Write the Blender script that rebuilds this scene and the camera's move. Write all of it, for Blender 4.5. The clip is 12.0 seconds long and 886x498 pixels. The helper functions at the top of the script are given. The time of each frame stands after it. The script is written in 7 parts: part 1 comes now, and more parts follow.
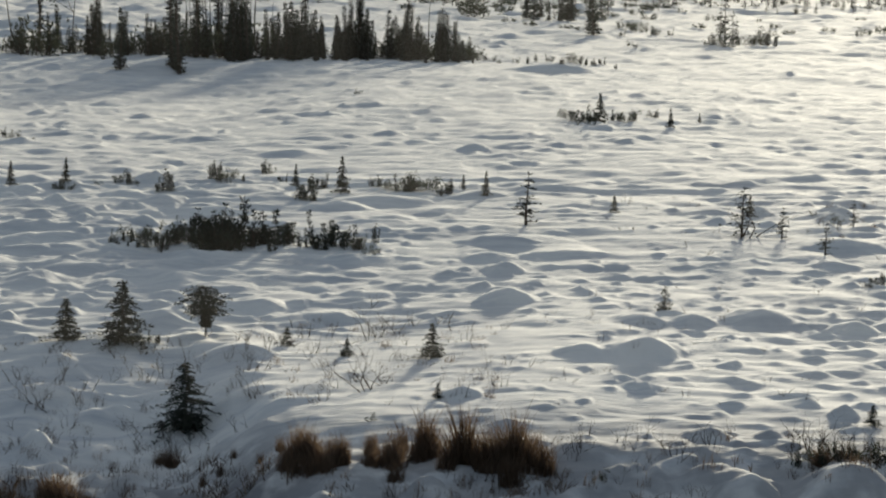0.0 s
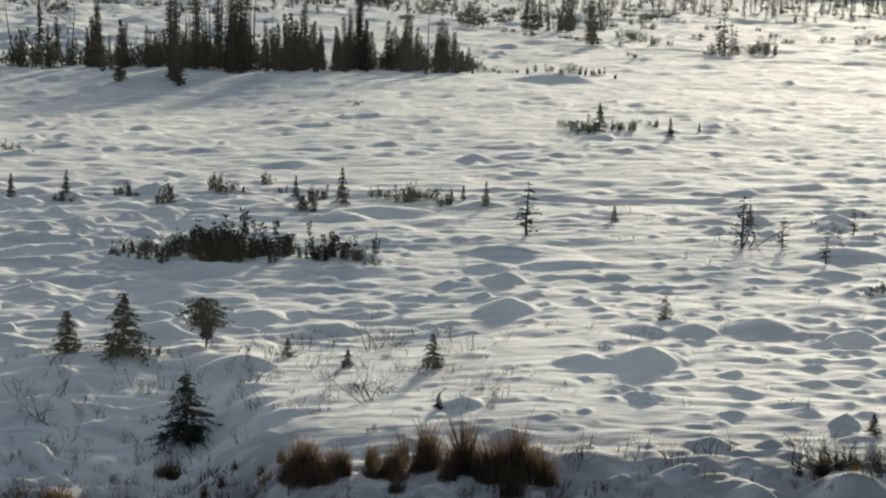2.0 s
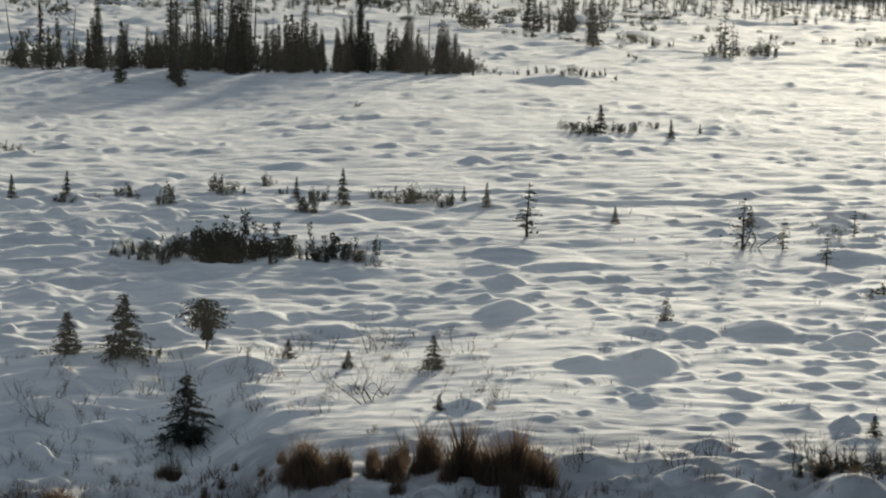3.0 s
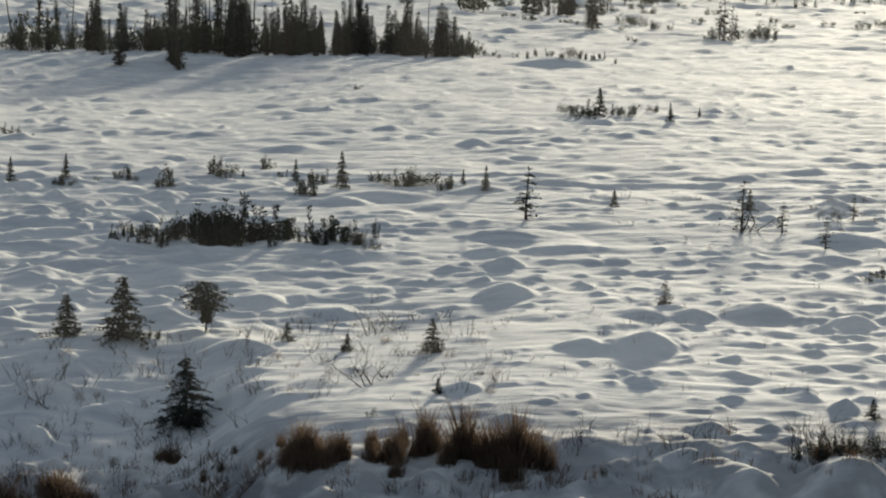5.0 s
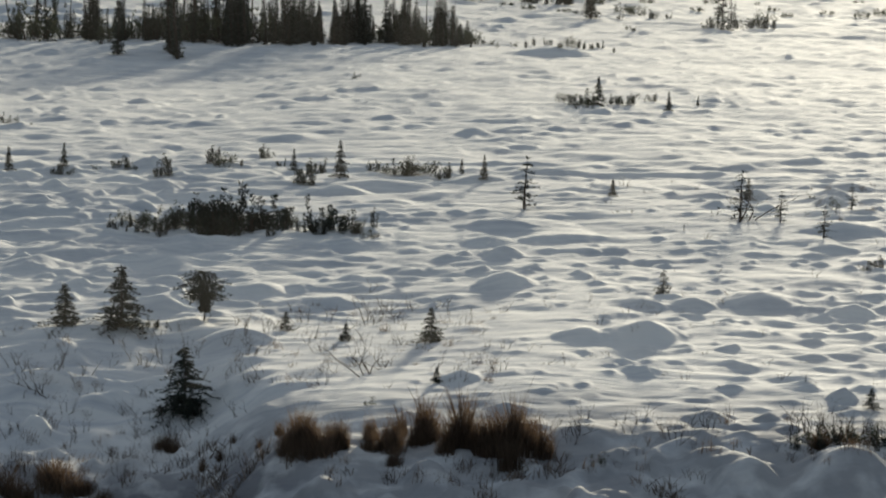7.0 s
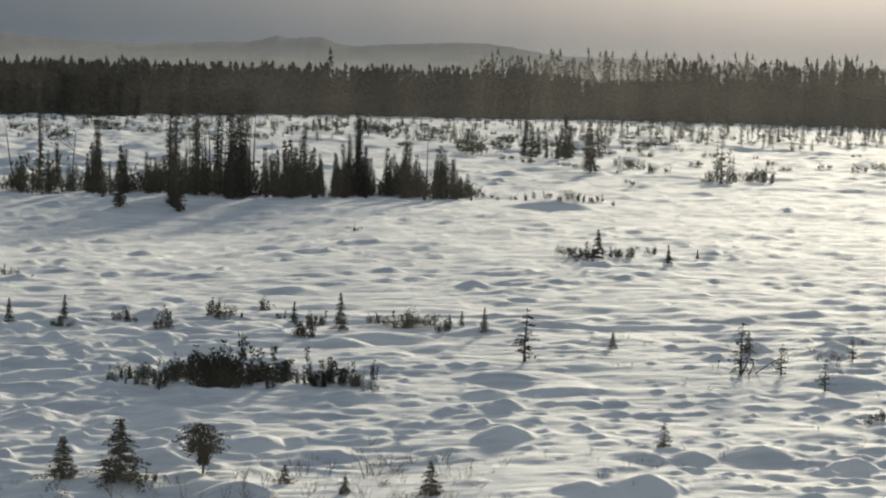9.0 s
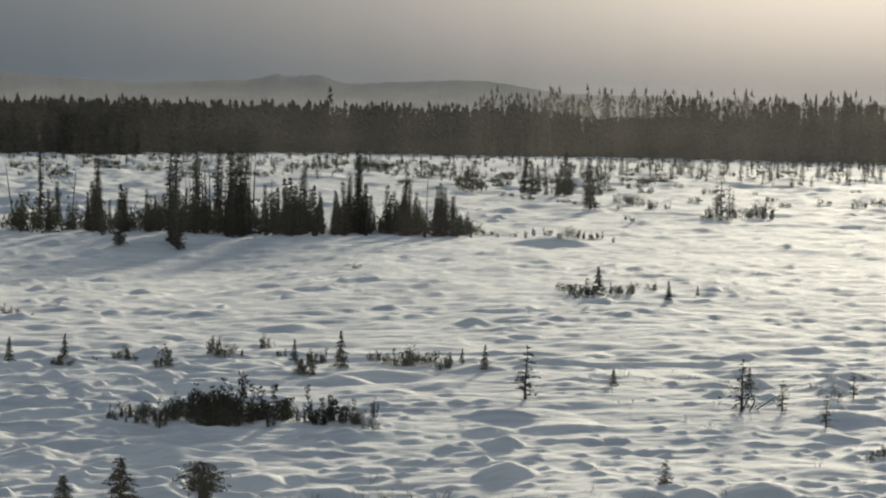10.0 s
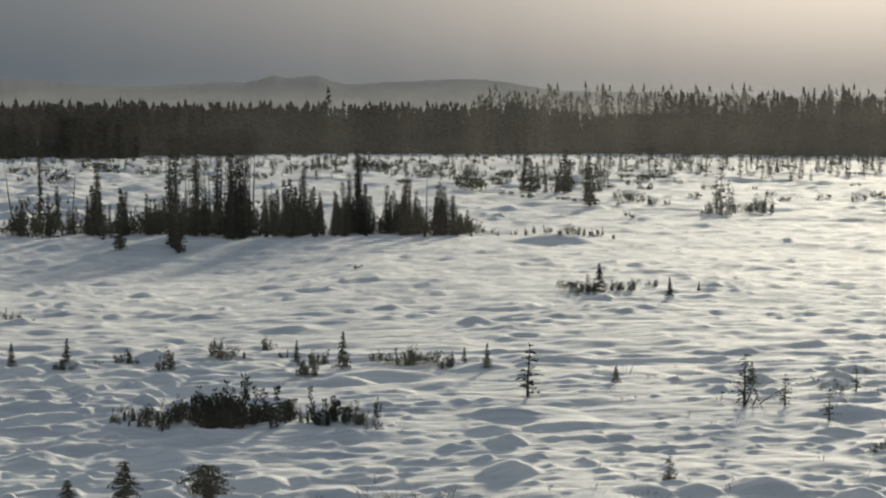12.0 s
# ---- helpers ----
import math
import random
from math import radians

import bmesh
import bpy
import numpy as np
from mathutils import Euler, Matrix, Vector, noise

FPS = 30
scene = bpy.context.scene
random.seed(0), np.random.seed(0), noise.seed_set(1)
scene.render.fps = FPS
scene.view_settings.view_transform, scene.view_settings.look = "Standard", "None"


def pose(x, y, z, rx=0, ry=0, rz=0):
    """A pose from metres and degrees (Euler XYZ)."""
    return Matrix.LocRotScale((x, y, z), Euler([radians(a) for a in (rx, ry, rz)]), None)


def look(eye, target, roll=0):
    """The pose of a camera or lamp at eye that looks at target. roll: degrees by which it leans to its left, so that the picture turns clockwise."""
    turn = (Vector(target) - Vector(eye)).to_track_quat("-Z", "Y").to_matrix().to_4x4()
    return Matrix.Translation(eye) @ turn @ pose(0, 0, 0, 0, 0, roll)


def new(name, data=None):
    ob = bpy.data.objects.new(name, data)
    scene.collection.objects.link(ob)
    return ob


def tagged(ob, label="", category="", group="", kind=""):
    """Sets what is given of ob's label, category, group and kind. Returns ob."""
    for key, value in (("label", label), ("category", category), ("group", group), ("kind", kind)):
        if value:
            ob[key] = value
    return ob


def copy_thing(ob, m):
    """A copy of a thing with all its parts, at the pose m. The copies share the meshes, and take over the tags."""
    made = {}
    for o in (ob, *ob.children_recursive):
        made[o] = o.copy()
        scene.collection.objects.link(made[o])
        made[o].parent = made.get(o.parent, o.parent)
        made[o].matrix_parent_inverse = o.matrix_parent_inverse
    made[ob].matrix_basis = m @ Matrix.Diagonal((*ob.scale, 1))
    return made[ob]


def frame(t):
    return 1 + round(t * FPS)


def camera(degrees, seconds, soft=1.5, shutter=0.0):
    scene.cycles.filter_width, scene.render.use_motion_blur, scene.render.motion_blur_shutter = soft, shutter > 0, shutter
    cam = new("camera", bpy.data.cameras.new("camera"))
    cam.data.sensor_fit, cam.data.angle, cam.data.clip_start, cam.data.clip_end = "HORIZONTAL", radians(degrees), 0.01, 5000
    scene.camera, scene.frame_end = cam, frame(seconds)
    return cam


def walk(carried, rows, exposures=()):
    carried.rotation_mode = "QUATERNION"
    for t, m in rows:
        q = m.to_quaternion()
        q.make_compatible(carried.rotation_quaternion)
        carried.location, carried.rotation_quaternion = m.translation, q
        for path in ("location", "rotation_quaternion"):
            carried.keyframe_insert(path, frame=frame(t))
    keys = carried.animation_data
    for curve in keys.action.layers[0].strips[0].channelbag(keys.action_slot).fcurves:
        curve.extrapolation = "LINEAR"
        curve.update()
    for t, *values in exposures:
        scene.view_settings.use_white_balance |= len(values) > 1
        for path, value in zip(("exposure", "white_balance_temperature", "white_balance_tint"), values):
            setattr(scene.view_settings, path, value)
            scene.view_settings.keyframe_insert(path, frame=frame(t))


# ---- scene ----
cam = camera(25.0, 12.0, soft=2.15)
EYE = (0.0, 0.0, 5.0)


def aim(t, heading, pitch, roll):
    """A row of the path: the camera turns on the spot. Degrees; heading to the right, pitch up, roll."""
    return t, pose(*EYE, 90 + pitch, 0, -heading) @ pose(0, 0, 0, 0, 0, -roll)


walk(cam, [
    aim(0.0, 0.065, -8.294, -1.155),
    aim(0.5, 0.036, -8.023, -1.004),
    aim(1.0, 0.030, -8.227, -0.988),
    aim(1.5, 0.050, -7.993, -0.948),
    aim(2.0, 0.050, -7.992, -0.926),
    aim(2.5, 0.031, -8.222, -0.896),
    aim(2.7, 0.022, -7.952, -0.941),
    aim(4.3, 0.050, -8.120, -1.000),
    aim(4.5, 0.065, -8.232, -1.024),
    aim(5.0, 0.064, -8.439, -1.005),
    aim(5.5, 0.087, -8.478, -1.015),
    aim(6.0, 0.112, -8.685, -0.968),
    aim(6.5, 0.119, -8.650, -1.009),
    aim(6.7, 0.120, -8.750, -1.000),
    aim(8.3, 0.090, -8.150, -1.000),
    aim(8.4, 0.080, -7.400, -1.000),
    aim(8.5, 0.074, -6.239, -1.002),
    aim(8.8, 0.050, -5.570, -1.050),
    aim(9.0, 0.034, -4.377, -1.079),
    aim(9.5, 0.020, -4.156, -0.893),
    aim(10.0, 0.013, -3.307, -0.877),
    aim(10.5, 0.020, -3.344, -0.707),
    aim(11.0, 0.012, -3.317, -0.278),
    aim(11.5, 0.002, -3.352, -0.127),
    aim(12.0, 0.000, -3.334, 0.000),
], exposures=[(0.0, 0.46), (2.7, 0.46), (4.5, 0.43), (6.7, 0.43), (8.4, 0.45), (9.0, 0.49), (9.6, 0.46), (10.2, 0.37), (12.0, 0.35)])

# ---- world and sun ----
SUN_ELEVATION, SUN_HEADING = 9.0, 12.5   # degrees; heading to the right of north (+y)
world = bpy.data.worlds.new("winter_sky")
scene.world = world
world.use_nodes = True
wn, wl = world.node_tree.nodes, world.node_tree.links
wn.clear()
sky = wn.new("ShaderNodeTexSky")
sky.sky_type = "NISHITA"
sky.sun_disc = False
sky.sun_elevation = radians(SUN_ELEVATION)
sky.sun_rotation = radians(SUN_HEADING)
sky.air_density, sky.dust_density, sky.ozone_density = 1.0, 6.0, 1.5
sky.altitude = 0
pale = wn.new("ShaderNodeHueSaturation")   # ice haze takes most of the colour out of the glow
pale.inputs["Saturation"].default_value = 0.5
pale.inputs["Value"].default_value = 0.110
wl.new(sky.outputs["Color"], pale.inputs["Color"])
way = wn.new("ShaderNodeTexCoord")
split = wn.new("ShaderNodeSeparateXYZ")
wl.new(way.outputs["Generated"], split.inputs["Vector"])
rise = wn.new("ShaderNodeMapRange")
rise.interpolation_type = "SMOOTHSTEP"
rise.inputs["From Min"].default_value, rise.inputs["From Max"].default_value = 0.0, 0.75
wl.new(split.outputs["Z"], rise.inputs["Value"])
haze = wn.new("ShaderNodeMix")              # grey snow haze low down, clear pale blue overhead
haze.data_type = "RGBA"
haze.inputs["A"].default_value, haze.inputs["B"].default_value = (0.34, 0.61, 0.88, 1), (1.19, 1.42, 1.68, 1)
wl.new(rise.outputs["Result"], haze.inputs["Factor"])
veil = wn.new("ShaderNodeMix")
veil.data_type, veil.blend_type = "RGBA", "ADD"
veil.inputs["Factor"].default_value = 1.0
wl.new(pale.outputs["Color"], veil.inputs["A"])
wl.new(haze.outputs["Result"], veil.inputs["B"])
back = wn.new("ShaderNodeBackground")
back.inputs["Strength"].default_value = 0.10
wout = wn.new("ShaderNodeOutputWorld")
wl.new(veil.outputs["Result"], back.inputs["Color"])
wl.new(back.outputs["Background"], wout.inputs["Surface"])

sun = new("sun", bpy.data.lights.new("sun", "SUN"))
sun.data.energy = 4.5
sun.data.angle = radians(4.5)
sun.data.color = (1.0, 0.908, 0.705)
a, e = radians(SUN_HEADING), radians(SUN_ELEVATION)
sun.matrix_basis = look((60, 200, 60), (60 - math.sin(a) * math.cos(e), 200 - math.cos(a) * math.cos(e), 60 - math.sin(e)))


# ---- materials ----
def material(name, colour, rough=0.7, specular=0.3):
    m = bpy.data.materials.new(name)
    m.use_nodes = True
    b = m.node_tree.nodes["Principled BSDF"]
    b.inputs["Base Color"].default_value = (*colour, 1)
    b.inputs["Roughness"].default_value = rough
    b.inputs["Specular IOR Level"].default_value = specular
    return m, m.node_tree.nodes, m.node_tree.links, b


def mottled(name, low, high, scale, rough=0.75, specular=0.25, bump=0.0, per="noise", detail=6, through_light=0.0):
    """Two colours mixed by noise, by island or by object, with a fine relief."""
    m, n, l, b = material(name, low, rough, specular)
    mix = n.new("ShaderNodeMix")
    mix.data_type = "RGBA"
    mix.inputs["A"].default_value, mix.inputs["B"].default_value = (*low, 1), (*high, 1)
    coords = n.new("ShaderNodeTexCoord")
    tex = n.new("ShaderNodeTexNoise")
    tex.inputs["Scale"].default_value = scale
    tex.inputs["Detail"].default_value = detail
    l.new(coords.outputs["Object"], tex.inputs["Vector"])
    if per == "island":
        geo = n.new("ShaderNodeNewGeometry")
        l.new(geo.outputs["Random Per Island"], mix.inputs["Factor"])
    else:
        l.new(tex.outputs["Fac"], mix.inputs["Factor"])
    shade = n.new("ShaderNodeHueSaturation")
    info = n.new("ShaderNodeObjectInfo")
    span = n.new("ShaderNodeMapRange")
    span.inputs["To Min"].default_value, span.inputs["To Max"].default_value = 0.75, 1.25
    l.new(info.outputs["Random"], span.inputs["Value"])
    l.new(span.outputs["Result"], shade.inputs["Value"])
    l.new(mix.outputs["Result"], shade.inputs["Color"])
    l.new(shade.outputs["Color"], b.inputs["Base Color"])
    if bump:
        rel = n.new("ShaderNodeBump")
        rel.inputs["Strength"].default_value = bump
        rel.inputs["Distance"].default_value = 0.02
        l.new(tex.outputs["Fac"], rel.inputs["Height"])
        l.new(rel.outputs["Normal"], b.inputs["Normal"])
    if through_light:
        leaf = n.new("ShaderNodeBsdfTranslucent")
        add = n.new("ShaderNodeMixShader")
        add.inputs["Fac"].default_value = through_light
        l.new(shade.outputs["Color"], leaf.inputs["Color"])
        l.new(b.outputs["BSDF"], add.inputs[1])
        l.new(leaf.outputs["BSDF"], add.inputs[2])
        l.new(add.outputs["Shader"], n["Material Output"].inputs["Surface"])
    return m


def snow_material():
    m, n, l, b = material("wind_packed_snow", (0.86, 0.87, 0.89), 0.85, 0.04)
    coords = n.new("ShaderNodeTexCoord")
    grain = n.new("ShaderNodeMapping")
    grain.inputs["Scale"].default_value = (0.42, 2.6, 1.0)     # ripples lie across the view, along the wind
    grain.inputs["Rotation"].default_value = (0, 0, radians(9))
    l.new(coords.outputs["Object"], grain.inputs["Vector"])
    heights = []
    for scale, detail in ((1.5, 5.0), (5.0, 5.0), (22.0, 3.0)):
        t = n.new("ShaderNodeTexNoise")
        t.inputs["Scale"].default_value, t.inputs["Detail"].default_value = scale, detail
        l.new(grain.outputs["Vector"], t.inputs["Vector"])
        heights.append(t)
    # long low drifts, a metre or two across, with finer ones on them
    lay = n.new("ShaderNodeMapping")
    lay.inputs["Scale"].default_value = (0.30, 0.85, 1.0)
    lay.inputs["Rotation"].default_value = (0, 0, radians(12))
    l.new(coords.outputs["Object"], lay.inputs["Vector"])
    drifts = n.new("ShaderNodeTexNoise")
    drifts.inputs["Scale"].default_value, drifts.inputs["Detail"].default_value = 0.8, 7.0
    drifts.inputs["Roughness"].default_value, drifts.inputs["Distortion"].default_value = 0.55, 0.35
    l.new(lay.outputs["Vector"], drifts.inputs["Vector"])
    previous = n.new("ShaderNodeBump")
    previous.inputs["Strength"].default_value, previous.inputs["Distance"].default_value = 0.5, 0.09
    l.new(drifts.outputs["Fac"], previous.inputs["Height"])
    for t, strength, distance in zip(heights, (0.5, 0.5, 0.4), (0.05, 0.026, 0.007)):
        rel = n.new("ShaderNodeBump")
        rel.inputs["Strength"].default_value, rel.inputs["Distance"].default_value = strength, distance
        l.new(t.outputs["Fac"], rel.inputs["Height"])
        l.new(previous.outputs["Normal"], rel.inputs["Normal"])
        previous = rel
    l.new(previous.outputs["Normal"], b.inputs["Normal"])
    tone = n.new("ShaderNodeMix")
    tone.data_type = "RGBA"
    tone.inputs["A"].default_value, tone.inputs["B"].default_value = (0.66, 0.685, 0.725, 1), (0.94, 0.94, 0.93, 1)
    # hard old crust between streaks of fresh drift; the tone also paints in relief shading
    streak = n.new("ShaderNodeTexNoise")
    streak.inputs["Scale"].default_value, streak.inputs["Detail"].default_value = 1.9, 7.0
    streak.inputs["Roughness"].default_value, streak.inputs["Distortion"].default_value = 0.62, 0.5
    l.new(grain.outputs["Vector"], streak.inputs["Vector"])
    drift = n.new("ShaderNodeMapRange")
    drift.inputs["From Min"].default_value, drift.inputs["From Max"].default_value = 0.76, 1.10
    crust_shade = n.new("ShaderNodeMath")
    l.new(streak.outputs["Fac"], crust_shade.inputs[0])
    l.new(drifts.outputs["Fac"], crust_shade.inputs[1])
    l.new(crust_shade.outputs["Value"], drift.inputs["Value"])
    l.new(drift.outputs["Result"], tone.inputs["Factor"])
    # the verge's shade is painted into the snow colour in patches, stronger to the left
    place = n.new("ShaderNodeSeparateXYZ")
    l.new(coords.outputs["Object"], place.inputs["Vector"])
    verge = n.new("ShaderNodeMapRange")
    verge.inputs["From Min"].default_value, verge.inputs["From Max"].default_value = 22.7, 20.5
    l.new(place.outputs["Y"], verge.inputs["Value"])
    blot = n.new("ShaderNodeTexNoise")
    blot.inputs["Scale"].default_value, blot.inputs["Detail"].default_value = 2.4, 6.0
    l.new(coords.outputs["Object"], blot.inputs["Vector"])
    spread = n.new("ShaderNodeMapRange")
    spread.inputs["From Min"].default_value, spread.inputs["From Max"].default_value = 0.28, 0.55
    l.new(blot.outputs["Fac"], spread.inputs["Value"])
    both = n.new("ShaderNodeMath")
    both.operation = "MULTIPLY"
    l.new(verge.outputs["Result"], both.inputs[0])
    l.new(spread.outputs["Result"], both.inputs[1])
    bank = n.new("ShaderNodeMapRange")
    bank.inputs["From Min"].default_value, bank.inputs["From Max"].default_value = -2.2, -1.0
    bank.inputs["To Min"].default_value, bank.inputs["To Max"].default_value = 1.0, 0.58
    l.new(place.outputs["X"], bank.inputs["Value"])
    shade_amount = n.new("ShaderNodeMath")
    shade_amount.operation = "MULTIPLY"
    l.new(both.outputs["Value"], shade_amount.inputs[0])
    l.new(bank.outputs["Result"], shade_amount.inputs[1])
    verge_shade = n.new("ShaderNodeMix")
    verge_shade.data_type = "RGBA"
    verge_shade.inputs["B"].default_value = (0.20, 0.205, 0.23, 1)
    l.new(shade_amount.outputs["Value"], verge_shade.inputs["Factor"])
    l.new(tone.outputs["Result"], verge_shade.inputs["A"])
    l.new(verge_shade.outputs["Result"], b.inputs["Base Color"])
    return m


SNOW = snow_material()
NEEDLES = mottled("spruce_needles", (0.038, 0.047, 0.040), (0.062, 0.071, 0.056), 6, 0.75, 0.15, per="island", through_light=0.04)
BARK = mottled("grey_brown_bark", (0.045, 0.036, 0.030), (0.12, 0.10, 0.085), 18, 0.9, 0.1, bump=0.6)
DEAD_WOOD = mottled("weathered_dead_wood", (0.07, 0.06, 0.055), (0.17, 0.15, 0.13), 14, 0.9, 0.1, bump=0.5)
TWIG = mottled("bare_twig_bark", (0.05, 0.035, 0.028), (0.12, 0.085, 0.065), 20, 0.85, 0.15)
LEAVES = mottled("dark_shrub_leaves", (0.050, 0.060, 0.045), (0.095, 0.105, 0.072), 6, 0.7, 0.2, per="island", through_light=0.2)
STRAW = mottled("dry_sedge", (0.10, 0.070, 0.050), (0.21, 0.150, 0.106), 5, 0.8, 0.15, per="island", through_light=0.35)
STRAW_GREY = mottled("matted_dead_stalks", (0.13, 0.108, 0.095), (0.24, 0.20, 0.17), 5, 0.85, 0.1, per="island")
FROSTED = mottled("rime_crusted_needles", (0.10, 0.10, 0.09), (0.42, 0.42, 0.42), 9, 0.85, 0.1, per="island", through_light=0.1)
FOREST = mottled("far_spruce_forest", (0.040, 0.043, 0.040), (0.062, 0.062, 0.054), 3, 0.95, 0.0, per="island")


# ---- terrain ----
def gradient_noise(x, y, seed):
    """Smooth noise, about -0.7 to 0.7, one cell to a unit."""
    xi, yi = np.floor(x).astype(np.int64), np.floor(y).astype(np.int64)
    fx, fy = x - xi, y - yi
    u, v = fx * fx * fx * (fx * (fx * 6 - 15) + 10), fy * fy * fy * (fy * (fy * 6 - 15) + 10)

    def corner(i, j):
        h = ((xi + i) * 374761393 + (yi + j) * 668265263 + seed * 974634777) & 0xFFFFFFFF
        h = ((h ^ (h >> 13)) * 1274126177) & 0xFFFFFFFF
        turn = (h ^ (h >> 16)) % 4096 * (2 * np.pi / 4096)
        return np.cos(turn) * (fx - i) + np.sin(turn) * (fy - j)

    low, high = corner(0, 0) * (1 - u) + corner(1, 0) * u, corner(0, 1) * (1 - u) + corner(1, 1) * u
    return low * (1 - v) + high * v


def step(a, b, x):
    t = np.clip((x - a) / (b - a), 0, 1)
    return t * t * (3 - 2 * t)


def hummocks(x, y, across, deep, seed, share):
    """Snow-capped tussocks, one to a cell at most: 0 to 1."""
    i0, j0 = np.floor(x / across).astype(np.int64), np.floor(y / deep).astype(np.int64)
    out = np.zeros_like(x)
    for di in (-1, 0, 1):
        for dj in (-1, 0, 1):
            ci, cj = i0 + di, j0 + dj
            h = (ci * 73856093 ^ cj * 19349663 ^ seed * 83492791) & 0xFFFFFFFF
            h = ((h ^ (h >> 15)) * 2246822519) & 0xFFFFFFFF
            h = ((h ^ (h >> 13)) * 3266489917) & 0xFFFFFFFF
            a, b, c, d = (h & 255) / 255.0, (h >> 8 & 255) / 255.0, (h >> 16 & 255) / 255.0, (h >> 24 & 255) / 255.0
            rx, ry = across * (0.26 + 0.40 * c), deep * (0.28 + 0.34 * a)
            d2 = ((x - (ci + 0.15 + 0.7 * a) * across) / rx) ** 2 + ((y - (cj + 0.15 + 0.7 * b) * deep) / ry) ** 2
            out = np.maximum(out, np.where(d < share, 0.35 + 0.65 * d / share, 0) * np.maximum(0, 1 - d2) ** 1.9)
    return out


def lenses(x, y, across, deep, seed, share):
    """Snowed-over tussocks with a long tail of drift to leeward (-x), steep towards the camera's side and gentle behind: 0 to 1."""
    i0, j0 = np.floor(x / across).astype(np.int64), np.floor(y / deep).astype(np.int64)
    out = np.zeros_like(x)
    for di in (-1, 0, 1):
        for dj in (-1, 0, 1):
            ci, cj = i0 + di, j0 + dj
            h = (ci * 73856093 ^ cj * 19349663 ^ seed * 83492791) & 0xFFFFFFFF
            h = ((h ^ (h >> 15)) * 2246822519) & 0xFFFFFFFF
            h = ((h ^ (h >> 13)) * 3266489917) & 0xFFFFFFFF
            a, b, c, d = (h & 255) / 255.0, (h >> 8 & 255) / 255.0, (h >> 16 & 255) / 255.0, (h >> 24 & 255) / 255.0
            dx, dy = x - (ci + 0.1 + 0.8 * a) * across, y - (cj + 0.1 + 0.8 * b) * deep
            rx = across * (0.14 + 0.24 * c * c) * np.where(dx < 0, 1.9, 1.0)
            ry = deep * (0.15 + 0.13 * a) * np.where(dy < 0, 0.75, 2.0)
            d2 = (dx / rx) ** 2 + (dy / ry) ** 2
            out = np.maximum(out, np.where(d < share, 0.4 + 0.6 * d / share, 0) * (0.35 * np.maximum(0, 1 - d2) ** 1.5 + 0.8 * np.maximum(0, 1 - np.sqrt(d2)) ** 1.4))
    return out


MOUNDS = []


def mound(x, y, half, tall):
    """A snowed-over hummock, with its half width across and its height."""
    MOUNDS.append((x, y, half, tall))


mound(0.59, 57.97, 0.65, 0.08)
mound(0.94, 54.24, 0.44, 0.05)
mound(2.94, 76.50, 0.59, 0.09)
mound(3.18, 69.93, 0.45, 0.07)
mound(4.36, 75.07, 0.84, 0.10)
mound(4.76, 72.00, 0.46, 0.08)
mound(5.06, 89.39, 2.03, 0.39)
mound(4.44, 56.95, 0.64, 0.10)
mound(3.62, 49.99, 0.45, 0.06)
mound(8.09, 76.24, 0.64, 0.11)
mound(9.99, 72.81, 0.71, 0.13)
mound(11.70, 75.94, 0.86, 0.06)
mound(14.70, 73.65, 0.36, 0.11)
mound(11.32, 57.58, 0.57, 0.09)
mound(6.97, 53.45, 0.42, 0.08)
mound(9.26, 55.90, 0.44, 0.12)
mound(7.17, 48.28, 0.66, 0.10)
mound(11.76, 54.69, 0.54, 0.11)
mound(7.73, 56.42, 1.09, 0.07)
mound(5.96, 44.19, 0.34, 0.08)
mound(9.50, 45.57, 0.33, 0.04)
mound(3.47, 44.46, 0.51, 0.09)
mound(7.45, 42.79, 0.56, 0.09)
mound(3.90, 61.22, 1.18, 0.13)
mound(1.92, 46.43, 0.45, 0.07)
mound(9.13, 58.23, 0.79, 0.07)
mound(3.95, 40.55, 0.94, 0.08)
mound(2.50, 39.10, 0.45, 0.09)
mound(5.04, 40.93, 0.61, 0.07)
mound(4.33, 37.73, 0.51, 0.05)
mound(0.83, 41.44, 0.68, 0.17)
mound(3.42, 34.81, 0.22, 0.05)
mound(4.14, 35.38, 1.25, 0.03)
mound(1.45, 34.9, 1.05, 0.22)
mound(0.85, 33.6, 0.50, 0.12)
mound(2.20, 33.9, 0.70, 0.16)
mound(-1.30, 40.4, 1.25, 0.22)
mound(-0.05, 38.9, 0.70, 0.12)
mound(2.19, 34.35, 0.57, 0.05)
mound(0.64, 34.13, 0.35, 0.06)
mound(1.06, 32.23, 0.36, 0.18)
mound(1.05, 29.58, 0.49, 0.21)
mound(1.73, 29.64, 0.25, 0.05)
mound(3.58, 27.69, 0.39, 0.17)
mound(4.63, 28.00, 0.59, 0.17)
mound(5.77, 27.28, 0.34, 0.16)
mound(2.81, 27.89, 0.34, 0.09)
mound(2.99, 30.41, 0.31, 0.05)
mound(8.56, 41.20, 0.52, 0.14)
mound(7.11, 34.80, 0.85, 0.18)
mound(6.35, 33.60, 0.50, 0.10)
mound(6.56, 32.86, 0.41, 0.12)
mound(5.85, 29.79, 0.57, 0.07)
mound(5.07, 30.02, 0.35, 0.04)
mound(-11.19, 58.78, 0.51, 0.13)
mound(-9.61, 62.50, 0.41, 0.11)
mound(-7.30, 67.38, 0.58, 0.12)
mound(-8.45, 67.34, 0.47, 0.12)
mound(-6.34, 68.26, 0.48, 0.12)
mound(-3.58, 62.05, 0.37, 0.11)
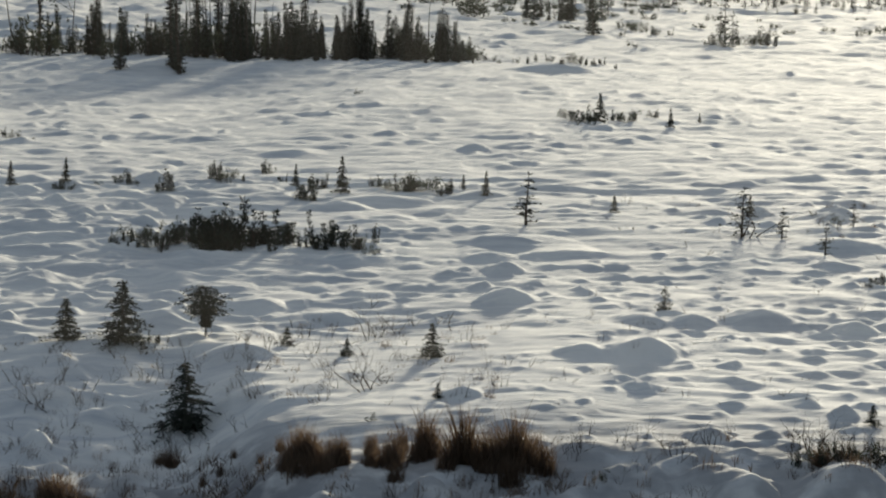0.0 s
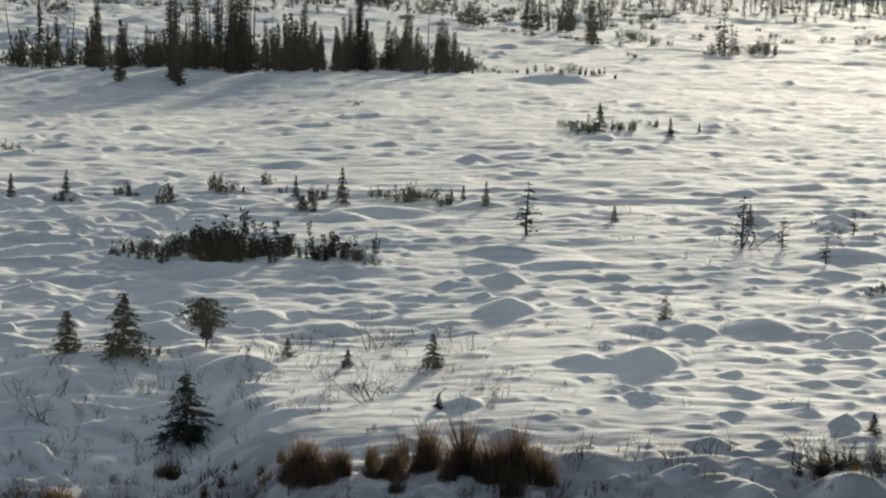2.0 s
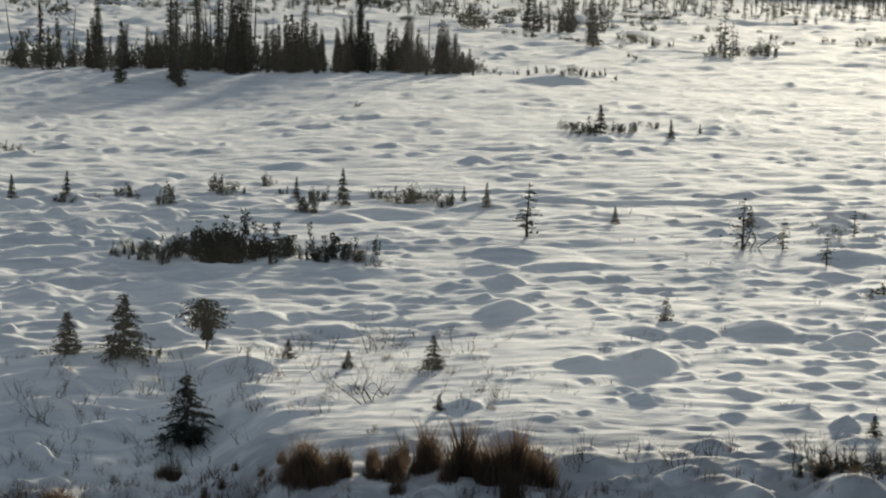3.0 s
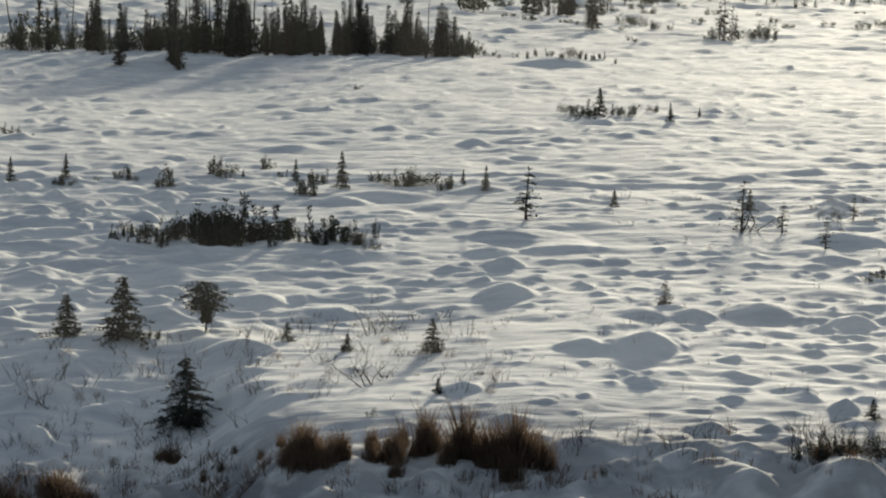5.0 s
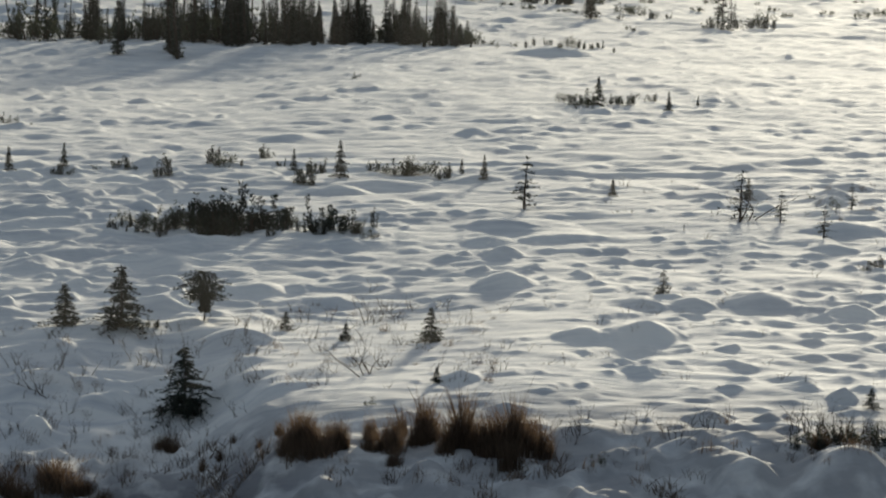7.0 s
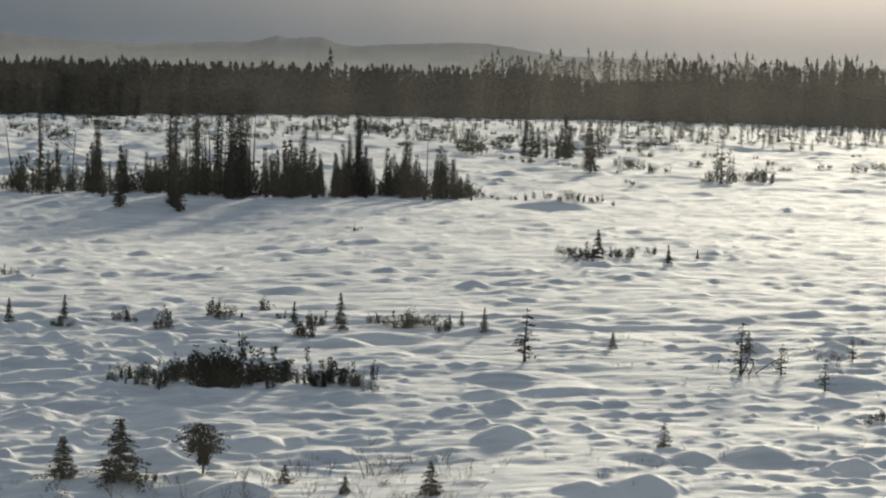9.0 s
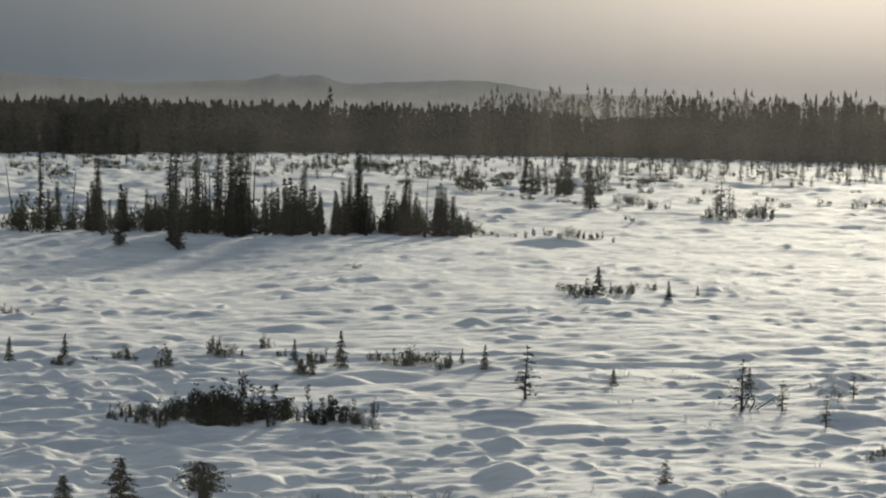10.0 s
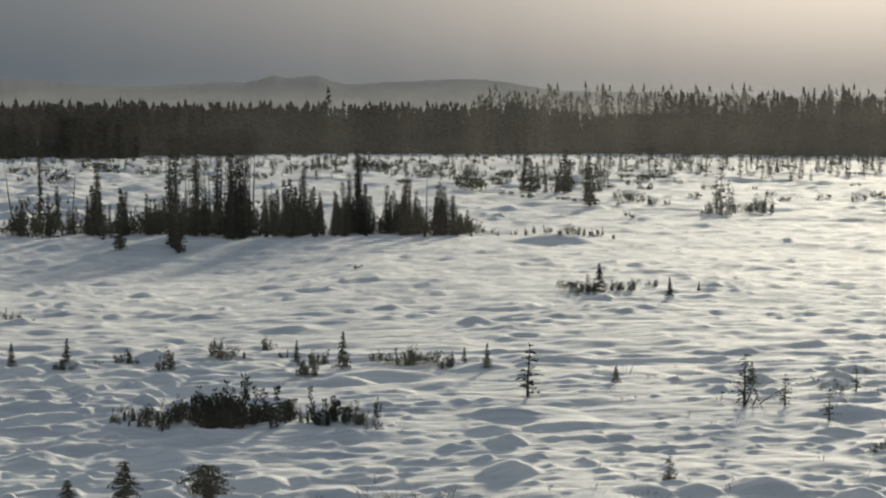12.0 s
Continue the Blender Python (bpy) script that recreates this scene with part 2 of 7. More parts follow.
mound(-5.32, 77.27, 0.66, 0.10)
mound(-3.45, 54.60, 0.88, 0.12)
mound(-1.42, 53.37, 0.43, 0.10)
mound(-1.50, 56.34, 0.54, 0.16)
mound(-2.56, 55.33, 0.47, 0.12)
mound(-2.00, 49.22, 0.79, 0.07)
mound(-7.25, 49.01, 0.56, 0.10)
mound(-7.48, 51.59, 0.83, 0.08)
mound(-9.88, 49.76, 0.68, 0.09)
mound(-8.39, 61.45, 0.60, 0.12)
mound(-2.04, 39.33, 0.71, 0.21)
mound(-0.90, 37.88, 0.43, 0.10)
mound(-6.00, 39.08, 0.55, 0.06)
mound(-5.35, 34.10, 0.42, 0.10)
mound(-6.08, 32.41, 0.49, 0.14)
mound(-6.39, 31.24, 0.59, 0.13)
mound(-5.20, 30.90, 0.38, 0.13)
mound(-4.11, 29.97, 0.34, 0.11)
mound(-2.76, 32.00, 0.36, 0.06)
mound(-1.96, 30.88, 0.35, 0.07)
mound(-1.22, 32.18, 0.36, 0.05)
mound(-0.41, 32.74, 0.28, 0.06)
mound(-0.90, 30.33, 0.23, 0.08)
mound(-2.24, 30.03, 0.42, 0.05)
mound(-3.08, 30.68, 0.26, 0.07)
mound(1.96, 25.20, 0.40, 0.18)
mound(2.71, 25.31, 0.53, 0.24)
mound(0.30, 22.75, 0.26, 0.11)
mound(1.33, 27.74, 0.41, 0.05)
mound(2.49, 28.84, 0.30, 0.05)
mound(2.86, 27.66, 0.41, 0.12)
mound(2.48, 26.93, 0.40, 0.05)
mound(0.86, 26.68, 0.51, 0.02)
mound(0.40, 26.12, 0.30, 0.05)
mound(0.67, 24.61, 0.25, 0.03)
mound(1.54, 23.89, 0.25, 0.03)
mound(2.54, 22.64, 0.22, 0.02)
mound(3.02, 30.07, 0.25, 0.05)
mound(4.61, 26.67, 0.28, 0.05)
mound(3.42, 25.11, 0.18, 0.02)
mound(4.13, 25.77, 0.23, 0.06)
mound(2.92, 20.86, 0.26, 0.12)
mound(3.56, 20.84, 0.17, 0.10)
mound(4.58, 21.93, 0.18, 0.15)
mound(3.17, 21.98, 0.14, 0.05)
mound(4.05, 19.00, 0.58, 0.36)
mound(3.10, 19.10, 0.34, 0.24)
mound(3.63, 19.71, 0.22, 0.10)
mound(1.56, 20.27, 0.33, 0.08)
mound(-4.26, 21.66, 0.31, 0.08)
mound(-3.71, 20.69, 0.29, 0.12)
mound(-2.27, 20.31, 0.23, 0.11)
mound(-3.88, 25.32, 0.40, 0.09)
mound(-4.67, 22.76, 0.38, 0.11)
mound(-0.97, 19.76, 0.42, 0.07)
mound(0.56, 19.62, 0.37, 0.07)
mound(-1.45, 23.57, 0.44, 0.04)
mound(3.00, 23.43, 0.17, 0.02)
mound(3.48, 23.47, 0.17, 0.02)
mound(3.23, 22.65, 0.16, 0.02)


def swell(x, y):
    """The broad lie of the land: slow swells, the verge that falls away towards the camera, ground that leans from the sun."""
    r = np.hypot(x, y)
    z = 0.16 * gradient_noise(x / 13, y / 19, 1) + 0.10 * gradient_noise((x * 0.985 + y * 0.17) / 5.5, (y * 0.985 - x * 0.17) / 6.5, 2)
    edge = 20.4 + 1.5 * (1 - step(-4.0, -1.6, x))
    z = z - 0.22 * np.maximum(0, edge - r) * step(8, 14, r) - 0.5 * (1 - step(8, 14, r))
    lean = 1 - step(-0.9, 0.5, x + 2.0 + 0.185 * (y - 21.6))
    z = z - (0.010 * (34 - np.clip(y, 20, 34)) + 0.125 * (27 - np.clip(y, 22.2, 27)) - 0.02 * (27 - np.clip(y, 26, 27))) * lean * step(12, 20, y)
    z = z - 0.058 * (91 - np.clip(y, 80, 91)) * (1 - step(-9, -2, x)) * step(44, 77, y)
    return z - 0.035 * (36 - np.clip(y, 28.3, 36)) * (1 - step(-2.2, 2.4, x)) * (1 - step(60, 110, r))


def height(x, y):
    """The snow's height over the plain."""
    x, y = np.asarray(x, float), np.asarray(y, float)
    r = np.hypot(x, y)
    u, v = x * 0.985 + y * 0.17, y * 0.985 - x * 0.17
    u = u + 0.5 * gradient_noise(x / 3.1, y / 3.1, 11)
    v = v + 0.4 * gradient_noise(x / 2.7, y / 2.7, 12)
    z = np.zeros_like(x)
    patch = 0.25 + 0.9 * step(-0.3, 0.35, gradient_noise(x / 7, y / 11, 21))
    wobble = 0.24 * gradient_noise(x / 0.55, y / 0.5, 13) + 0.08 * gradient_noise(x / 0.2, y / 0.2, 29) * (1 - step(40, 70, r)) + 0.3 * gradient_noise(x / 1.3, y / 1.1, 14)
    u, v = u + 0.6 * wobble, v + 0.35 * wobble
    open_side = step(-2.0, 1.5, x + 0.05 * (y - 25)) * (1 - step(32, 60, y))       # swept flatter where the wind has a free run
    # a smooth fresh drift lies before the grass, rising towards the verge
    fresh = step(-2.6, -1.4, x + 0.25 * (y - 24)) * (1 - step(0.8, 2.4, x - 0.1 * (y - 22))) * step(20.8, 21.8, y) * (1 - step(26.5, 29.0, y))
    swept = open_side * (1 - step(31, 40, r))
    calm = (1 - 0.75 * fresh) * (1 - 0.72 * swept)
    n = gradient_noise(u / 2.6, v / 1.7, 3)
    z = z + patch * calm * 0.10 * np.maximum(0, n - 0.05)
    z = z + calm * (0.35 + 0.65 * patch) * (0.15 - 0.06 * step(-6, 4, x) * (1 - step(80, 120, r))) * lenses(u, v, 3.1, 3.4, 41, 0.7)
    z = z + calm * (0.4 + 0.6 * patch) * 0.10 * lenses(u + 0.3 * v, v, 1.7, 1.9, 42, 0.8)
    z = z + calm * (0.035 * np.maximum(0, 1 - np.abs(gradient_noise(u / 6.5, v / 1.6, 5)) * 3.0) * patch + 0.050 * np.maximum(0, 1 - np.abs(gradient_noise(u / 3.4, v / 1.1, 25)) * 3.5))
    z = z + calm * 0.066 * lenses(u - 0.15 * v, v, 1.7, 2.2, 49, 0.85) * step(40, 52, r) * (1 - step(110, 140, r))
    near = 1 - step(60, 110, r)
    z = z + near * calm * (0.030 * np.maximum(0, 1 - 4 * np.abs(gradient_noise(u / 2.4, v / 0.8, 6))) + 0.024 * gradient_noise(u / 0.7, v / 0.3, 7) + 0.075 * patch * lenses(u - 0.2 * v, v, 1.15, 1.1, 46, 0.85))
    fine = (1 - step(28, 44, r)) * (0.7 + 0.3 * open_side) * (1 - 0.55 * fresh)
    z = z + fine * 0.078 * lenses(u + 0.2 * v, v + 0.05 * u, 1.05, 0.72, 45, 0.95) * (0.35 + 0.65 * step(-0.25, 0.2, gradient_noise(x / 2.5, y / 2.5, 24)))
    z = z + fine * 0.060 * lenses(u, v + 0.1 * u, 0.70, 0.48, 50, 0.95) + fine * 0.028 * gradient_noise(x / 0.5, y / 0.33, 26)
    # a crease in the fresh drift, running out from the bare shrub
    across_crease = (y - 23.6) - 1.1 * (x + 1.6)
    z = z + 0.10 * np.exp(-np.abs(across_crease) * np.where(across_crease > 0, 1.2, 4.0)) * step(-2.4, -1.8, x) * (1 - step(-1.3, -0.5, x)) * step(20.5, 22, y) * (1 - step(26, 28, y))
    # clods and tussocks on the verge
    edge = 20.4 + 1.5 * (1 - step(-4.0, -1.6, x))
    close = 1 - step(edge - 1.0, edge + 0.5, r)
    z = z + close * (0.26 * hummocks(u, v, 0.95, 0.8, 8, 0.8) + 0.10 * hummocks(u, v, 0.42, 0.36, 9, 0.6) + 0.11 * np.abs(gradient_noise(x / 0.3, y / 0.26, 9)))
    for mx, my, half, tall in MOUNDS:
        deep = min(0.9 * half, 0.40 + 0.22 * half)
        k = (np.abs(x - mx) < 2.4 * half) & (np.abs(y - my) < 2.8 * deep)
        if not k.any():
            continue
        px = x[k] + 0.35 * wobble[k] * min(1, half) - mx
        py = y[k] - 0.25 * wobble[k] * min(1, half) - my
        d2 = (px / (half * np.where(px < 0, 1.15, 0.95))) ** 2 + (py / (deep * np.where(py < 0, 0.85, 1.6))) ** 2
        ragged = 1 + 0.45 * gradient_noise(x[k] / (0.7 * half) + mx * 3.7, y[k] / (0.8 * deep) + my * 1.9, 18) + 0.2 * gradient_noise(x[k] / (0.25 * half), y[k] / (0.3 * deep), 19)
        z[k] = z[k] * (1 - 0.8 * np.exp(-0.7 * d2)) + tall * (0.55 * np.maximum(0, 1 - d2 * ragged / 1.1) ** 1.2 + 0.5 * np.maximum(0, 1 - np.sqrt(d2 * np.maximum(ragged, 0.1) / 1.3)) ** 1.2)
    left = (1 - step(-4.0, -1.2, x + 0.08 * (y - 25))) * step(19, 22, y) * (1 - step(40, 52, y))
    z = z + left * (0.016 * np.maximum(0, 1 - 4 * np.abs(gradient_noise(u / 2.2, v / 0.6, 23))) + 0.18 * lenses(u, v, 2.1, 1.9, 44, 1.0) + 0.10 * lenses(u + 0.3 * v, v, 1.0, 0.95, 47, 0.8) + 0.03 * np.maximum(0, 1 - 4 * np.abs(gradient_noise(u / 2.6, v / 1.0, 15))))
    z = z + 0.15 * (1 - step(-2.6, -1.4, x + 0.1 * (y - 22))) * step(19, 21, y) * (1 - step(24.0, 26.5, y)) * (lenses(u - 0.4 * v, v, 1.35, 1.1, 51, 1.0) + 0.45 * lenses(u, v, 0.6, 0.55, 52, 0.9))
    z = z + 0.13 * fresh * step(29, 22, y) + 0.25 * step(85, 130, r) * lenses(u, v, 5.5, 7.0, 48, 0.9) + 0.7 * step(120, 210, r) * np.maximum(0, gradient_noise(u / 6.5, v / 4.6, 16))
    z = z + (0.4 + 0.45 * (1 - step(-26, -6, x))) * step(95, 120, r) * np.maximum(0, gradient_noise(u / 3.4, v / 2.4, 17))
    return z + swell(x, y)


def height_at(x, y):
    return float(height(np.array([x]), np.array([y]))[0])


def mesh_object(name, verts, faces, mat, smooth=False, parent=None, label=""):
    data = bpy.data.meshes.new(name)
    data.from_pydata(verts, [], faces)
    data.materials.append(mat)
    if smooth:
        data.shade_smooth()
    ob = new(name, data)
    if parent:
        ob.parent = parent
    return tagged(ob, label)


def ground_sheet():
    """One sheet all round the camera's foot to the horizon, with finer steps where the bog lies open."""
    inner = np.linspace(-15, 15, 660)
    outer = np.concatenate([np.linspace(15.6, 60, 60), np.linspace(63, 297, 66), np.linspace(300, 344.4, 60)])
    turn = np.radians(np.concatenate([inner, outer]))
    r = [0.01, 0.3]
    while r[-1] < 19.5:
        r.append(r[-1] * 1.075)
    while r[-1] < 4200:
        r.append(r[-1] * (1.0024 if r[-1] < 48 else 1.0042 if r[-1] < 60 else 1.0055 if r[-1] < 140 else 1.0065 if r[-1] < 480 else 1.06))
    r = np.array(r)
    R, A = np.meshgrid(r, turn, indexing="ij")
    X, Y = R * np.sin(A), R * np.cos(A) - 3.0
    aside = np.degrees(np.abs(np.angle(np.exp(1j * A))))
    Z = height(X, Y) * (1 - step(480, 1500, R)) * (1 - 0.8 * step(15, 30, aside)) * step(1, 9, R)
    rows, cols = R.shape
    co = np.stack([X, Y, Z], -1).reshape(-1, 3)
    i, j = np.meshgrid(np.arange(rows - 1), np.arange(cols), indexing="ij")
    k = (j + 1) % cols
    quads = np.stack([i * cols + j, i * cols + k, (i + 1) * cols + k, (i + 1) * cols + j], -1).reshape(-1, 4)[:, ::-1]
    data = bpy.data.meshes.new("ground")
    data.vertices.add(len(co))
    data.vertices.foreach_set("co", co.ravel())
    data.loops.add(quads.size)
    data.loops.foreach_set("vertex_index", quads.ravel())
    data.polygons.add(len(quads))
    data.polygons.foreach_set("loop_start", np.arange(0, quads.size, 4))
    data.polygons.foreach_set("loop_total", np.full(len(quads), 4))
    data.update(calc_edges=True)
    data.shade_smooth()
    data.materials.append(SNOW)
    return tagged(new("ground", data), "open bog under white wind-packed snow with drifts and hummocks", "snow ground", kind="structure")


ground_sheet()


# ---- far distance ----
def ridge(name, distance, base, humps, rough, mat, label):
    """A long hill across the horizon: its crest is a sum of humps, in degrees of heading and metres."""
    heads = np.linspace(-40, 40, 900)
    crest = np.full_like(heads, base)
    for centre, wide, tall in humps:
        crest += tall * np.exp(-((heads - centre) / wide) ** 2)
    crest += rough * (gradient_noise(heads * 9, heads * 0 + 0.5, 31) + 0.6 * gradient_noise(heads * 30, heads * 0 + 0.5, 32))
    verts, faces = [], []
    for depth, share in ((-500, -0.05), (-250, 0.35), (-90, 0.8), (0, 1.0), (300, 0.6), (700, -0.05)):
        for hd, c in zip(np.radians(heads), crest):
            verts.append(((distance + depth) * math.sin(hd), (distance + depth) * math.cos(hd), c * share))
    w = len(heads)
    for row in range(5):
        for q in range(w - 1):
            faces.append((row * w + q, row * w + q + 1, (row + 1) * w + q + 1, (row + 1) * w + q))
    ob = mesh_object(name, verts, faces, mat, True)
    return tagged(ob, label, "hills", kind="structure")


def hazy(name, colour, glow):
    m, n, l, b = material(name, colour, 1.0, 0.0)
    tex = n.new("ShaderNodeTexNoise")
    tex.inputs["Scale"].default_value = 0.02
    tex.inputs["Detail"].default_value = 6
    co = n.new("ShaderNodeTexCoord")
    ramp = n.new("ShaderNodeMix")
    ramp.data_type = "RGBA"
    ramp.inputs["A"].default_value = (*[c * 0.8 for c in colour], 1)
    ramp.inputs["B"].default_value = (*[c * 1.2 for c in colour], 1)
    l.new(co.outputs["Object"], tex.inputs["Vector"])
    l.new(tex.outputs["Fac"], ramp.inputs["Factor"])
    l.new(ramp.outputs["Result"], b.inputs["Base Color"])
    # airlight over the hills is put in as grey colour and faint emission
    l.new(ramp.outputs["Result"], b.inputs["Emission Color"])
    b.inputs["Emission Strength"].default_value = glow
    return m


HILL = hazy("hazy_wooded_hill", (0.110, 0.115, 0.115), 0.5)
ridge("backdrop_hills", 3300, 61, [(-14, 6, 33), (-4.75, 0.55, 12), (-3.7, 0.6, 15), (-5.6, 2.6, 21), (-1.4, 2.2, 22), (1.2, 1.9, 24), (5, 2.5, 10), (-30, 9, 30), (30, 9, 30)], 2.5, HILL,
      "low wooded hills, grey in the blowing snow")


def forest(name, seed, rows, label):
    """A far wood in one mesh: each tree is a ragged spire of tiers. rows: heading from and to, distance, count, height."""
    rng = random.Random(seed)
    verts, faces = [], []
    for h0, h1, distance, count, tall in rows:
        for _ in range(count):
            hd = radians(rng.uniform(h0, h1))
            d = distance * rng.uniform(0.97, 1.03)
            x, y = d * math.sin(hd), d * math.cos(hd)
            h = tall * rng.choice((rng.uniform(0.6, 0.85), rng.uniform(0.75, 0.92), rng.uniform(0.8, 0.95), rng.uniform(0.85, 1.06)))
            w = h * rng.uniform(0.11, 0.19)
            n = 46
            for q in range(n):
                t = (q + rng.random()) / n
                reach = w * ((1 - t) ** 0.6 + 0.12) * rng.uniform(0.5, 1.25)
                ang, z = rng.uniform(0, 6.283), h * (0.02 + 0.95 * t)
                cx, cy, half, up = math.cos(ang), math.sin(ang), rng.uniform(0.28, 0.55), rng.uniform(0.5, 1.1)
                k = len(verts)
                verts += [(x, y, z + up * 0.5), (x + cx * reach * 0.6 - cy * half, y + cy * reach * 0.6 + cx * half, z), (x + cx * reach, y + cy * reach, z - up * 0.45),
                          (x + cx * reach * 0.6 + cy * half, y + cy * reach * 0.6 - cx * half, z + up * 0.1)]
                faces.append((k, k + 1, k + 2, k + 3))
            k = len(verts)
            verts += [(x - 0.35, y, h * 0.9), (x + 0.35, y, h * 0.9), (x, y, h * 1.02)]
            faces.append((k, k + 1, k + 2))
    return tagged(mesh_object(name, verts, faces, FOREST), label, "forest", kind="stuff")


forest("forest", 5, [(-24, -8.6, 372, 300, 10.2), (-24, -6.8, 400, 380, 10.8), (-14, -4.0, 430, 300, 11.2), (-12, 3.0, 462, 520, 11.8), (-24, 3.5, 490, 560, 12.4), (-24, 4, 520, 420, 13.2), (-24, -8.6, 362, 160, 5), (-9, -6.0, 405, 100, 5), (-6.5, 3.0, 450, 240, 5.5), (-3.29, -3.25, 470, 1, 18.5), (1.2, 1.3, 470, 1, 15.5)],
       "dense dark spruce forest at the far side of the bog")
forest("forest", 6, [(0.8, 12, 468, 280, 10.0), (3.5, 24, 448, 260, 10.2), (7.0, 24, 434, 240, 13.0), (9.0, 24, 418, 220, 13.6), (1.0, 9.5, 452, 160, 5.5), (9, 24, 410, 160, 5.5), (1.0, 24, 490, 360, 10.8), (6, 24, 505, 300, 15), (1, 14, 640, 240, 20)],
       "tall spruce forest closing the bog, in blowing snow")


# ---- plants ----
class Shape:
    """Gathers vertices and faces of one part."""

    def __init__(self):
        self.verts, self.faces = [], []

    def tube(self, points, radii, sides=5):
        first = len(self.verts)
        for p, r in zip(points, radii):
            for s in range(sides):
                g = 2 * math.pi * s / sides
                self.verts.append((p[0] + r * math.cos(g), p[1] + r * math.sin(g), p[2]))
        for q in range(len(points) - 1):
            for s in range(sides):
                b0, b1 = first + q * sides, first + (q + 1) * sides
                self.faces.append((b0 + s, b0 + (s + 1) % sides, b1 + (s + 1) % sides, b1 + s))
        self.faces.append(tuple(first + (len(points) - 1) * sides + s for s in range(sides)))

    def stick(self, p, q, r0, r1):
        """A thin three-sided twig from p to q."""
        p, q = Vector(p), Vector(q)
        along = (q - p).normalized() if (q - p).length > 1e-6 else Vector((0, 0, 1))
        side = along.orthogonal().normalized()
        other = along.cross(side)
        first = len(self.verts)
        for c, r in ((p, r0), (q, r1)):
            for s in range(3):
                g = 2.0944 * s
                self.verts.append(tuple(c + side * (r * math.cos(g)) + other * (r * math.sin(g))))
        for s in range(3):
            n = (s + 1) % 3
            self.faces.append((first + s, first + n, first + 3 + n, first + 3 + s))

    def spray(self, p, along, size, rng, blades=3, wide=0.32):
        """A sprig of needles or leaves: narrow blades that spread from one point."""
        p, along = Vector(p), Vector(along).normalized()
        for _ in range(blades):
            d = (along + Vector((rng.gauss(0, 0.5), rng.gauss(0, 0.5), rng.gauss(0.1, 0.4)))).normalized()
            side = d.cross(Vector((rng.gauss(0, 1), rng.gauss(0, 1), rng.gauss(0, 1)))).normalized()
            s = size * rng.uniform(0.7, 1.3)
            k = len(self.verts)
            mid = p + d * (s * 0.45)
            self.verts += [tuple(p), tuple(mid + side * (s * wide * 0.5)), tuple(p + d * s), tuple(mid - side * (s * wide * 0.5))]
            self.faces.append((k, k + 1, k + 2, k + 3))

    def put(self, name, mat, parent, label="", smooth=False):
        return mesh_object(name, self.verts, self.faces, mat, smooth, parent, label)


def conifer(name, label, category, seed, tall, wide, levels, arms, sprays, size, profile, clear=0.06, droop=0.25, gaps=0.1, bend=0.02, limbs=True, blades=3, needles=None):
    """A spruce: tapered trunk, limbs in rough whorls, and a crown of many small sprigs. profile: relative reach over the height."""
    rng = random.Random(seed)
    root = new(name)
    root.empty_display_size = 0.1
    tagged(root, label, category)
    lean = rng.uniform(0, 6.28)

    def stem(t):
        return Vector((math.cos(lean) * bend * tall * t * t + 0.012 * tall * math.sin(5 * t + seed), math.sin(lean) * bend * tall * t * t, tall * t))

    trunk = Shape()
    foot = 0.012 * tall + 0.006
    trunk.tube([tuple(stem(t) - Vector((0, 0, 0.06 if t == 0 else 0))) for t in (0, 0.15, 0.35, 0.6, 0.8, 1.0)],
               [foot * 1.25, foot, foot * 0.8, foot * 0.55, foot * 0.3, foot * 0.08], 6)
    trunk.put("trunk", BARK, root, smooth=True)
    crown, limb = Shape(), Shape()
    for lv in range(levels):
        t = clear + (1 - clear) * (lv + rng.uniform(-0.3, 0.3)) / levels
        t = min(max(t, 0.01), 0.985)
        reach = 0.5 * wide * profile(t)
        spin = rng.uniform(0, 6.28)
        for q in range(arms):
            if rng.random() < gaps:
                continue
            g = spin + 6.283 * q / arms + rng.uniform(-0.4, 0.4)
            out = reach * rng.uniform(0.55, 1.25)
            p0 = stem(min(0.99, t + rng.uniform(-0.6, 0.6) / levels))
            rise = rng.uniform(-0.6, 0.15) * droop * out - droop * 0.5 * out
            p1 = p0 + Vector((math.cos(g) * out, math.sin(g) * out, rise))
            if limbs:
                limb.stick(p0, p1, foot * 0.22 * (1.1 - t), foot * 0.06)
            for k in range(sprays):
                f = (k + rng.uniform(0.3, 1.0)) / sprays
                crown.spray(p0.lerp(p1, f) + Vector((0, 0, 0.08 * out * math.sin(f * 3.1))), p1 - p0 + Vector((0, 0, 0.25 * out)), size * rng.uniform(0.8, 1.25) * (0.5 + 0.5 * (1 - t)), rng, blades)
    for k in range(4):
        crown.spray(stem(0.94 + 0.015 * k), (0, 0, 1), size * 0.6, rng, 2)
    if limb.verts:
        tagged(limb.put("branchwork", BARK, root), kind="stuff")
    tagged(crown.put("crown", needles or NEEDLES, root), kind="stuff")
    root["tall"] = tall
    return root


def column(t):
    return ((1 - t) ** 0.9 * 0.62 + 0.17) * (0.78 + 0.22 * math.sin(19 * t)) * (1 if t < 0.93 else 0.7)


def pillar(t):
    return (0.8 + 0.2 * math.sin(21 * t)) * (1.15 - 0.3 * t) * (1 if t < 0.9 else 0.65)


def spire(t):
    return (1 - t) ** 0.75 + 0.07


def club(t):
    return (0.35 + 0.35 * math.sin(11 * t) ** 2) if t < 0.72 else 0.95 - 1.6 * abs(t - 0.86)


def tiers(t):
    return ((1 - t) ** 1.05 * 1.1 + 0.05) * (0.55 + 0.45 * abs(math.sin(11 * t + 0.9)))


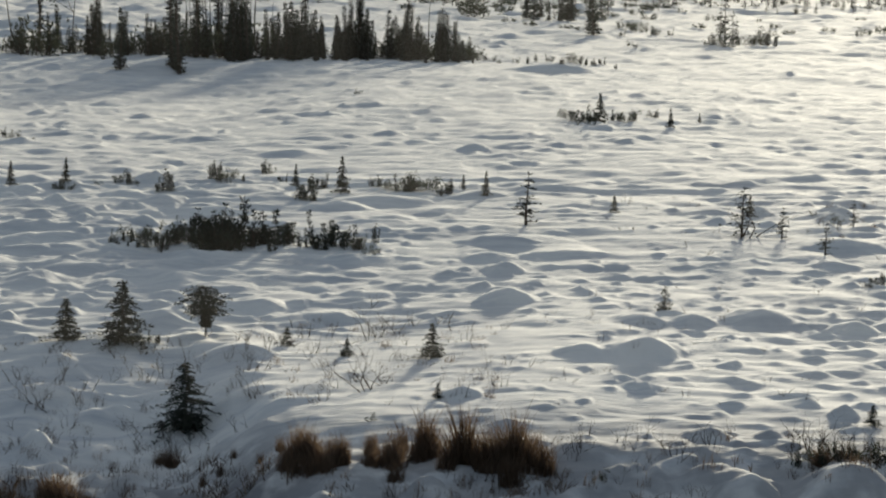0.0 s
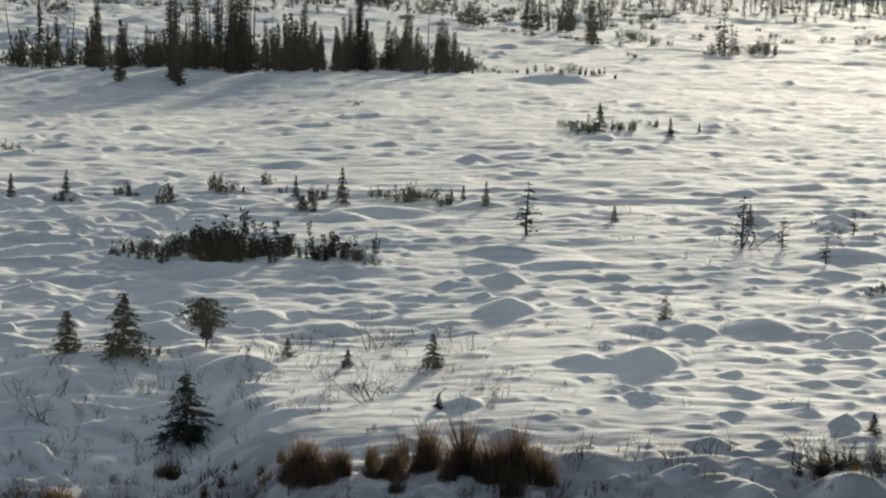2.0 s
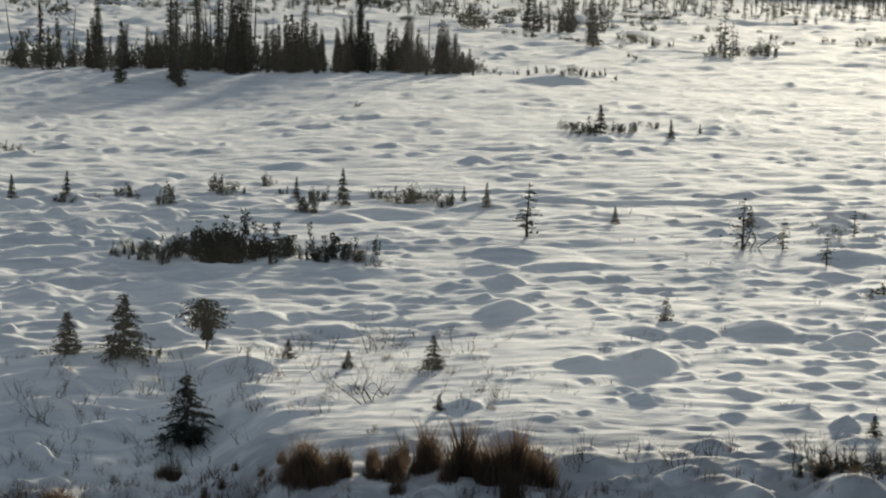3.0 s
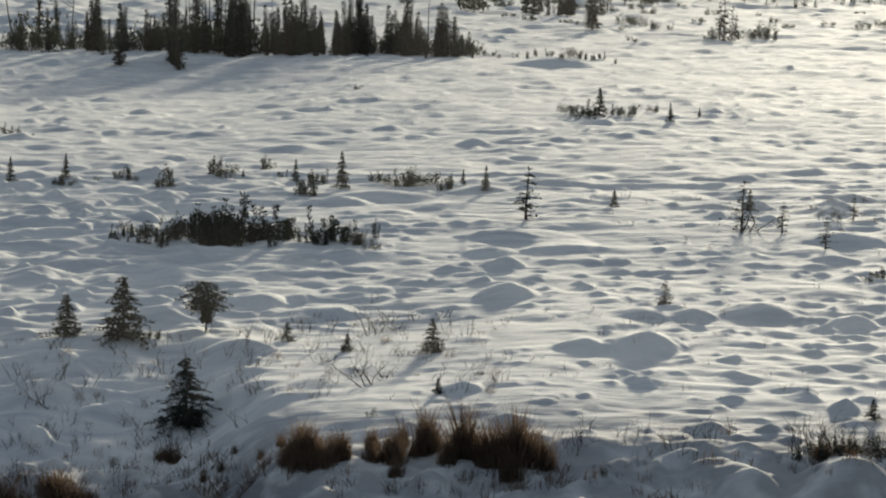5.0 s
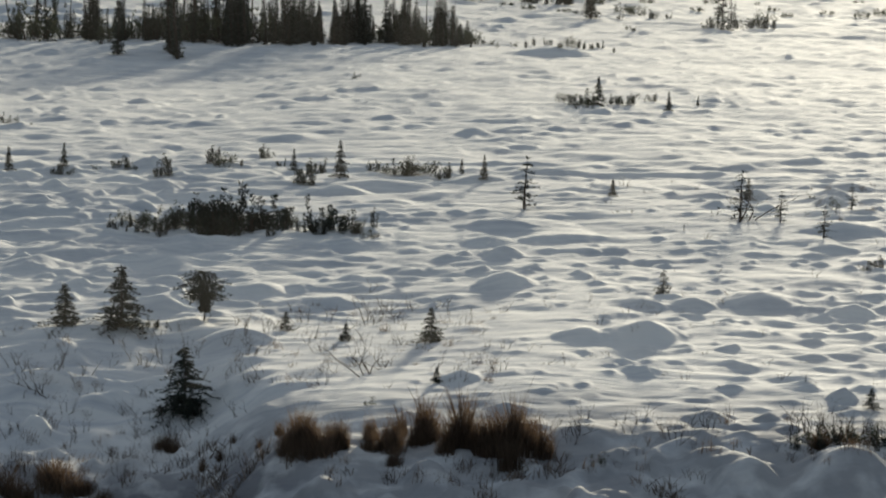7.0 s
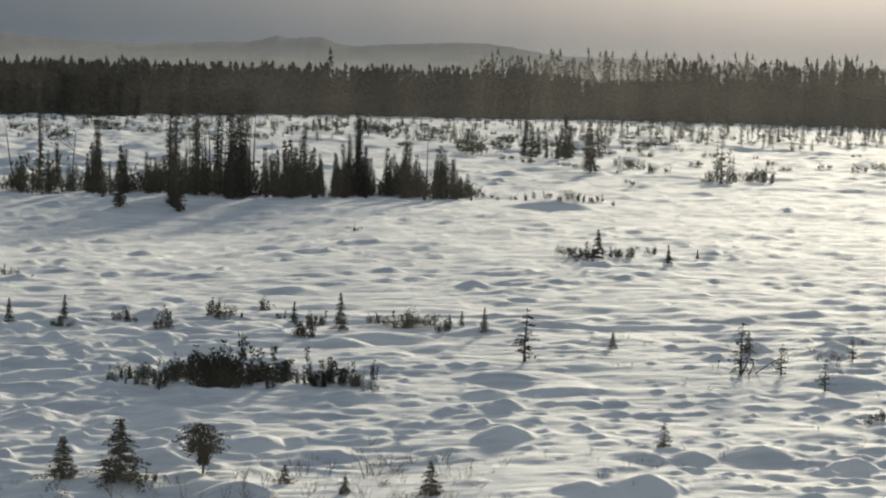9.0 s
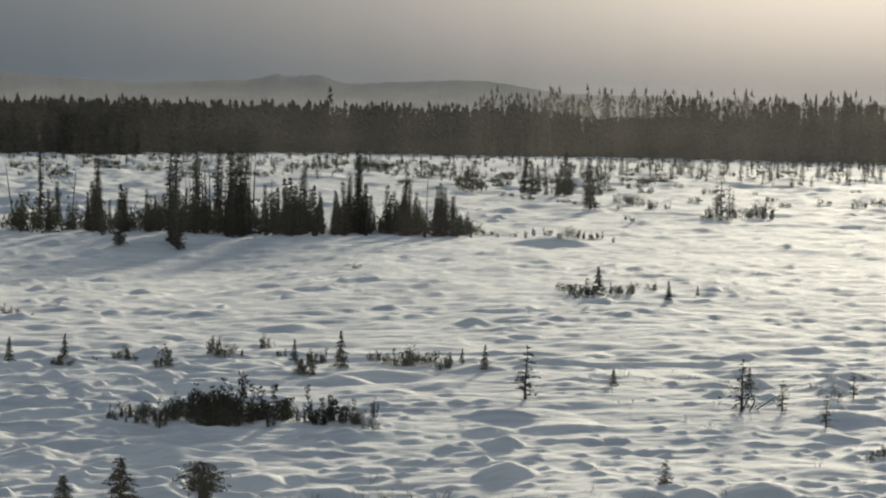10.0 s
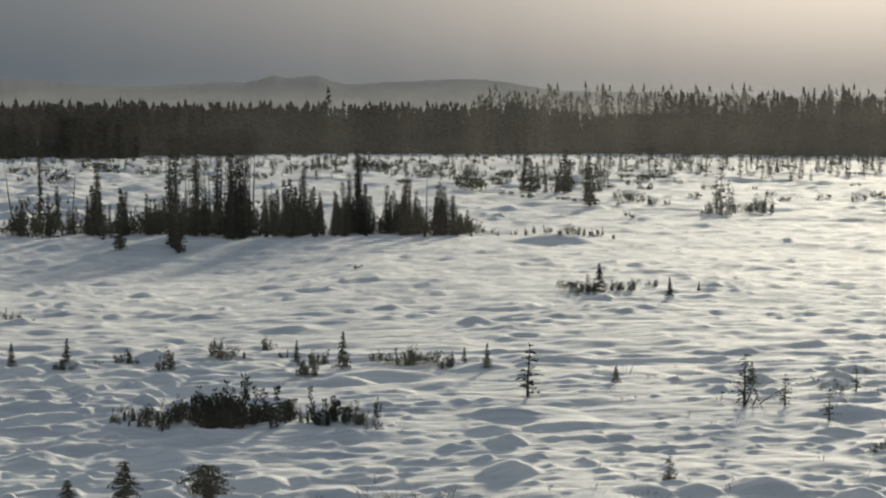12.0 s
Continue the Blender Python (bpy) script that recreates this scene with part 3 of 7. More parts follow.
def umbrella(t):
    return 0.12 if t < 0.45 else 1.0 - 1.5 * abs(t - 0.74)


def open_spire(t):
    return ((1 - t) ** 0.7 + 0.08) * (0.75 + 0.25 * math.sin(29 * t))


def topknot(t):
    return 0.6 if t > 0.84 else 1.1 if 0.56 < t < 0.63 else 1.3 * (0.35 - t) + 0.25 if t < 0.35 else 0.1


def forked_snag(name, label, seed, tall):
    """A dead stem that forks near its top and bears a tuft of needles at the end of each crooked branch."""
    rng = random.Random(seed)
    root = tagged(new(name), label, "tree")
    root.empty_display_size = 0.1
    trunk, tuft = Shape(), Shape()
    trunk.tube([(0, 0, -0.06), (0.03, 0, 0.3 * tall), (0.10, 0, 0.62 * tall), (0.16, 0, 0.95 * tall)], [0.035, 0.03, 0.022, 0.010], 6)
    for dx, dz in ((-0.42, 0.22), (-1.0, 0.12)):
        start, mid = Vector((0.09, 0, 0.6 * tall)), Vector((0.09 + dx * 0.5, 0.05, 0.72 * tall))
        tip = Vector((0.09 + dx, 0, (0.72 + dz) * tall))
        trunk.stick(start, mid, 0.018, 0.013)
        trunk.stick(mid, tip, 0.013, 0.006)
        for _ in range(38):
            o = Vector((rng.gauss(0, 0.10), rng.gauss(0, 0.10), rng.gauss(0, 0.13)))
            tuft.spray(tip + o, o + Vector((0, 0, 0.1)), 0.15, rng, 3)
    trunk.put("trunk", DEAD_WOOD, root, smooth=True)
    tagged(tuft.put("crown", NEEDLES, root), kind="stuff")
    root["tall"] = tall
    return root


def shrub(name, label, seed, tall, wide, stems, leafy, size, mat):
    """A low shrub: crooked stems that fan out from the snow, forked twigs, leaf sprigs towards their ends."""
    rng = random.Random(seed)
    root = tagged(new(name), label, "shrub")
    root.empty_display_size = 0.1
    wood, leaf = Shape(), Shape()
    for _ in range(stems):
        g, out = rng.uniform(0, 6.28), 0.5 * wide * math.sqrt(rng.random())
        p = Vector((math.cos(g) * out * 0.8, math.sin(g) * out * 0.6, -0.05))
        top = tall * rng.uniform(0.4, 1.0) * (1 - 0.4 * (2 * out / wide) ** 2)
        d = Vector((math.cos(g) * 0.4 + rng.gauss(0, 0.2), math.sin(g) * 0.4, 1.0)).normalized()
        q, steps = p, 4
        for k in range(steps):
            nq = q + (d + Vector((rng.gauss(0, 0.35), rng.gauss(0, 0.3), rng.gauss(0, 0.12)))).normalized() * ((top + 0.05) / steps)
            wood.stick(q, nq, 0.012 * tall * (1.1 - k / steps) + 0.002, 0.012 * tall * (0.9 - k / steps) + 0.002)
            q = nq
            if k == 0 or (k < 3 and rng.random() < 0.3):
                continue
            e = q + Vector((rng.gauss(0, 1), rng.gauss(0, 1), rng.uniform(0, 0.8))).normalized() * (rng.uniform(0.05, 0.16) * tall)
            wood.stick(q, e, 0.004, 0.002)
            ball = tall * rng.uniform(0.06, 0.16)
            for _ in range(leafy * 2):
                o = Vector((rng.gauss(0, 0.6), rng.gauss(0, 0.6), rng.gauss(0, 0.8))) * ball
                leaf.spray(e + o, o + Vector((0, 0, 0.6 * ball)), size, rng, 3, 0.4)
    tagged(wood.put("stem", TWIG, root), kind="stuff")
    if leaf.verts:
        tagged(leaf.put("foliage", mat, root), kind="stuff")
    root["tall"] = tall
    return root


def shoot_clump(name, label, seed, tall, wide, shoots, size):
    """A dwarf spruce that has spread by layering: a clump of small leaning spires from one foot."""
    rng = random.Random(seed)
    root = tagged(new(name), label, "shrub")
    root.empty_display_size = 0.1
    wood, leaf = Shape(), Shape()
    for q in range(shoots):
        g, out = rng.uniform(0, 6.28), 0.5 * wide * rng.random() ** 0.7
        foot = Vector((math.cos(g) * out, math.sin(g) * out * 0.7, -0.04))
        h = tall * (1.0 if q == 0 else rng.uniform(0.35, 0.85))
        tip = foot + Vector((rng.gauss(0, 0.14) * h + 0.25 * foot.x, rng.gauss(0, 0.1) * h, h + 0.04))
        wood.stick(foot, tip, 0.016 * tall, 0.004)
        for lv in range(11):
            t = 0.12 + 0.86 * (lv + rng.uniform(-0.4, 0.4)) / 11
            reach = 0.13 * tall * (1.0 - 0.6 * t) * rng.uniform(0.6, 1.3)
            for k in range(5):
                ang = rng.uniform(0, 6.28)
                d = Vector((math.cos(ang), math.sin(ang), rng.uniform(-0.1, 0.6)))
                leaf.spray(foot.lerp(tip, t) + d * (reach * rng.uniform(0.2, 0.9)), d, size * rng.uniform(0.8, 1.2), rng, 3, 0.36)
    tagged(wood.put("stem", BARK, root), kind="stuff")
    tagged(leaf.put("foliage", NEEDLES, root), kind="stuff")
    root["tall"] = tall
    return root


def bare_shrub(name, label, seed, tall, stems, forks):
    """Leafless stems that poke out of the snow and fork."""
    rng = random.Random(seed)
    root = tagged(new(name), label, "bare shrub")
    root.empty_display_size = 0.1
    for _ in range(stems):
        wood = Shape()
        g = rng.uniform(0, 6.28)
        p = Vector((math.cos(g), math.sin(g) * 0.7, 0)) * (0.28 * tall * rng.random()) - Vector((0, 0, 0.05))
        d = Vector((rng.gauss(0, 0.35), rng.gauss(0, 0.35), 1)).normalized()

        def grow(p, d, length, r, depth):
            q = p
            for _ in range(3):
                d = (d + Vector((rng.gauss(0, 0.22), rng.gauss(0, 0.22), 0.06))).normalized()
                nq = q + d * (length / 3)
                wood.stick(q, nq, r, r * 0.8)
                q, r = nq, r * 0.8
            if depth:
                for _ in range(rng.choice((2, 2, 3))):
                    grow(q, (d + Vector((rng.gauss(0, 0.6), rng.gauss(0, 0.6), rng.gauss(0.1, 0.3)))).normalized(), length * rng.uniform(0.5, 0.8), r * 0.75, depth - 1)

        grow(p, d, tall * rng.uniform(0.35, 0.6), 0.010 * tall + 0.0025, forks)
        wood.put("stem", TWIG, root)
    root["tall"] = tall
    return root


def grass_tuft(name, label, seed, tall, wide, blades):
    """A tussock of dry sedge: bent, tapering blades."""
    rng = random.Random(seed)
    root = tagged(new(name), label, "grass")
    root.empty_display_size = 0.1
    s = Shape()
    for _ in range(blades):
        g, out = rng.uniform(0, 6.28), 0.5 * wide * rng.random() ** 0.9
        x, y = math.cos(g) * out, math.sin(g) * out
        h = tall * (0.3 + 0.7 * rng.random() ** 1.6) * (1 - 0.45 * (2 * out / wide) ** 2)
        lx, ly = rng.gauss(0.05, 0.24) + 0.2 * x / wide, rng.gauss(0, 0.24) + 0.2 * y / wide
        w = rng.uniform(0.003, 0.006)
        ang = rng.uniform(0, 3.14)
        wx, wy = math.cos(ang) * w, math.sin(ang) * w
        k = len(s.verts)
        for f, width in ((0, 1.0), (0.4, 0.9), (0.75, 0.6), (1.0, 0.1)):
            cx, cy, cz = x + lx * h * f * f, y + ly * h * f * f, h * f - 0.05
            s.verts += [(cx - wx * width, cy - wy * width, cz), (cx + wx * width, cy + wy * width, cz)]
        for q in range(3):
            s.faces.append((k + 2 * q, k + 2 * q + 1, k + 2 * q + 3, k + 2 * q + 2))
    tagged(s.put("tussock", STRAW, root), kind="stuff")
    root["tall"] = tall
    return root


SPARE = {}
tuft = random.Random(17)


def plant(maker, x, y, tall, turn=0.0, lean=0.0, wide=1.0, label="", group="", sunk=0.02):
    """Sets a plant of that kind on the snow: the first of a kind is built, the others are copies of it."""
    fresh = maker not in SPARE
    if fresh:
        SPARE[maker] = maker()
    root = SPARE[maker]
    k = tall / root["tall"]
    m = pose(x, y, height_at(x, y) - sunk, 0, lean, 0) @ pose(0, 0, 0, 0, 0, turn) @ Matrix.Diagonal((k * wide, k * wide, k, 1))
    if fresh:
        root.matrix_basis = m
        made = root
    else:
        keep = root.scale.copy()
        root.scale = (1, 1, 1)
        made = copy_thing(root, m)
        root.scale = keep
    return tagged(made, label, group=group)


def growth(name, label, category, makers, mat, seed, bands, polar=False):
    """Growth that nobody could count, in one mesh. bands: x from and to, y from and to, height from and to, count; polar: heading in place of x, distance in place of y."""
    rng = random.Random(seed)
    verts, faces = [], []
    for first, last, nearest, farthest, low, high, count in bands:
        for _ in range(count):
            x, y, tall = rng.uniform(first, last), rng.uniform(nearest, farthest), rng.uniform(low, high)
            if polar:
                x, y = y * math.sin(radians(x)), y * math.cos(radians(x))
            root = SPARE[makers[rng.randrange(len(makers))]]
            k = tall / root["tall"]
            wide = k * min(2.4, 1.1 * (root["tall"] / tall) ** 0.6)
            m = pose(x, y, height_at(x, y) - 0.02, 0, 0, rng.uniform(0, 360)) @ Matrix.Diagonal((wide, wide, k, 1))
            for child in root.children:
                start = len(verts)
                verts += [tuple(m @ v.co) for v in child.data.vertices]
                faces += [tuple(start + q for q in p.vertices) for p in child.data.polygons]
    return tagged(mesh_object(name, verts, faces, mat), label, category, kind="stuff")


def kinds(make, *sets):
    """Makers, one for each set of numbers."""
    return [(lambda s=s: make(*s[0], **s[1])) for s in sets]


DENSE = kinds(conifer, *[(("spruce_tree", "dense dark narrow spruce rising from the snow", "tree", sd, 5.0, w, 34, 7, 4, 0.23, column), dict(gaps=0.08, limbs=False, clear=0.02, blades=2))
                         for sd, w in ((1, 0.85), (2, 0.95), (3, 0.75))])
PILLAR = kinds(conifer, *[(("spruce_tree", "tall column-shaped dark spruce with a blunt top", "tree", sd, 5.0, w, 56, 8, 2, 0.16, pillar), dict(gaps=0.06, limbs=False, clear=0.02, bend=0.01, blades=2))
                          for sd, w in ((39, 0.28), (40, 0.33))])
FILL = kinds(conifer, *[(("spruce_tree", "low dense dark spruce packed among taller ones", "tree", sd, 5.0, w, 15, 6, 3, 0.42, column), dict(gaps=0.05, limbs=False, clear=0.0, blades=2))
                        for sd, w in ((42, 1.5), (43, 1.9))])
CLUB = kinds(conifer, *[(("spruce_tree", "tall thin spruce with a club-shaped top", "tree", sd, 5.0, 0.85, 30, 5, 2, 0.16, club), dict(gaps=0.25, limbs=True, clear=0.12, bend=0.05))
                        for sd in (6, 7)])
YOUNG = kinds(conifer, *[(("spruce_sapling", "small dark spruce sapling in the snow", "tree", sd, 1.0, w, 17, 7, 8, 0.066, tiers), dict(gaps=0.08, clear=0.04, blades=4))
                         for sd, w in ((8, 0.75), (9, 0.85))])
OPEN = kinds(conifer, *[(("spruce_sapling", "young open-branched spruce sapling in the snow", "tree", sd, 1.0, w, 13, 5, 4, 0.062, open_spire), dict(gaps=0.35, clear=0.10, droop=0.1))
                        for sd, w in ((10, 0.55), (13, 0.45))])
STUMP = kinds(conifer, (("spruce_sapling", "small snow-crusted spruce on the drift", "tree", 55, 0.36, 0.30, 9, 6, 5, 0.05, open_spire), dict(gaps=0.2, clear=0.02, bend=0.08, needles=FROSTED)))
NEAR = kinds(conifer, (("spruce_sapling", "young spruce with spreading dark green boughs", "tree", 14, 1.0, 1.25, 17, 8, 13, 0.058, tiers), dict(gaps=0.08, clear=0.03, droop=0.3, blades=4)))
ROUND = kinds(conifer, (("spruce_sapling", "stunted spruce with a wide top on a bare stem", "tree", 15, 1.0, 1.0, 30, 8, 9, 0.08, umbrella), dict(gaps=0.12, clear=0.25, bend=0.06, blades=4)))
POLE = kinds(conifer, *[(("dead_spruce", "thin dead spruce pole with few short twigs", "tree", sd, 5.0, 0.5, 22, 3, 1, 0.07, club), dict(gaps=0.5, clear=0.2, bend=0.04, blades=1)) for sd in (16, 17)])
KNOT = kinds(conifer, (("spruce_tree", "tall bare spruce stem with a tufted top", "tree", 37, 5.0, 1.15, 40, 6, 2, 0.17, topknot), dict(gaps=0.25, clear=0.02, bend=0.01)))
SNAG = kinds(forked_snag, (("dead_spruce", "dead forked spruce stem with two dark tufts", 38, 2.6), {}))
FAR = kinds(conifer, *[(("stunted_spruce", "small distant spruce on the open snow", "tree", sd, 4.0, w, 16, 4, 2, 0.24, pr), dict(gaps=0.15, limbs=False))
                       for sd, w, pr in ((18, 0.8, column), (19, 0.9, spire), (20, 0.7, club))])
BUSH = kinds(shrub, *[(("dwarf_shrub", "low dark evergreen shrub half buried in snow", sd, 0.6, w, n, 7, 0.046, LEAVES), {}) for sd, w, n in ((21, 0.75, 9), (22, 0.6, 7))])
BUSH += kinds(shoot_clump, *[(("dwarf_spruce", "stunted dark spruce clump half buried in snow", sd, 0.6, w, n, 0.058), {}) for sd, w, n in ((23, 0.6, 6), (24, 0.42, 4))])
FARBUSH = kinds(shrub, *[(("dwarf_shrub", "low dark shrub on the open snow", sd, 0.8, 1.3, 14, 3, 0.11, LEAVES), {}) for sd in (25, 36)])
BARE = kinds(bare_shrub, *[(("bare_shrub", "leafless brown twigs sticking out of the snow", sd, 0.4, n, f), {}) for sd, n, f in ((26, 5, 2), (27, 3, 2), (28, 4, 1), (29, 2, 1))])
DEADBUSH = kinds(bare_shrub, (("bare_shrub", "gnarled leafless shrub with spreading grey branches", 30, 0.5, 5, 3), {}))
SEDGE = kinds(grass_tuft, *[(("grass_tuft", "tall dry reddish-brown grass tuft in the snow", sd, 0.55, w, n), {}) for sd, w, n in ((31, 0.34, 330), (32, 0.42, 400), (33, 0.28, 260))])
WISP = kinds(grass_tuft, *[(("grass_tuft", "sparse dry grass stalks sticking through the snow", sd, 0.35, 0.35, n), {}) for sd, n in ((34, 40), (35, 26))])

# the dense stand
for x, y, tall in ((-9.84, 93.42, 2.81), (-9.52, 93.35, 2.63), (-9.45, 94.83, 2.42), (-10.17, 94.52, 2.21), (-7.36, 93.43, 2.65), (-7.09, 93.50, 2.70), (-6.90, 93.63, 2.34), (-7.19, 93.36, 2.09), (-6.34, 98.21, 2.36), (-6.00, 96.87, 1.76), (-5.23, 97.66, 2.18), (-3.90, 99.12, 2.47), (-3.60, 98.59, 1.92), (-2.62, 98.51, 1.95), (-2.32, 99.65, 1.63), (-1.35, 97.25, 1.81), (-8.13, 97.68, 2.24), (-8.41, 97.67, 1.97), (-9.47, 97.27, 2.24), (-12.30, 91.58, 2.30), (-12.16, 89.83, 1.97), (-14.15, 87.75, 2.71), (-16.88, 96.28, 2.41), (-16.22, 94.22, 2.08),):
    plant(DENSE[int(x * 7.3 + y * 3.1) % 3], x, y, tall, (x * 77 + y * 31) % 360, group="spruces of the dense stand", wide=min(1.5, (5 / tall) ** 0.6))
for x, y, tall in ((-17.16, 96.32, 1.83), (0.03, 96.88, 1.81), (-0.39, 96.95, 1.45), (-5.09, 97.61, 1.55), (-4.48, 99.48, 1.83), (-4.02, 98.38, 1.78), (-6.74, 96.34, 1.97), (-1.97, 96.74, 1.81),):
    plant(DENSE[int(x * 7.3 + y * 3.1) % 3], x, y, tall, (x * 77 + y * 31) % 360, group="spruces of the dense stand", wide=min(1.5, (5 / tall) ** 0.6))
for x, y, tall in ((-12.07, 88.76, 5.02), (-11.56, 87.01, 5.14), (-10.50, 98.66, 4.13), (-4.32, 100.49, 4.26), (-4.27, 100.53, 3.90), (-6.88, 99.65, 3.64), (-4.71, 99.58, 2.98), (-0.11, 97.28, 2.59), (0.08, 97.35, 2.37), (-0.27, 97.21, 2.42), (-1.76, 96.79, 3.09), (-1.60, 97.40, 2.70), (-1.86, 96.76, 2.49), (-2.77, 98.75, 2.40), (-8.84, 98.84, 2.35), (-6.91, 97.28, 2.84), (-4.92, 98.01, 2.58), (-16.76, 96.38, 3.49), (-16.65, 96.42, 2.93), (-3.90, 98.97, 1.96), (-19.69, 101.67, 1.93),):
    plant(PILLAR[int(x * 7.3 + y * 3.1) % 2], x, y, tall, (x * 77 + y * 31) % 360, group="spruces of the dense stand", wide=min(1.9, 1.15 * (5.5 / tall) ** 0.7))
for x, y, tall in ((-20.18, 95.50, 1.58), (-18.84, 95.46, 2.01), (-18.37, 96.40, 0.75), (-20.19, 98.63, 0.82), (-19.66, 101.67, 2.26), (-20.15, 95.78, 1.72), (-19.41, 98.79, 1.16), (-15.21, 95.90, 2.11), (-15.32, 95.59, 1.72), (-15.51, 96.95, 0.86), (-16.49, 98.85, 1.42), (-16.53, 94.31, 0.81), (-16.00, 100.58, 0.95), (-14.42, 99.82, 1.68), (-14.10, 95.20, 2.01), (-13.84, 95.29, 0.98), (-13.75, 96.99, 1.11), (-13.83, 98.92, 1.73), (-13.91, 95.03, 1.74), (-15.15, 101.72, 1.02), (-13.53, 95.01, 1.58), (-13.70, 97.01, 1.20), (-12.46, 95.03, 1.25), (-12.99, 101.12, 2.10),):
    plant(PILLAR[int(x * 7.3 + y * 3.1) % 2], x, y, tall, (x * 77 + y * 31) % 360, group="spruces of the dense stand", wide=min(1.9, 1.25 * (5.5 / tall) ** 0.6))
for x, y, tall in ((-11.02, 97.09, 1.57), (-11.00, 97.06, 1.63), (-11.35, 95.68, 1.50), (-11.71, 100.71, 1.35), (-11.48, 95.43, 1.77), (-12.43, 95.22, 1.79), (-11.73, 94.56, 1.73), (-11.44, 95.27, 0.90), (-10.87, 96.74, 1.16), (-11.53, 101.04, 1.52), (-13.03, 102.70, 1.08), (-11.33, 95.53, 1.44), (-10.40, 100.82, 1.49), (-9.80, 97.26, 1.74), (-9.31, 94.79, 1.40), (-10.15, 94.82, 2.05), (-9.93, 97.37, 1.94), (-9.45, 97.32, 1.24), (-9.70, 97.29, 1.08), (-10.26, 96.43, 0.91), (-9.89, 101.51, 1.44), (-10.77, 101.73, 1.59), (-10.60, 101.68, 1.07), (-10.37, 97.16, 1.24),):
    plant(PILLAR[int(x * 7.3 + y * 3.1) % 2], x, y, tall, (x * 77 + y * 31) % 360, group="spruces of the dense stand", wide=min(1.9, 1.25 * (5.5 / tall) ** 0.6))
for x, y, tall in ((-6.28, 99.82, 1.33), (-8.14, 102.24, 1.33), (-8.87, 98.79, 1.34), (-7.48, 93.69, 1.99), (-6.39, 99.84, 1.22), (-6.95, 99.80, 1.53), (-6.08, 95.83, 1.11), (-7.17, 100.04, 1.90), (-6.27, 100.19, 1.25), (-8.68, 102.19, 1.97), (-9.14, 101.59, 1.64), (-7.77, 93.38, 1.41), (-6.14, 99.94, 2.01), (-6.02, 99.89, 1.07), (-7.25, 97.45, 1.83), (-7.45, 93.66, 1.96), (-6.13, 94.88, 1.35), (-8.00, 94.53, 0.94), (-6.62, 100.02, 2.18), (-6.90, 99.87, 1.13), (-8.33, 94.37, 1.42), (-5.85, 96.43, 1.66), (-4.59, 98.24, 0.97), (-5.22, 96.46, 1.78),):
    plant(PILLAR[int(x * 7.3 + y * 3.1) % 2], x, y, tall, (x * 77 + y * 31) % 360, group="spruces of the dense stand", wide=min(1.9, 1.25 * (5.5 / tall) ** 0.6))
for x, y, tall in ((-5.54, 101.00, 0.98), (-4.78, 98.21, 0.89), (-3.81, 101.02, 1.83), (-4.74, 99.53, 2.20), (-4.03, 99.64, 1.95), (-4.15, 99.70, 1.39), (-3.66, 95.77, 1.33), (-4.89, 96.53, 1.21), (-5.17, 97.57, 2.05), (-3.54, 102.56, 1.19), (-4.71, 96.09, 1.82), (-4.57, 99.59, 1.52), (-0.90, 95.70, 1.14), (-0.85, 99.68, 0.90), (-1.48, 99.00, 1.01), (-1.56, 101.84, 0.89), (-1.31, 98.48, 2.12), (-1.96, 98.87, 0.78), (-2.60, 98.76, 1.51), (-2.45, 100.88, 2.03), (-1.15, 98.88, 1.68), (-2.04, 101.29, 1.52), (-2.60, 98.76, 1.17), (-1.64, 96.77, 1.29),):
    plant(PILLAR[int(x * 7.3 + y * 3.1) % 2], x, y, tall, (x * 77 + y * 31) % 360, group="spruces of the dense stand", wide=min(1.9, 1.25 * (5.5 / tall) ** 0.6))
for x, y, tall in ((-1.99, 98.90, 1.43), (-0.89, 97.59, 0.74), (-0.38, 97.26, 0.83), (0.67, 95.14, 1.39), (0.48, 95.52, 1.95), (1.36, 95.97, 0.79), (-0.14, 97.51, 1.74), (0.16, 97.63, 0.91), (-0.30, 97.31, 1.79), (-0.35, 97.32, 1.81), (0.45, 99.68, 1.77), (-0.14, 97.51, 1.54), (-9.56, 94.86, 4.20), (-9.33, 94.69, 4.01), (-9.80, 95.08, 3.79), (-10.04, 95.24, 3.57), (-11.86, 95.64, 4.74), (-10.88, 97.01, 4.14),):
    plant(PILLAR[int(x * 7.3 + y * 3.1) % 2], x, y, tall, (x * 77 + y * 31) % 360, group="spruces of the dense stand", wide=min(1.9, 1.25 * (5.5 / tall) ** 0.6))
for x, y, tall in ((-12.37, 100.72, 4.99), (-11.26, 100.90, 4.30), (-11.97, 100.88, 3.79),):
    plant(CLUB[int(x * 7.3 + y * 3.1) % 2], x, y, tall, (x * 77 + y * 31) % 360, group="spruces of the dense stand", wide=0.85)
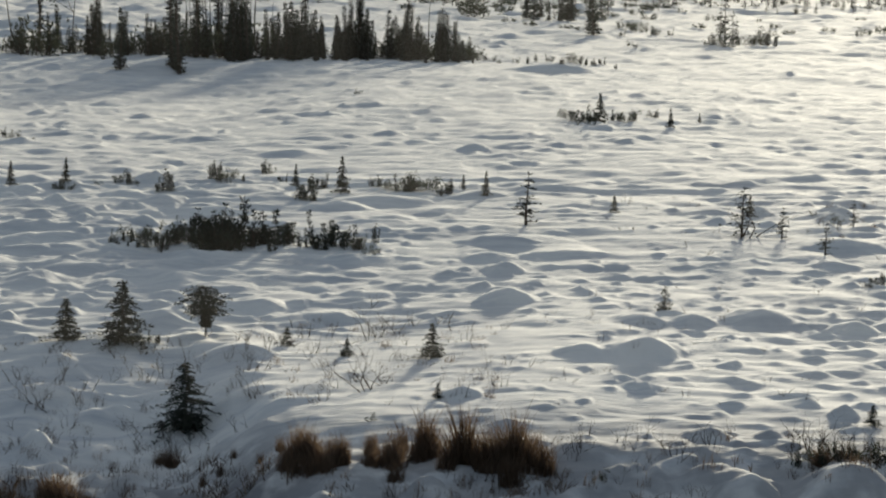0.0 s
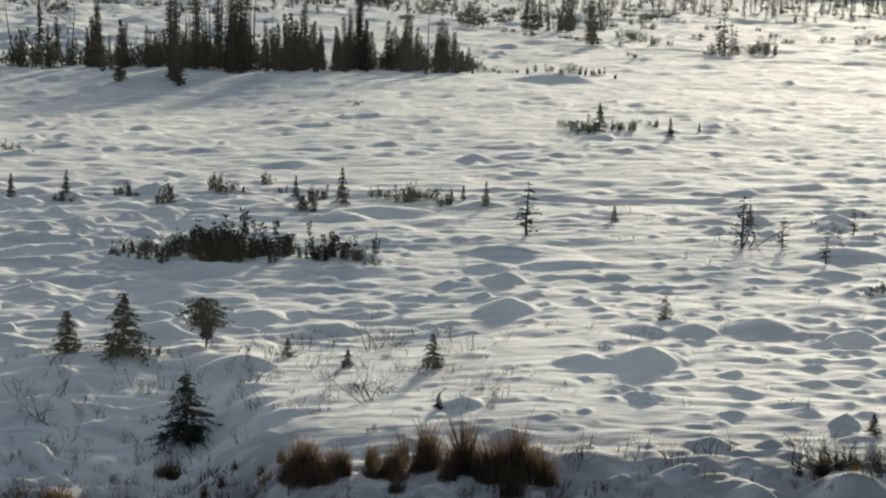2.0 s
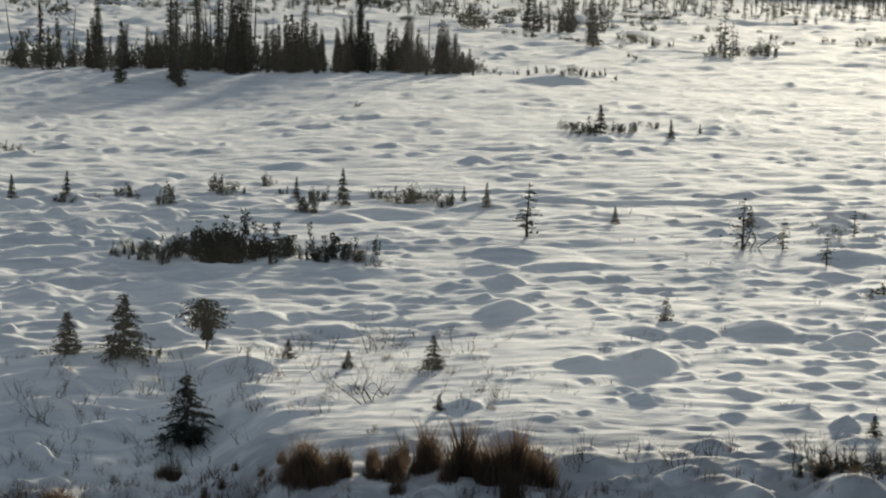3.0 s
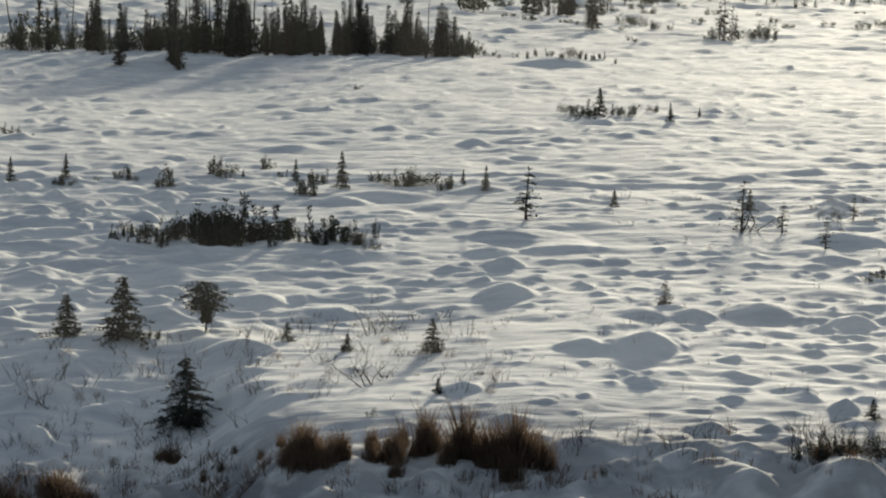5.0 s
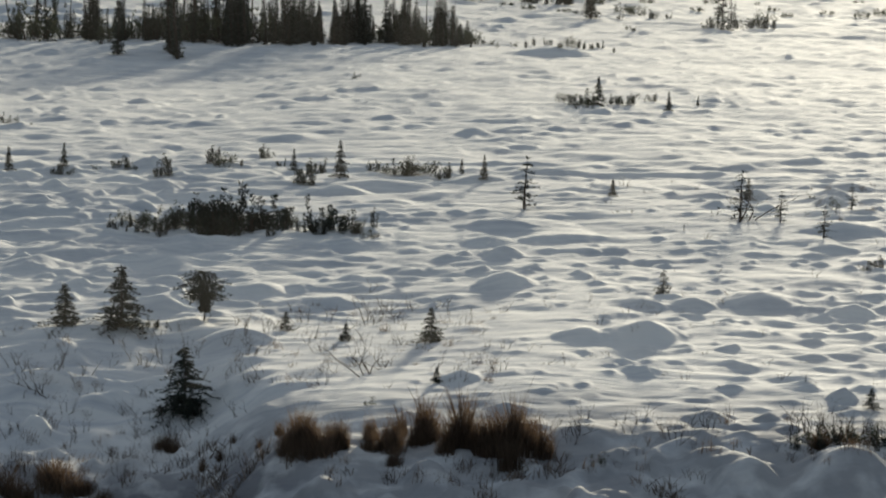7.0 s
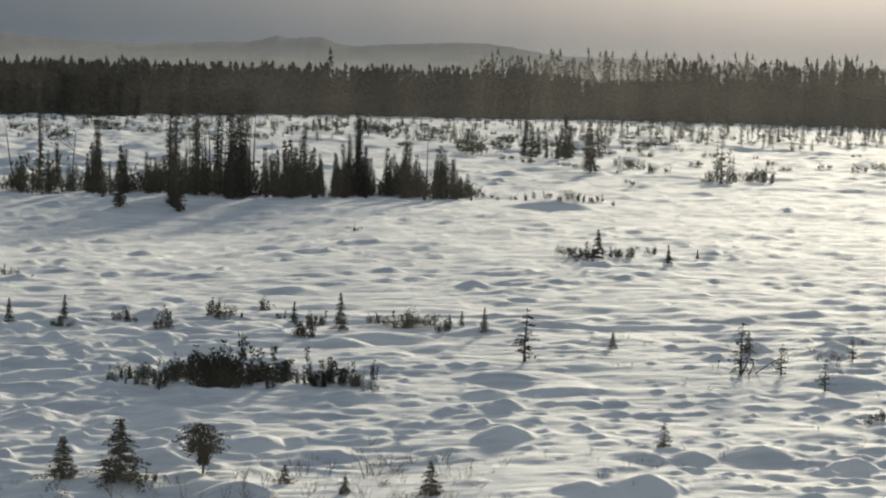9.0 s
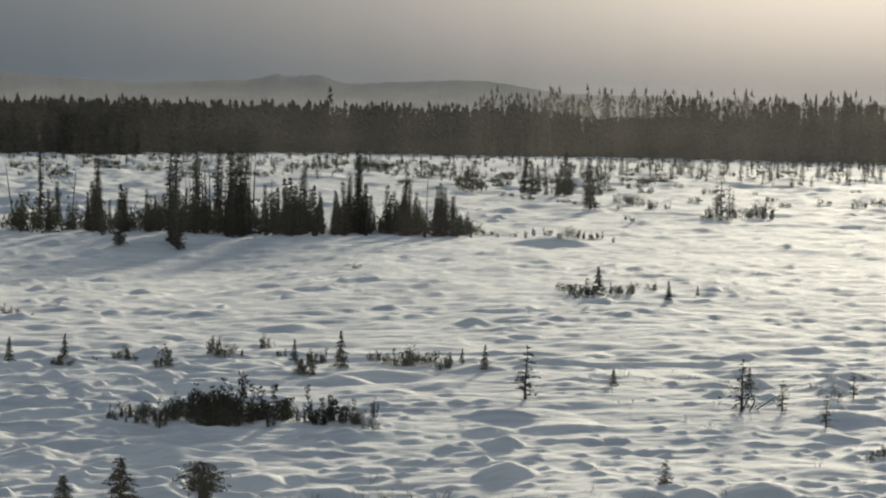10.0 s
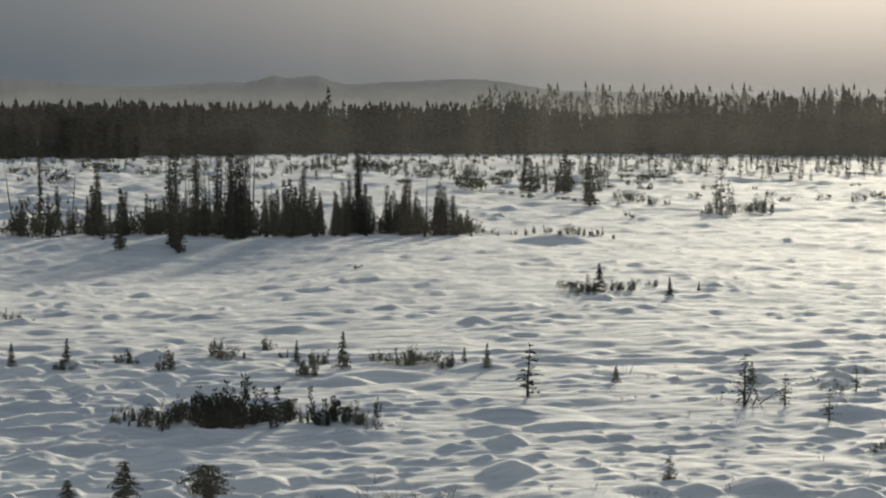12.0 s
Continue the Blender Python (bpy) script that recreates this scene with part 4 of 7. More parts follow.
for x, y, tall in ((-20.73, 95.83, 0.94), (-20.27, 95.74, 1.11), (-19.33, 94.92, 2.05), (-19.87, 95.84, 1.33), (-19.41, 97.66, 1.02), (-18.56, 98.44, 0.82), (-17.98, 98.35, 1.02), (-14.98, 99.99, 1.37), (-14.28, 97.79, 1.28), (-13.85, 97.06, 1.39), (-14.92, 96.90, 1.00), (-15.23, 97.08, 1.17), (-11.86, 95.40, 1.66), (-11.40, 95.44, 1.79), (-10.94, 95.65, 1.74), (-9.34, 97.28, 1.96), (-2.21, 98.82, 1.34), (-3.25, 99.21, 0.96), (0.86, 97.52, 0.99), (1.18, 99.07, 1.00), (1.51, 98.60, 0.78), (0.59, 97.88, 0.81), (-0.66, 97.35, 1.21), (-15.58, 92.98, 1.18),):
    plant(FARBUSH[int(x * 7.3 + y * 3.1) % 2], x, y, tall, (x * 77 + y * 31) % 360, group="low growth at the foot of the stand", wide=0.62)
for x, y, tall in ((-21.38, 96.95, 0.48),):
    plant(FARBUSH[int(x * 7.3 + y * 3.1) % 2], x, y, tall, (x * 77 + y * 31) % 360, group="low growth at the foot of the stand", wide=0.62)
# poles among the stand
for x, y, tall in ((-0.81, 98.43, 2.95), (0.60, 99.72, 2.12), (-10.58, 104.20, 3.56), (-16.13, 101.06, 2.37), (-13.25, 103.06, 2.82), (-13.06, 103.01, 3.00), (-12.86, 103.00, 2.70), (-12.38, 102.66, 3.15), (-11.85, 101.66, 3.42), (-11.10, 101.56, 3.23), (-9.92, 104.93, 4.23), (-8.79, 102.15, 2.67), (-9.92, 102.48, 3.15),):
    plant(POLE[int(x * 7.3 + y * 3.1) % 2], x, y, tall, (x * 77 + y * 31) % 360)
for x, y, tall in ((-18.23, 98.46, 0.97), (-19.43, 101.39, 0.88), (-19.19, 104.30, 1.14), (-18.25, 97.70, 1.32), (-20.33, 95.49, 1.13), (-21.69, 101.20, 1.05), (-17.52, 99.87, 1.24), (-16.29, 96.56, 0.92), (-16.63, 101.78, 1.07), (-16.54, 102.30, 1.62), (-17.54, 98.49, 0.99), (-16.16, 98.74, 0.84), (-17.00, 96.23, 1.55), (-16.47, 97.09, 1.42), (-14.02, 97.10, 0.92), (-9.70, 97.25, 1.41), (-12.52, 103.78, 1.06), (-14.37, 99.86, 1.40), (-13.94, 103.26, 1.00), (-12.55, 95.28, 0.98), (-13.03, 102.70, 1.25), (-12.93, 100.15, 1.34), (-11.94, 96.05, 0.96), (-11.99, 95.62, 1.09),):
    plant(FILL[int(x * 7.3 + y * 3.1) % 2], x, y, tall, (x * 77 + y * 31) % 360, group="spruces of the dense stand", wide=min(1.7, (5 / tall) ** 0.4))
for x, y, tall in ((-10.57, 101.65, 1.42), (-14.04, 96.87, 0.99), (-13.42, 101.06, 1.50), (-14.51, 103.50, 1.57), (-10.12, 104.45, 1.22), (-10.74, 96.75, 1.26), (-11.15, 101.73, 1.01), (-13.79, 103.26, 1.18), (-13.03, 103.45, 1.27), (-11.73, 100.50, 0.83), (-14.41, 97.72, 1.14), (-13.09, 103.46, 0.94), (-9.85, 97.25, 0.96), (-12.11, 102.87, 1.32), (-13.39, 99.19, 1.50), (-13.85, 103.24, 1.62), (-14.16, 103.13, 1.41), (-11.21, 101.77, 0.84), (-10.80, 101.75, 1.33), (-10.80, 101.13, 0.89), (-14.11, 102.74, 0.97), (-11.46, 101.71, 1.10), (-13.39, 97.10, 1.14), (-12.44, 95.90, 1.26),):
    plant(FILL[int(x * 7.3 + y * 3.1) % 2], x, y, tall, (x * 77 + y * 31) % 360, group="spruces of the dense stand", wide=min(1.7, (5 / tall) ** 0.4))
for x, y, tall in ((-10.84, 100.56, 0.86), (-13.30, 97.25, 0.81), (-11.43, 101.78, 0.95), (-11.81, 100.49, 1.03), (-13.69, 95.15, 1.38), (-12.10, 100.81, 1.44), (-10.90, 101.58, 0.90), (-10.42, 101.69, 0.98), (-10.96, 97.03, 1.08), (-12.46, 95.90, 1.01), (-7.85, 101.58, 0.95), (-7.97, 102.34, 1.05), (-8.77, 103.52, 1.50), (-7.59, 104.41, 1.15), (-8.73, 98.85, 0.87), (-6.79, 97.18, 1.30), (-7.11, 99.99, 0.99), (-8.98, 98.80, 1.07), (-8.35, 103.06, 0.85), (-7.73, 104.64, 1.40), (-7.97, 101.73, 0.98), (-7.10, 102.69, 1.52), (-6.97, 101.67, 0.81), (-7.96, 103.45, 1.44),):
    plant(FILL[int(x * 7.3 + y * 3.1) % 2], x, y, tall, (x * 77 + y * 31) % 360, group="spruces of the dense stand", wide=min(1.7, (5 / tall) ** 0.4))
for x, y, tall in ((-8.21, 99.27, 0.87), (-6.85, 99.62, 1.35), (-6.36, 103.50, 1.46), (-8.20, 100.59, 1.11), (-7.23, 97.45, 0.77), (-7.31, 93.58, 0.96), (-9.12, 97.35, 1.32), (-8.61, 103.48, 1.44), (-6.20, 100.14, 1.39), (-6.18, 98.30, 1.20), (-7.48, 96.46, 1.15), (-9.64, 103.20, 1.14), (-6.97, 93.65, 1.38), (-7.03, 99.74, 0.93), (-6.94, 103.47, 1.55), (-7.55, 93.57, 0.82), (-7.10, 97.22, 1.10), (-9.22, 103.69, 1.00), (-6.88, 99.65, 1.16), (-6.13, 97.12, 0.88), (-4.65, 99.54, 1.41), (-5.42, 98.08, 0.95), (-5.22, 97.55, 1.19), (-3.45, 100.46, 1.00),):
    plant(FILL[int(x * 7.3 + y * 3.1) % 2], x, y, tall, (x * 77 + y * 31) % 360, group="spruces of the dense stand", wide=min(1.7, (5 / tall) ** 0.4))
for x, y, tall in ((-5.00, 98.14, 1.06), (-4.92, 98.01, 1.39), (-4.48, 99.48, 1.09), (-4.67, 99.45, 1.55), (-4.54, 103.52, 1.26), (-5.32, 102.81, 1.08), (-5.10, 102.96, 0.88), (-4.80, 99.70, 1.52), (-5.18, 102.83, 1.22), (-5.06, 105.16, 0.95), (-5.67, 103.89, 1.06), (-5.02, 104.44, 1.51), (-5.44, 103.28, 1.14), (-3.75, 101.19, 1.20), (-5.22, 97.55, 0.80), (-4.18, 99.03, 1.01), (-5.38, 97.86, 1.08), (-5.28, 101.43, 1.21), (-1.29, 100.94, 1.20), (-2.74, 98.75, 0.78), (-1.75, 101.53, 1.12), (-2.75, 104.35, 0.91), (-1.89, 96.71, 1.29), (-3.03, 99.09, 0.86),):
    plant(FILL[int(x * 7.3 + y * 3.1) % 2], x, y, tall, (x * 77 + y * 31) % 360, group="spruces of the dense stand", wide=min(1.7, (5 / tall) ** 0.4))
for x, y, tall in ((-2.17, 99.63, 0.96), (-3.01, 102.28, 1.04), (-2.39, 101.55, 1.00), (-1.45, 98.36, 1.06), (-1.98, 100.31, 1.24), (-2.27, 100.19, 1.45), (-1.77, 97.62, 1.38), (-1.09, 98.35, 1.33), (-2.15, 101.49, 1.47), (-1.30, 98.27, 1.37), (-2.17, 99.63, 1.38), (-1.38, 97.57, 1.14), (-2.77, 102.06, 1.35), (-2.17, 101.18, 1.49), (-1.92, 101.20, 1.14), (-0.97, 98.34, 1.22), (0.85, 99.66, 1.02), (0.87, 99.79, 0.82), (0.00, 103.75, 1.12), (-0.43, 102.62, 1.04), (-0.19, 97.44, 1.11), (0.45, 98.14, 1.03), (0.86, 97.88, 0.91), (0.88, 97.55, 1.02),):
    plant(FILL[int(x * 7.3 + y * 3.1) % 2], x, y, tall, (x * 77 + y * 31) % 360, group="spruces of the dense stand", wide=min(1.7, (5 / tall) ** 0.4))
for x, y, tall in ((-0.05, 97.68, 0.89), (-0.05, 97.68, 1.41), (1.24, 99.91, 1.13), (0.32, 101.21, 1.55),):
    plant(FILL[int(x * 7.3 + y * 3.1) % 2], x, y, tall, (x * 77 + y * 31) % 360, group="spruces of the dense stand", wide=min(1.7, (5 / tall) ** 0.4))
# single odd stems
plant(POLE[0], -24.11, 112.10, 3.37, 0, lean=-9, label="leaning dead spruce pole above the snow")
plant(KNOT[0], -19.85, 98.18, 5.27, 0, lean=0, label="")
plant(SNAG[0], -19.66, 105.88, 2.86, 0, lean=0, label="")
# the small group behind
for x, y, tall in ((6.66, 163.47, 2.91), (7.10, 160.84, 2.73), (7.71, 163.22, 2.22), (9.65, 159.50, 3.43), (10.00, 159.28, 2.62), (8.92, 156.87, 1.82), (8.24, 160.20, 1.45), (9.45, 128.99, 3.29), (9.50, 163.01, 2.45),):
    plant(DENSE[int(x * 7.3 + y * 3.1) % 3], x, y, tall, (x * 77 + y * 31) % 360, group="spruces of the small group", wide=1.9)
for x, y, tall in ((13.27, 171.24, 2.53), (14.57, 180.15, 2.35), (10.63, 148.02, 2.81), (10.99, 170.46, 2.03), (8.81, 163.04, 1.20),):
    plant(FAR[int(x * 7.3 + y * 3.1) % 3], x, y, tall, (x * 77 + y * 31) % 360, group="spruces of the small group", wide=1.9)
# the clump beside it
for x, y, tall in ((17.23, 123.77, 3.11), (16.94, 123.72, 2.19), (17.76, 124.07, 1.98), (17.96, 124.00, 1.59),):
    plant(OPEN[int(x * 7.3 + y * 3.1) % 2], x, y, tall, (x * 77 + y * 31) % 360, wide=0.8)
for x, y, tall in ((15.68, 117.67, 0.77), (16.04, 117.59, 0.97), (16.48, 116.93, 1.00), (17.80, 121.91, 0.73), (18.45, 122.11, 0.94), (19.05, 122.16, 1.15), (19.31, 122.32, 1.30), (19.55, 121.64, 0.98), (20.04, 121.69, 0.77), (15.35, 117.65, 0.40),):
    plant(BUSH[int(x * 7.3 + y * 3.1) % 4], x, y, tall, (x * 77 + y * 31) % 360, group="shrubs of the far clump", wide=0.9)
# low shrubs on drifts
for x, y, tall in ((6.12, 98.29, 0.55), (6.37, 97.84, 0.67), (6.57, 96.61, 0.47), (6.80, 96.16, 0.41), (7.14, 96.24, 0.36), (7.55, 96.64, 0.39), (7.89, 92.17, 0.31), (5.21, 89.31, 0.30), (5.18, 98.42, 0.39),):
    plant(BUSH[int(x * 7.3 + y * 3.1) % 4], x, y, tall, (x * 77 + y * 31) % 360, group="shrubs on the drift")
for x, y, tall in ((3.73, 62.55, 0.32), (3.85, 61.20, 0.38), (4.14, 60.84, 0.55), (4.25, 59.96, 0.52), (4.58, 61.12, 0.42), (5.17, 61.95, 0.35), (5.38, 61.58, 0.33), (5.63, 60.89, 0.48), (5.80, 60.92, 0.38), (6.50, 62.67, 0.28), (6.69, 62.74, 0.30), (5.46, 60.92, 0.31),):
    plant(BUSH[int(x * 7.3 + y * 3.1) % 4], x, y, tall, (x * 77 + y * 31) % 360, group="shrubs on the open drift")
for x, y, tall in ((4.81, 61.38, 0.90), (6.67, 58.64, 0.57), (7.85, 61.14, 0.31),):
    plant(YOUNG[int(x * 7.3 + y * 3.1) % 2], x, y, tall, (x * 77 + y * 31) % 360, wide=0.75)
# the row of low growth across the bog
for x, y, tall in ((-8.02, 41.85, 0.30), (-7.84, 41.85, 0.20), (-8.17, 41.89, 0.17), (-7.33, 42.34, 0.15), (-6.99, 43.09, 0.27), (-6.79, 42.98, 0.34), (-6.64, 42.96, 0.19), (-5.94, 41.84, 0.30), (-5.75, 41.82, 0.50), (-5.06, 43.86, 0.43), (-4.89, 43.67, 0.42), (-4.74, 43.66, 0.35), (-4.63, 43.72, 0.25), (-4.38, 43.78, 0.17), (-3.56, 44.15, 0.20), (-2.84, 40.91, 0.46), (-2.80, 42.59, 0.39), (-2.68, 43.24, 0.37), (-2.59, 43.33, 0.24), (-2.95, 40.82, 0.18), (-2.77, 40.88, 0.28), (-1.54, 43.48, 0.24), (-1.37, 43.16, 0.29), (-1.15, 42.87, 0.27),):
    plant(BUSH[int(x * 7.3 + y * 3.1) % 4], x, y, tall, (x * 77 + y * 31) % 360, group="shrubs of the low row")
for x, y, tall in ((-0.99, 42.77, 0.41), (-0.82, 42.68, 0.36), (-0.68, 42.60, 0.41), (-0.51, 42.51, 0.46), (-0.39, 42.36, 0.48), (-0.29, 42.42, 0.34), (0.05, 42.10, 0.33), (0.17, 42.10, 0.36), (-12.31, 55.45, 0.26), (-11.91, 54.50, 0.25), (-11.25, 52.57, 0.19), (-11.07, 53.89, 0.09), (-4.08, 45.70, 0.37), (-3.99, 45.89, 0.26),):
    plant(BUSH[int(x * 7.3 + y * 3.1) % 4], x, y, tall, (x * 77 + y * 31) % 360, group="shrubs of the low row")
for x, y, tall in ((-9.12, 42.00, 0.53), (-2.10, 41.87, 0.79), (0.91, 41.19, 0.53), (-3.17, 43.09, 0.48), (0.46, 42.74, 0.34), (-7.96, 42.07, 0.51),):
    plant(YOUNG[int(x * 7.3 + y * 3.1) % 2], x, y, tall, (x * 77 + y * 31) % 360, wide=0.7)
for x, y, tall in ((1.58, 36.73, 1.00), (5.44, 35.85, 0.93), (6.16, 35.74, 0.59), (7.72, 37.15, 0.51), (6.61, 33.96, 0.57),):
    plant(OPEN[int(x * 7.3 + y * 3.1) % 2], x, y, tall, (x * 77 + y * 31) % 360, wide=1.45)
for x, y, tall in ((3.40, 39.04, 0.37), (5.97, 38.44, 0.44),):
    plant(YOUNG[int(x * 7.3 + y * 3.1) % 2], x, y, tall, (x * 77 + y * 31) % 360, wide=0.9)
# the long dark thicket
for x, y, tall in ((-5.67, 35.09, 0.21), (-5.56, 34.65, 0.20), (-5.46, 34.64, 0.30), (-5.27, 34.99, 0.30), (-5.12, 35.15, 0.30), (-4.86, 35.03, 0.49), (-4.76, 34.88, 0.32), (-4.64, 34.86, 0.35), (-4.55, 35.00, 0.36), (-4.43, 34.98, 0.49), (-4.27, 34.74, 0.44), (-3.64, 34.38, 0.54), (-3.48, 34.63, 0.55), (-3.28, 34.63, 0.44), (-3.09, 34.68, 0.52), (-2.74, 34.85, 0.58), (-2.57, 34.85, 0.39), (-2.08, 34.54, 0.27), (-1.83, 34.56, 0.38),):
    plant(BUSH[(2, 0, 3, 1)[int(x * 7.3 + y * 3.1) % 4]], x, y, tall, (x * 77 + y * 31) % 360, group="shrubs of the dark thicket", wide=0.8)
for x, y, tall in ((-1.43, 34.25, 0.28), (-1.25, 33.81, 0.23), (-1.10, 33.69, 0.17), (-3.89, 34.06, 0.54), (-3.55, 33.94, 0.48), (-4.15, 34.25, 0.45), (-2.89, 33.96, 0.32), (-5.38, 34.03, 0.13), (-1.70, 34.39, 0.20),):
    plant(BUSH[(2, 0, 3, 1)[int(x * 7.3 + y * 3.1) % 4]], x, y, tall, (x * 77 + y * 31) % 360, group="shrubs of the dark thicket", wide=0.8)
for x, y, tall in ((-3.82, 34.23, 0.95), (-3.70, 34.17, 0.84), (-2.02, 34.45, 0.62), (-4.26, 34.50, 0.67), (-2.79, 34.55, 0.62), (-3.18, 34.67, 0.60),):
    plant(BUSH[2 + int(x * 7.3 + y * 3.1) % 2], x, y, tall, (x * 77 + y * 31) % 360, group="shrubs of the dark thicket", wide=0.8, label="ragged dark spruce shoots rising out of a low thicket")
for x, y, tall in ((-1.67, 25.38, 0.08), (0.66, 22.96, 0.16), (-1.76, 23.86, 0.17), (-1.71, 22.68, 0.15), (-1.48, 27.96, 0.16), (-1.56, 22.82, 0.13), (-0.22, 24.90, 0.17), (-2.14, 25.46, 0.11), (0.51, 23.59, 0.17), (0.40, 24.02, 0.09), (-2.54, 25.52, 0.07), (-0.70, 26.36, 0.22), (-1.97, 23.07, 0.08), (-1.51, 23.34, 0.09), (-1.21, 27.82, 0.09), (-0.99, 25.71, 0.08), (-0.85, 23.56, 0.09), (0.60, 22.61, 0.19), (-1.46, 22.66, 0.16), (-2.01, 26.96, 0.14), (-0.20, 22.65, 0.06), (0.68, 23.52, 0.17), (0.68, 27.41, 0.15), (0.51, 26.42, 0.20),):
    plant(WISP[int(x * 7.3 + y * 3.1) % 2], x, y, tall, (x * 77 + y * 31) % 360, group="dry stalks over the snow")
for x, y, tall in ((-2.47, 27.09, 0.15), (0.73, 27.30, 0.09), (-0.28, 23.89, 0.08), (0.47, 25.80, 0.19), (-1.07, 24.06, 0.10), (-1.97, 27.96, 0.10), (0.19, 22.61, 0.12), (-0.24, 23.83, 0.10), (0.14, 23.22, 0.10), (-1.77, 24.55, 0.18), (-2.07, 25.40, 0.14), (0.09, 26.77, 0.23), (-2.26, 23.41, 0.08), (0.75, 26.76, 0.12), (-2.04, 25.02, 0.19), (-0.52, 27.62, 0.14), (-1.20, 27.79, 0.20), (-1.33, 23.98, 0.13), (-1.77, 23.15, 0.12), (0.15, 24.93, 0.20), (0.56, 23.02, 0.11), (-0.01, 22.82, 0.14), (-0.46, 24.80, 0.15), (-0.08, 23.29, 0.07),):
    plant(WISP[int(x * 7.3 + y * 3.1) % 2], x, y, tall, (x * 77 + y * 31) % 360, group="dry stalks over the snow")
for x, y, tall in ((-0.72, 26.36, 0.09), (-0.66, 27.36, 0.12), (0.61, 26.59, 0.08), (-1.75, 28.34, 0.19), (-1.96, 27.99, 0.17), (0.67, 23.15, 0.11), (0.63, 22.50, 0.12), (-5.44, 25.52, 0.12), (-4.50, 26.38, 0.18), (-3.04, 25.69, 0.17), (-5.67, 26.60, 0.19), (-3.68, 26.19, 0.07), (-3.41, 24.97, 0.19), (-4.92, 25.65, 0.16), (-4.44, 24.25, 0.17), (-4.70, 23.89, 0.16), (-3.97, 26.33, 0.18), (-4.24, 24.32, 0.16), (-4.93, 24.34, 0.14), (-4.38, 23.77, 0.08), (-4.88, 25.79, 0.16), (-2.38, 23.54, 0.07), (-3.75, 25.72, 0.11), (-4.20, 26.01, 0.11),):
    plant(WISP[int(x * 7.3 + y * 3.1) % 2], x, y, tall, (x * 77 + y * 31) % 360, group="dry stalks over the snow")
for x, y, tall in ((-4.14, 25.82, 0.11), (-3.60, 24.02, 0.15), (-2.48, 24.40, 0.17), (8.99, 41.33, 0.19), (8.41, 40.71, 0.19), (8.15, 38.28, 0.12), (7.57, 40.47, 0.11), (7.76, 39.66, 0.20), (8.70, 40.82, 0.15), (7.33, 36.52, 0.13), (7.11, 35.17, 0.17), (8.70, 40.82, 0.18), (7.24, 37.91, 0.17), (8.04, 37.07, 0.17), (8.64, 40.88, 0.19), (6.79, 36.61, 0.16), (7.35, 36.87, 0.19), (8.11, 37.06, 0.17), (7.34, 38.04, 0.18),):
    plant(WISP[int(x * 7.3 + y * 3.1) % 2], x, y, tall, (x * 77 + y * 31) % 360, group="dry stalks over the snow")
for k in range(12):
    x = -5.4 + 4.2 * (k + tuft.random()) / 12
    plant(BARE[tuft.randrange(4)], x, 34.4 + tuft.uniform(-0.3, 0.4), tuft.uniform(0.35, 0.7), tuft.uniform(0, 360), group="bare twigs in the snow", wide=0.9)
for first, last, low, high, count in ((-5.75, -4.5, 0.22, 0.40, 9), (-4.0, -3.55, 0.60, 0.92, 4), (-2.5, -1.15, 0.22, 0.50, 9)):
    for k in range(count):
        x = first + (last - first) * (k + tuft.random()) / count
        plant(BUSH[2 + tuft.randrange(2)], x, 34.3 + tuft.uniform(-0.25, 0.3), tuft.uniform(low, high), tuft.uniform(0, 360), group="shrubs of the dark thicket", wide=tuft.uniform(0.6, 0.9))
# young spruces near by
for x, y, tall in ((-3.01, 23.41, 0.87),):
    plant(NEAR[int(x * 7.3 + y * 3.1) % 1], x, y, tall, (x * 77 + y * 31) % 360)
for x, y, tall in ((-4.30, 26.68, 0.86), (-5.07, 26.73, 0.60), (-2.05, 26.51, 0.29), (-0.08, 25.41, 0.46), (-1.20, 25.73, 0.25), (4.78, 21.44, 0.25), (0.00, 22.60, 0.21),):
    plant(YOUNG[int(x * 7.3 + y * 3.1) % 2], x, y, tall, (x * 77 + y * 31) % 360, wide=1.25)
for x, y, tall in ((-3.21, 27.03, 0.72),):
    plant(ROUND[int(x * 7.3 + y * 3.1) % 1], x, y, tall, (x * 77 + y * 31) % 360)
for x, y, tall in ((3.26, 28.60, 0.36),):
    plant(STUMP[0], x, y, tall, 40)
for x, y, tall in ((-4.41, 26.59, 0.27), (-4.15, 26.64, 0.25), (-4.00, 26.68, 0.18), (-3.86, 26.75, 0.18), (-5.12, 26.66, 0.19), (-4.97, 26.61, 0.19), (-1.23, 25.63, 0.14), (-0.12, 25.43, 0.19), (-0.01, 25.34, 0.14), (-2.96, 23.35, 0.32), (-2.86, 23.32, 0.29), (-3.08, 23.37, 0.28), (-0.74, 21.57, 0.12), (3.26, 28.60, 0.16),):
    plant(BUSH[int(x * 7.3 + y * 3.1) % 4], x, y, tall, (x * 77 + y * 31) % 360, group="brush at the foot of the saplings")
for x, y, tall in ((6.87, 31.12, 0.20), (6.68, 30.88, 0.16), (6.96, 31.04, 0.22), (7.44, 37.29, 0.27), (7.29, 38.87, 0.14),):
    plant(BUSH[int(x * 7.3 + y * 3.1) % 4], x, y, tall, (x * 77 + y * 31) % 360, wide=0.9)
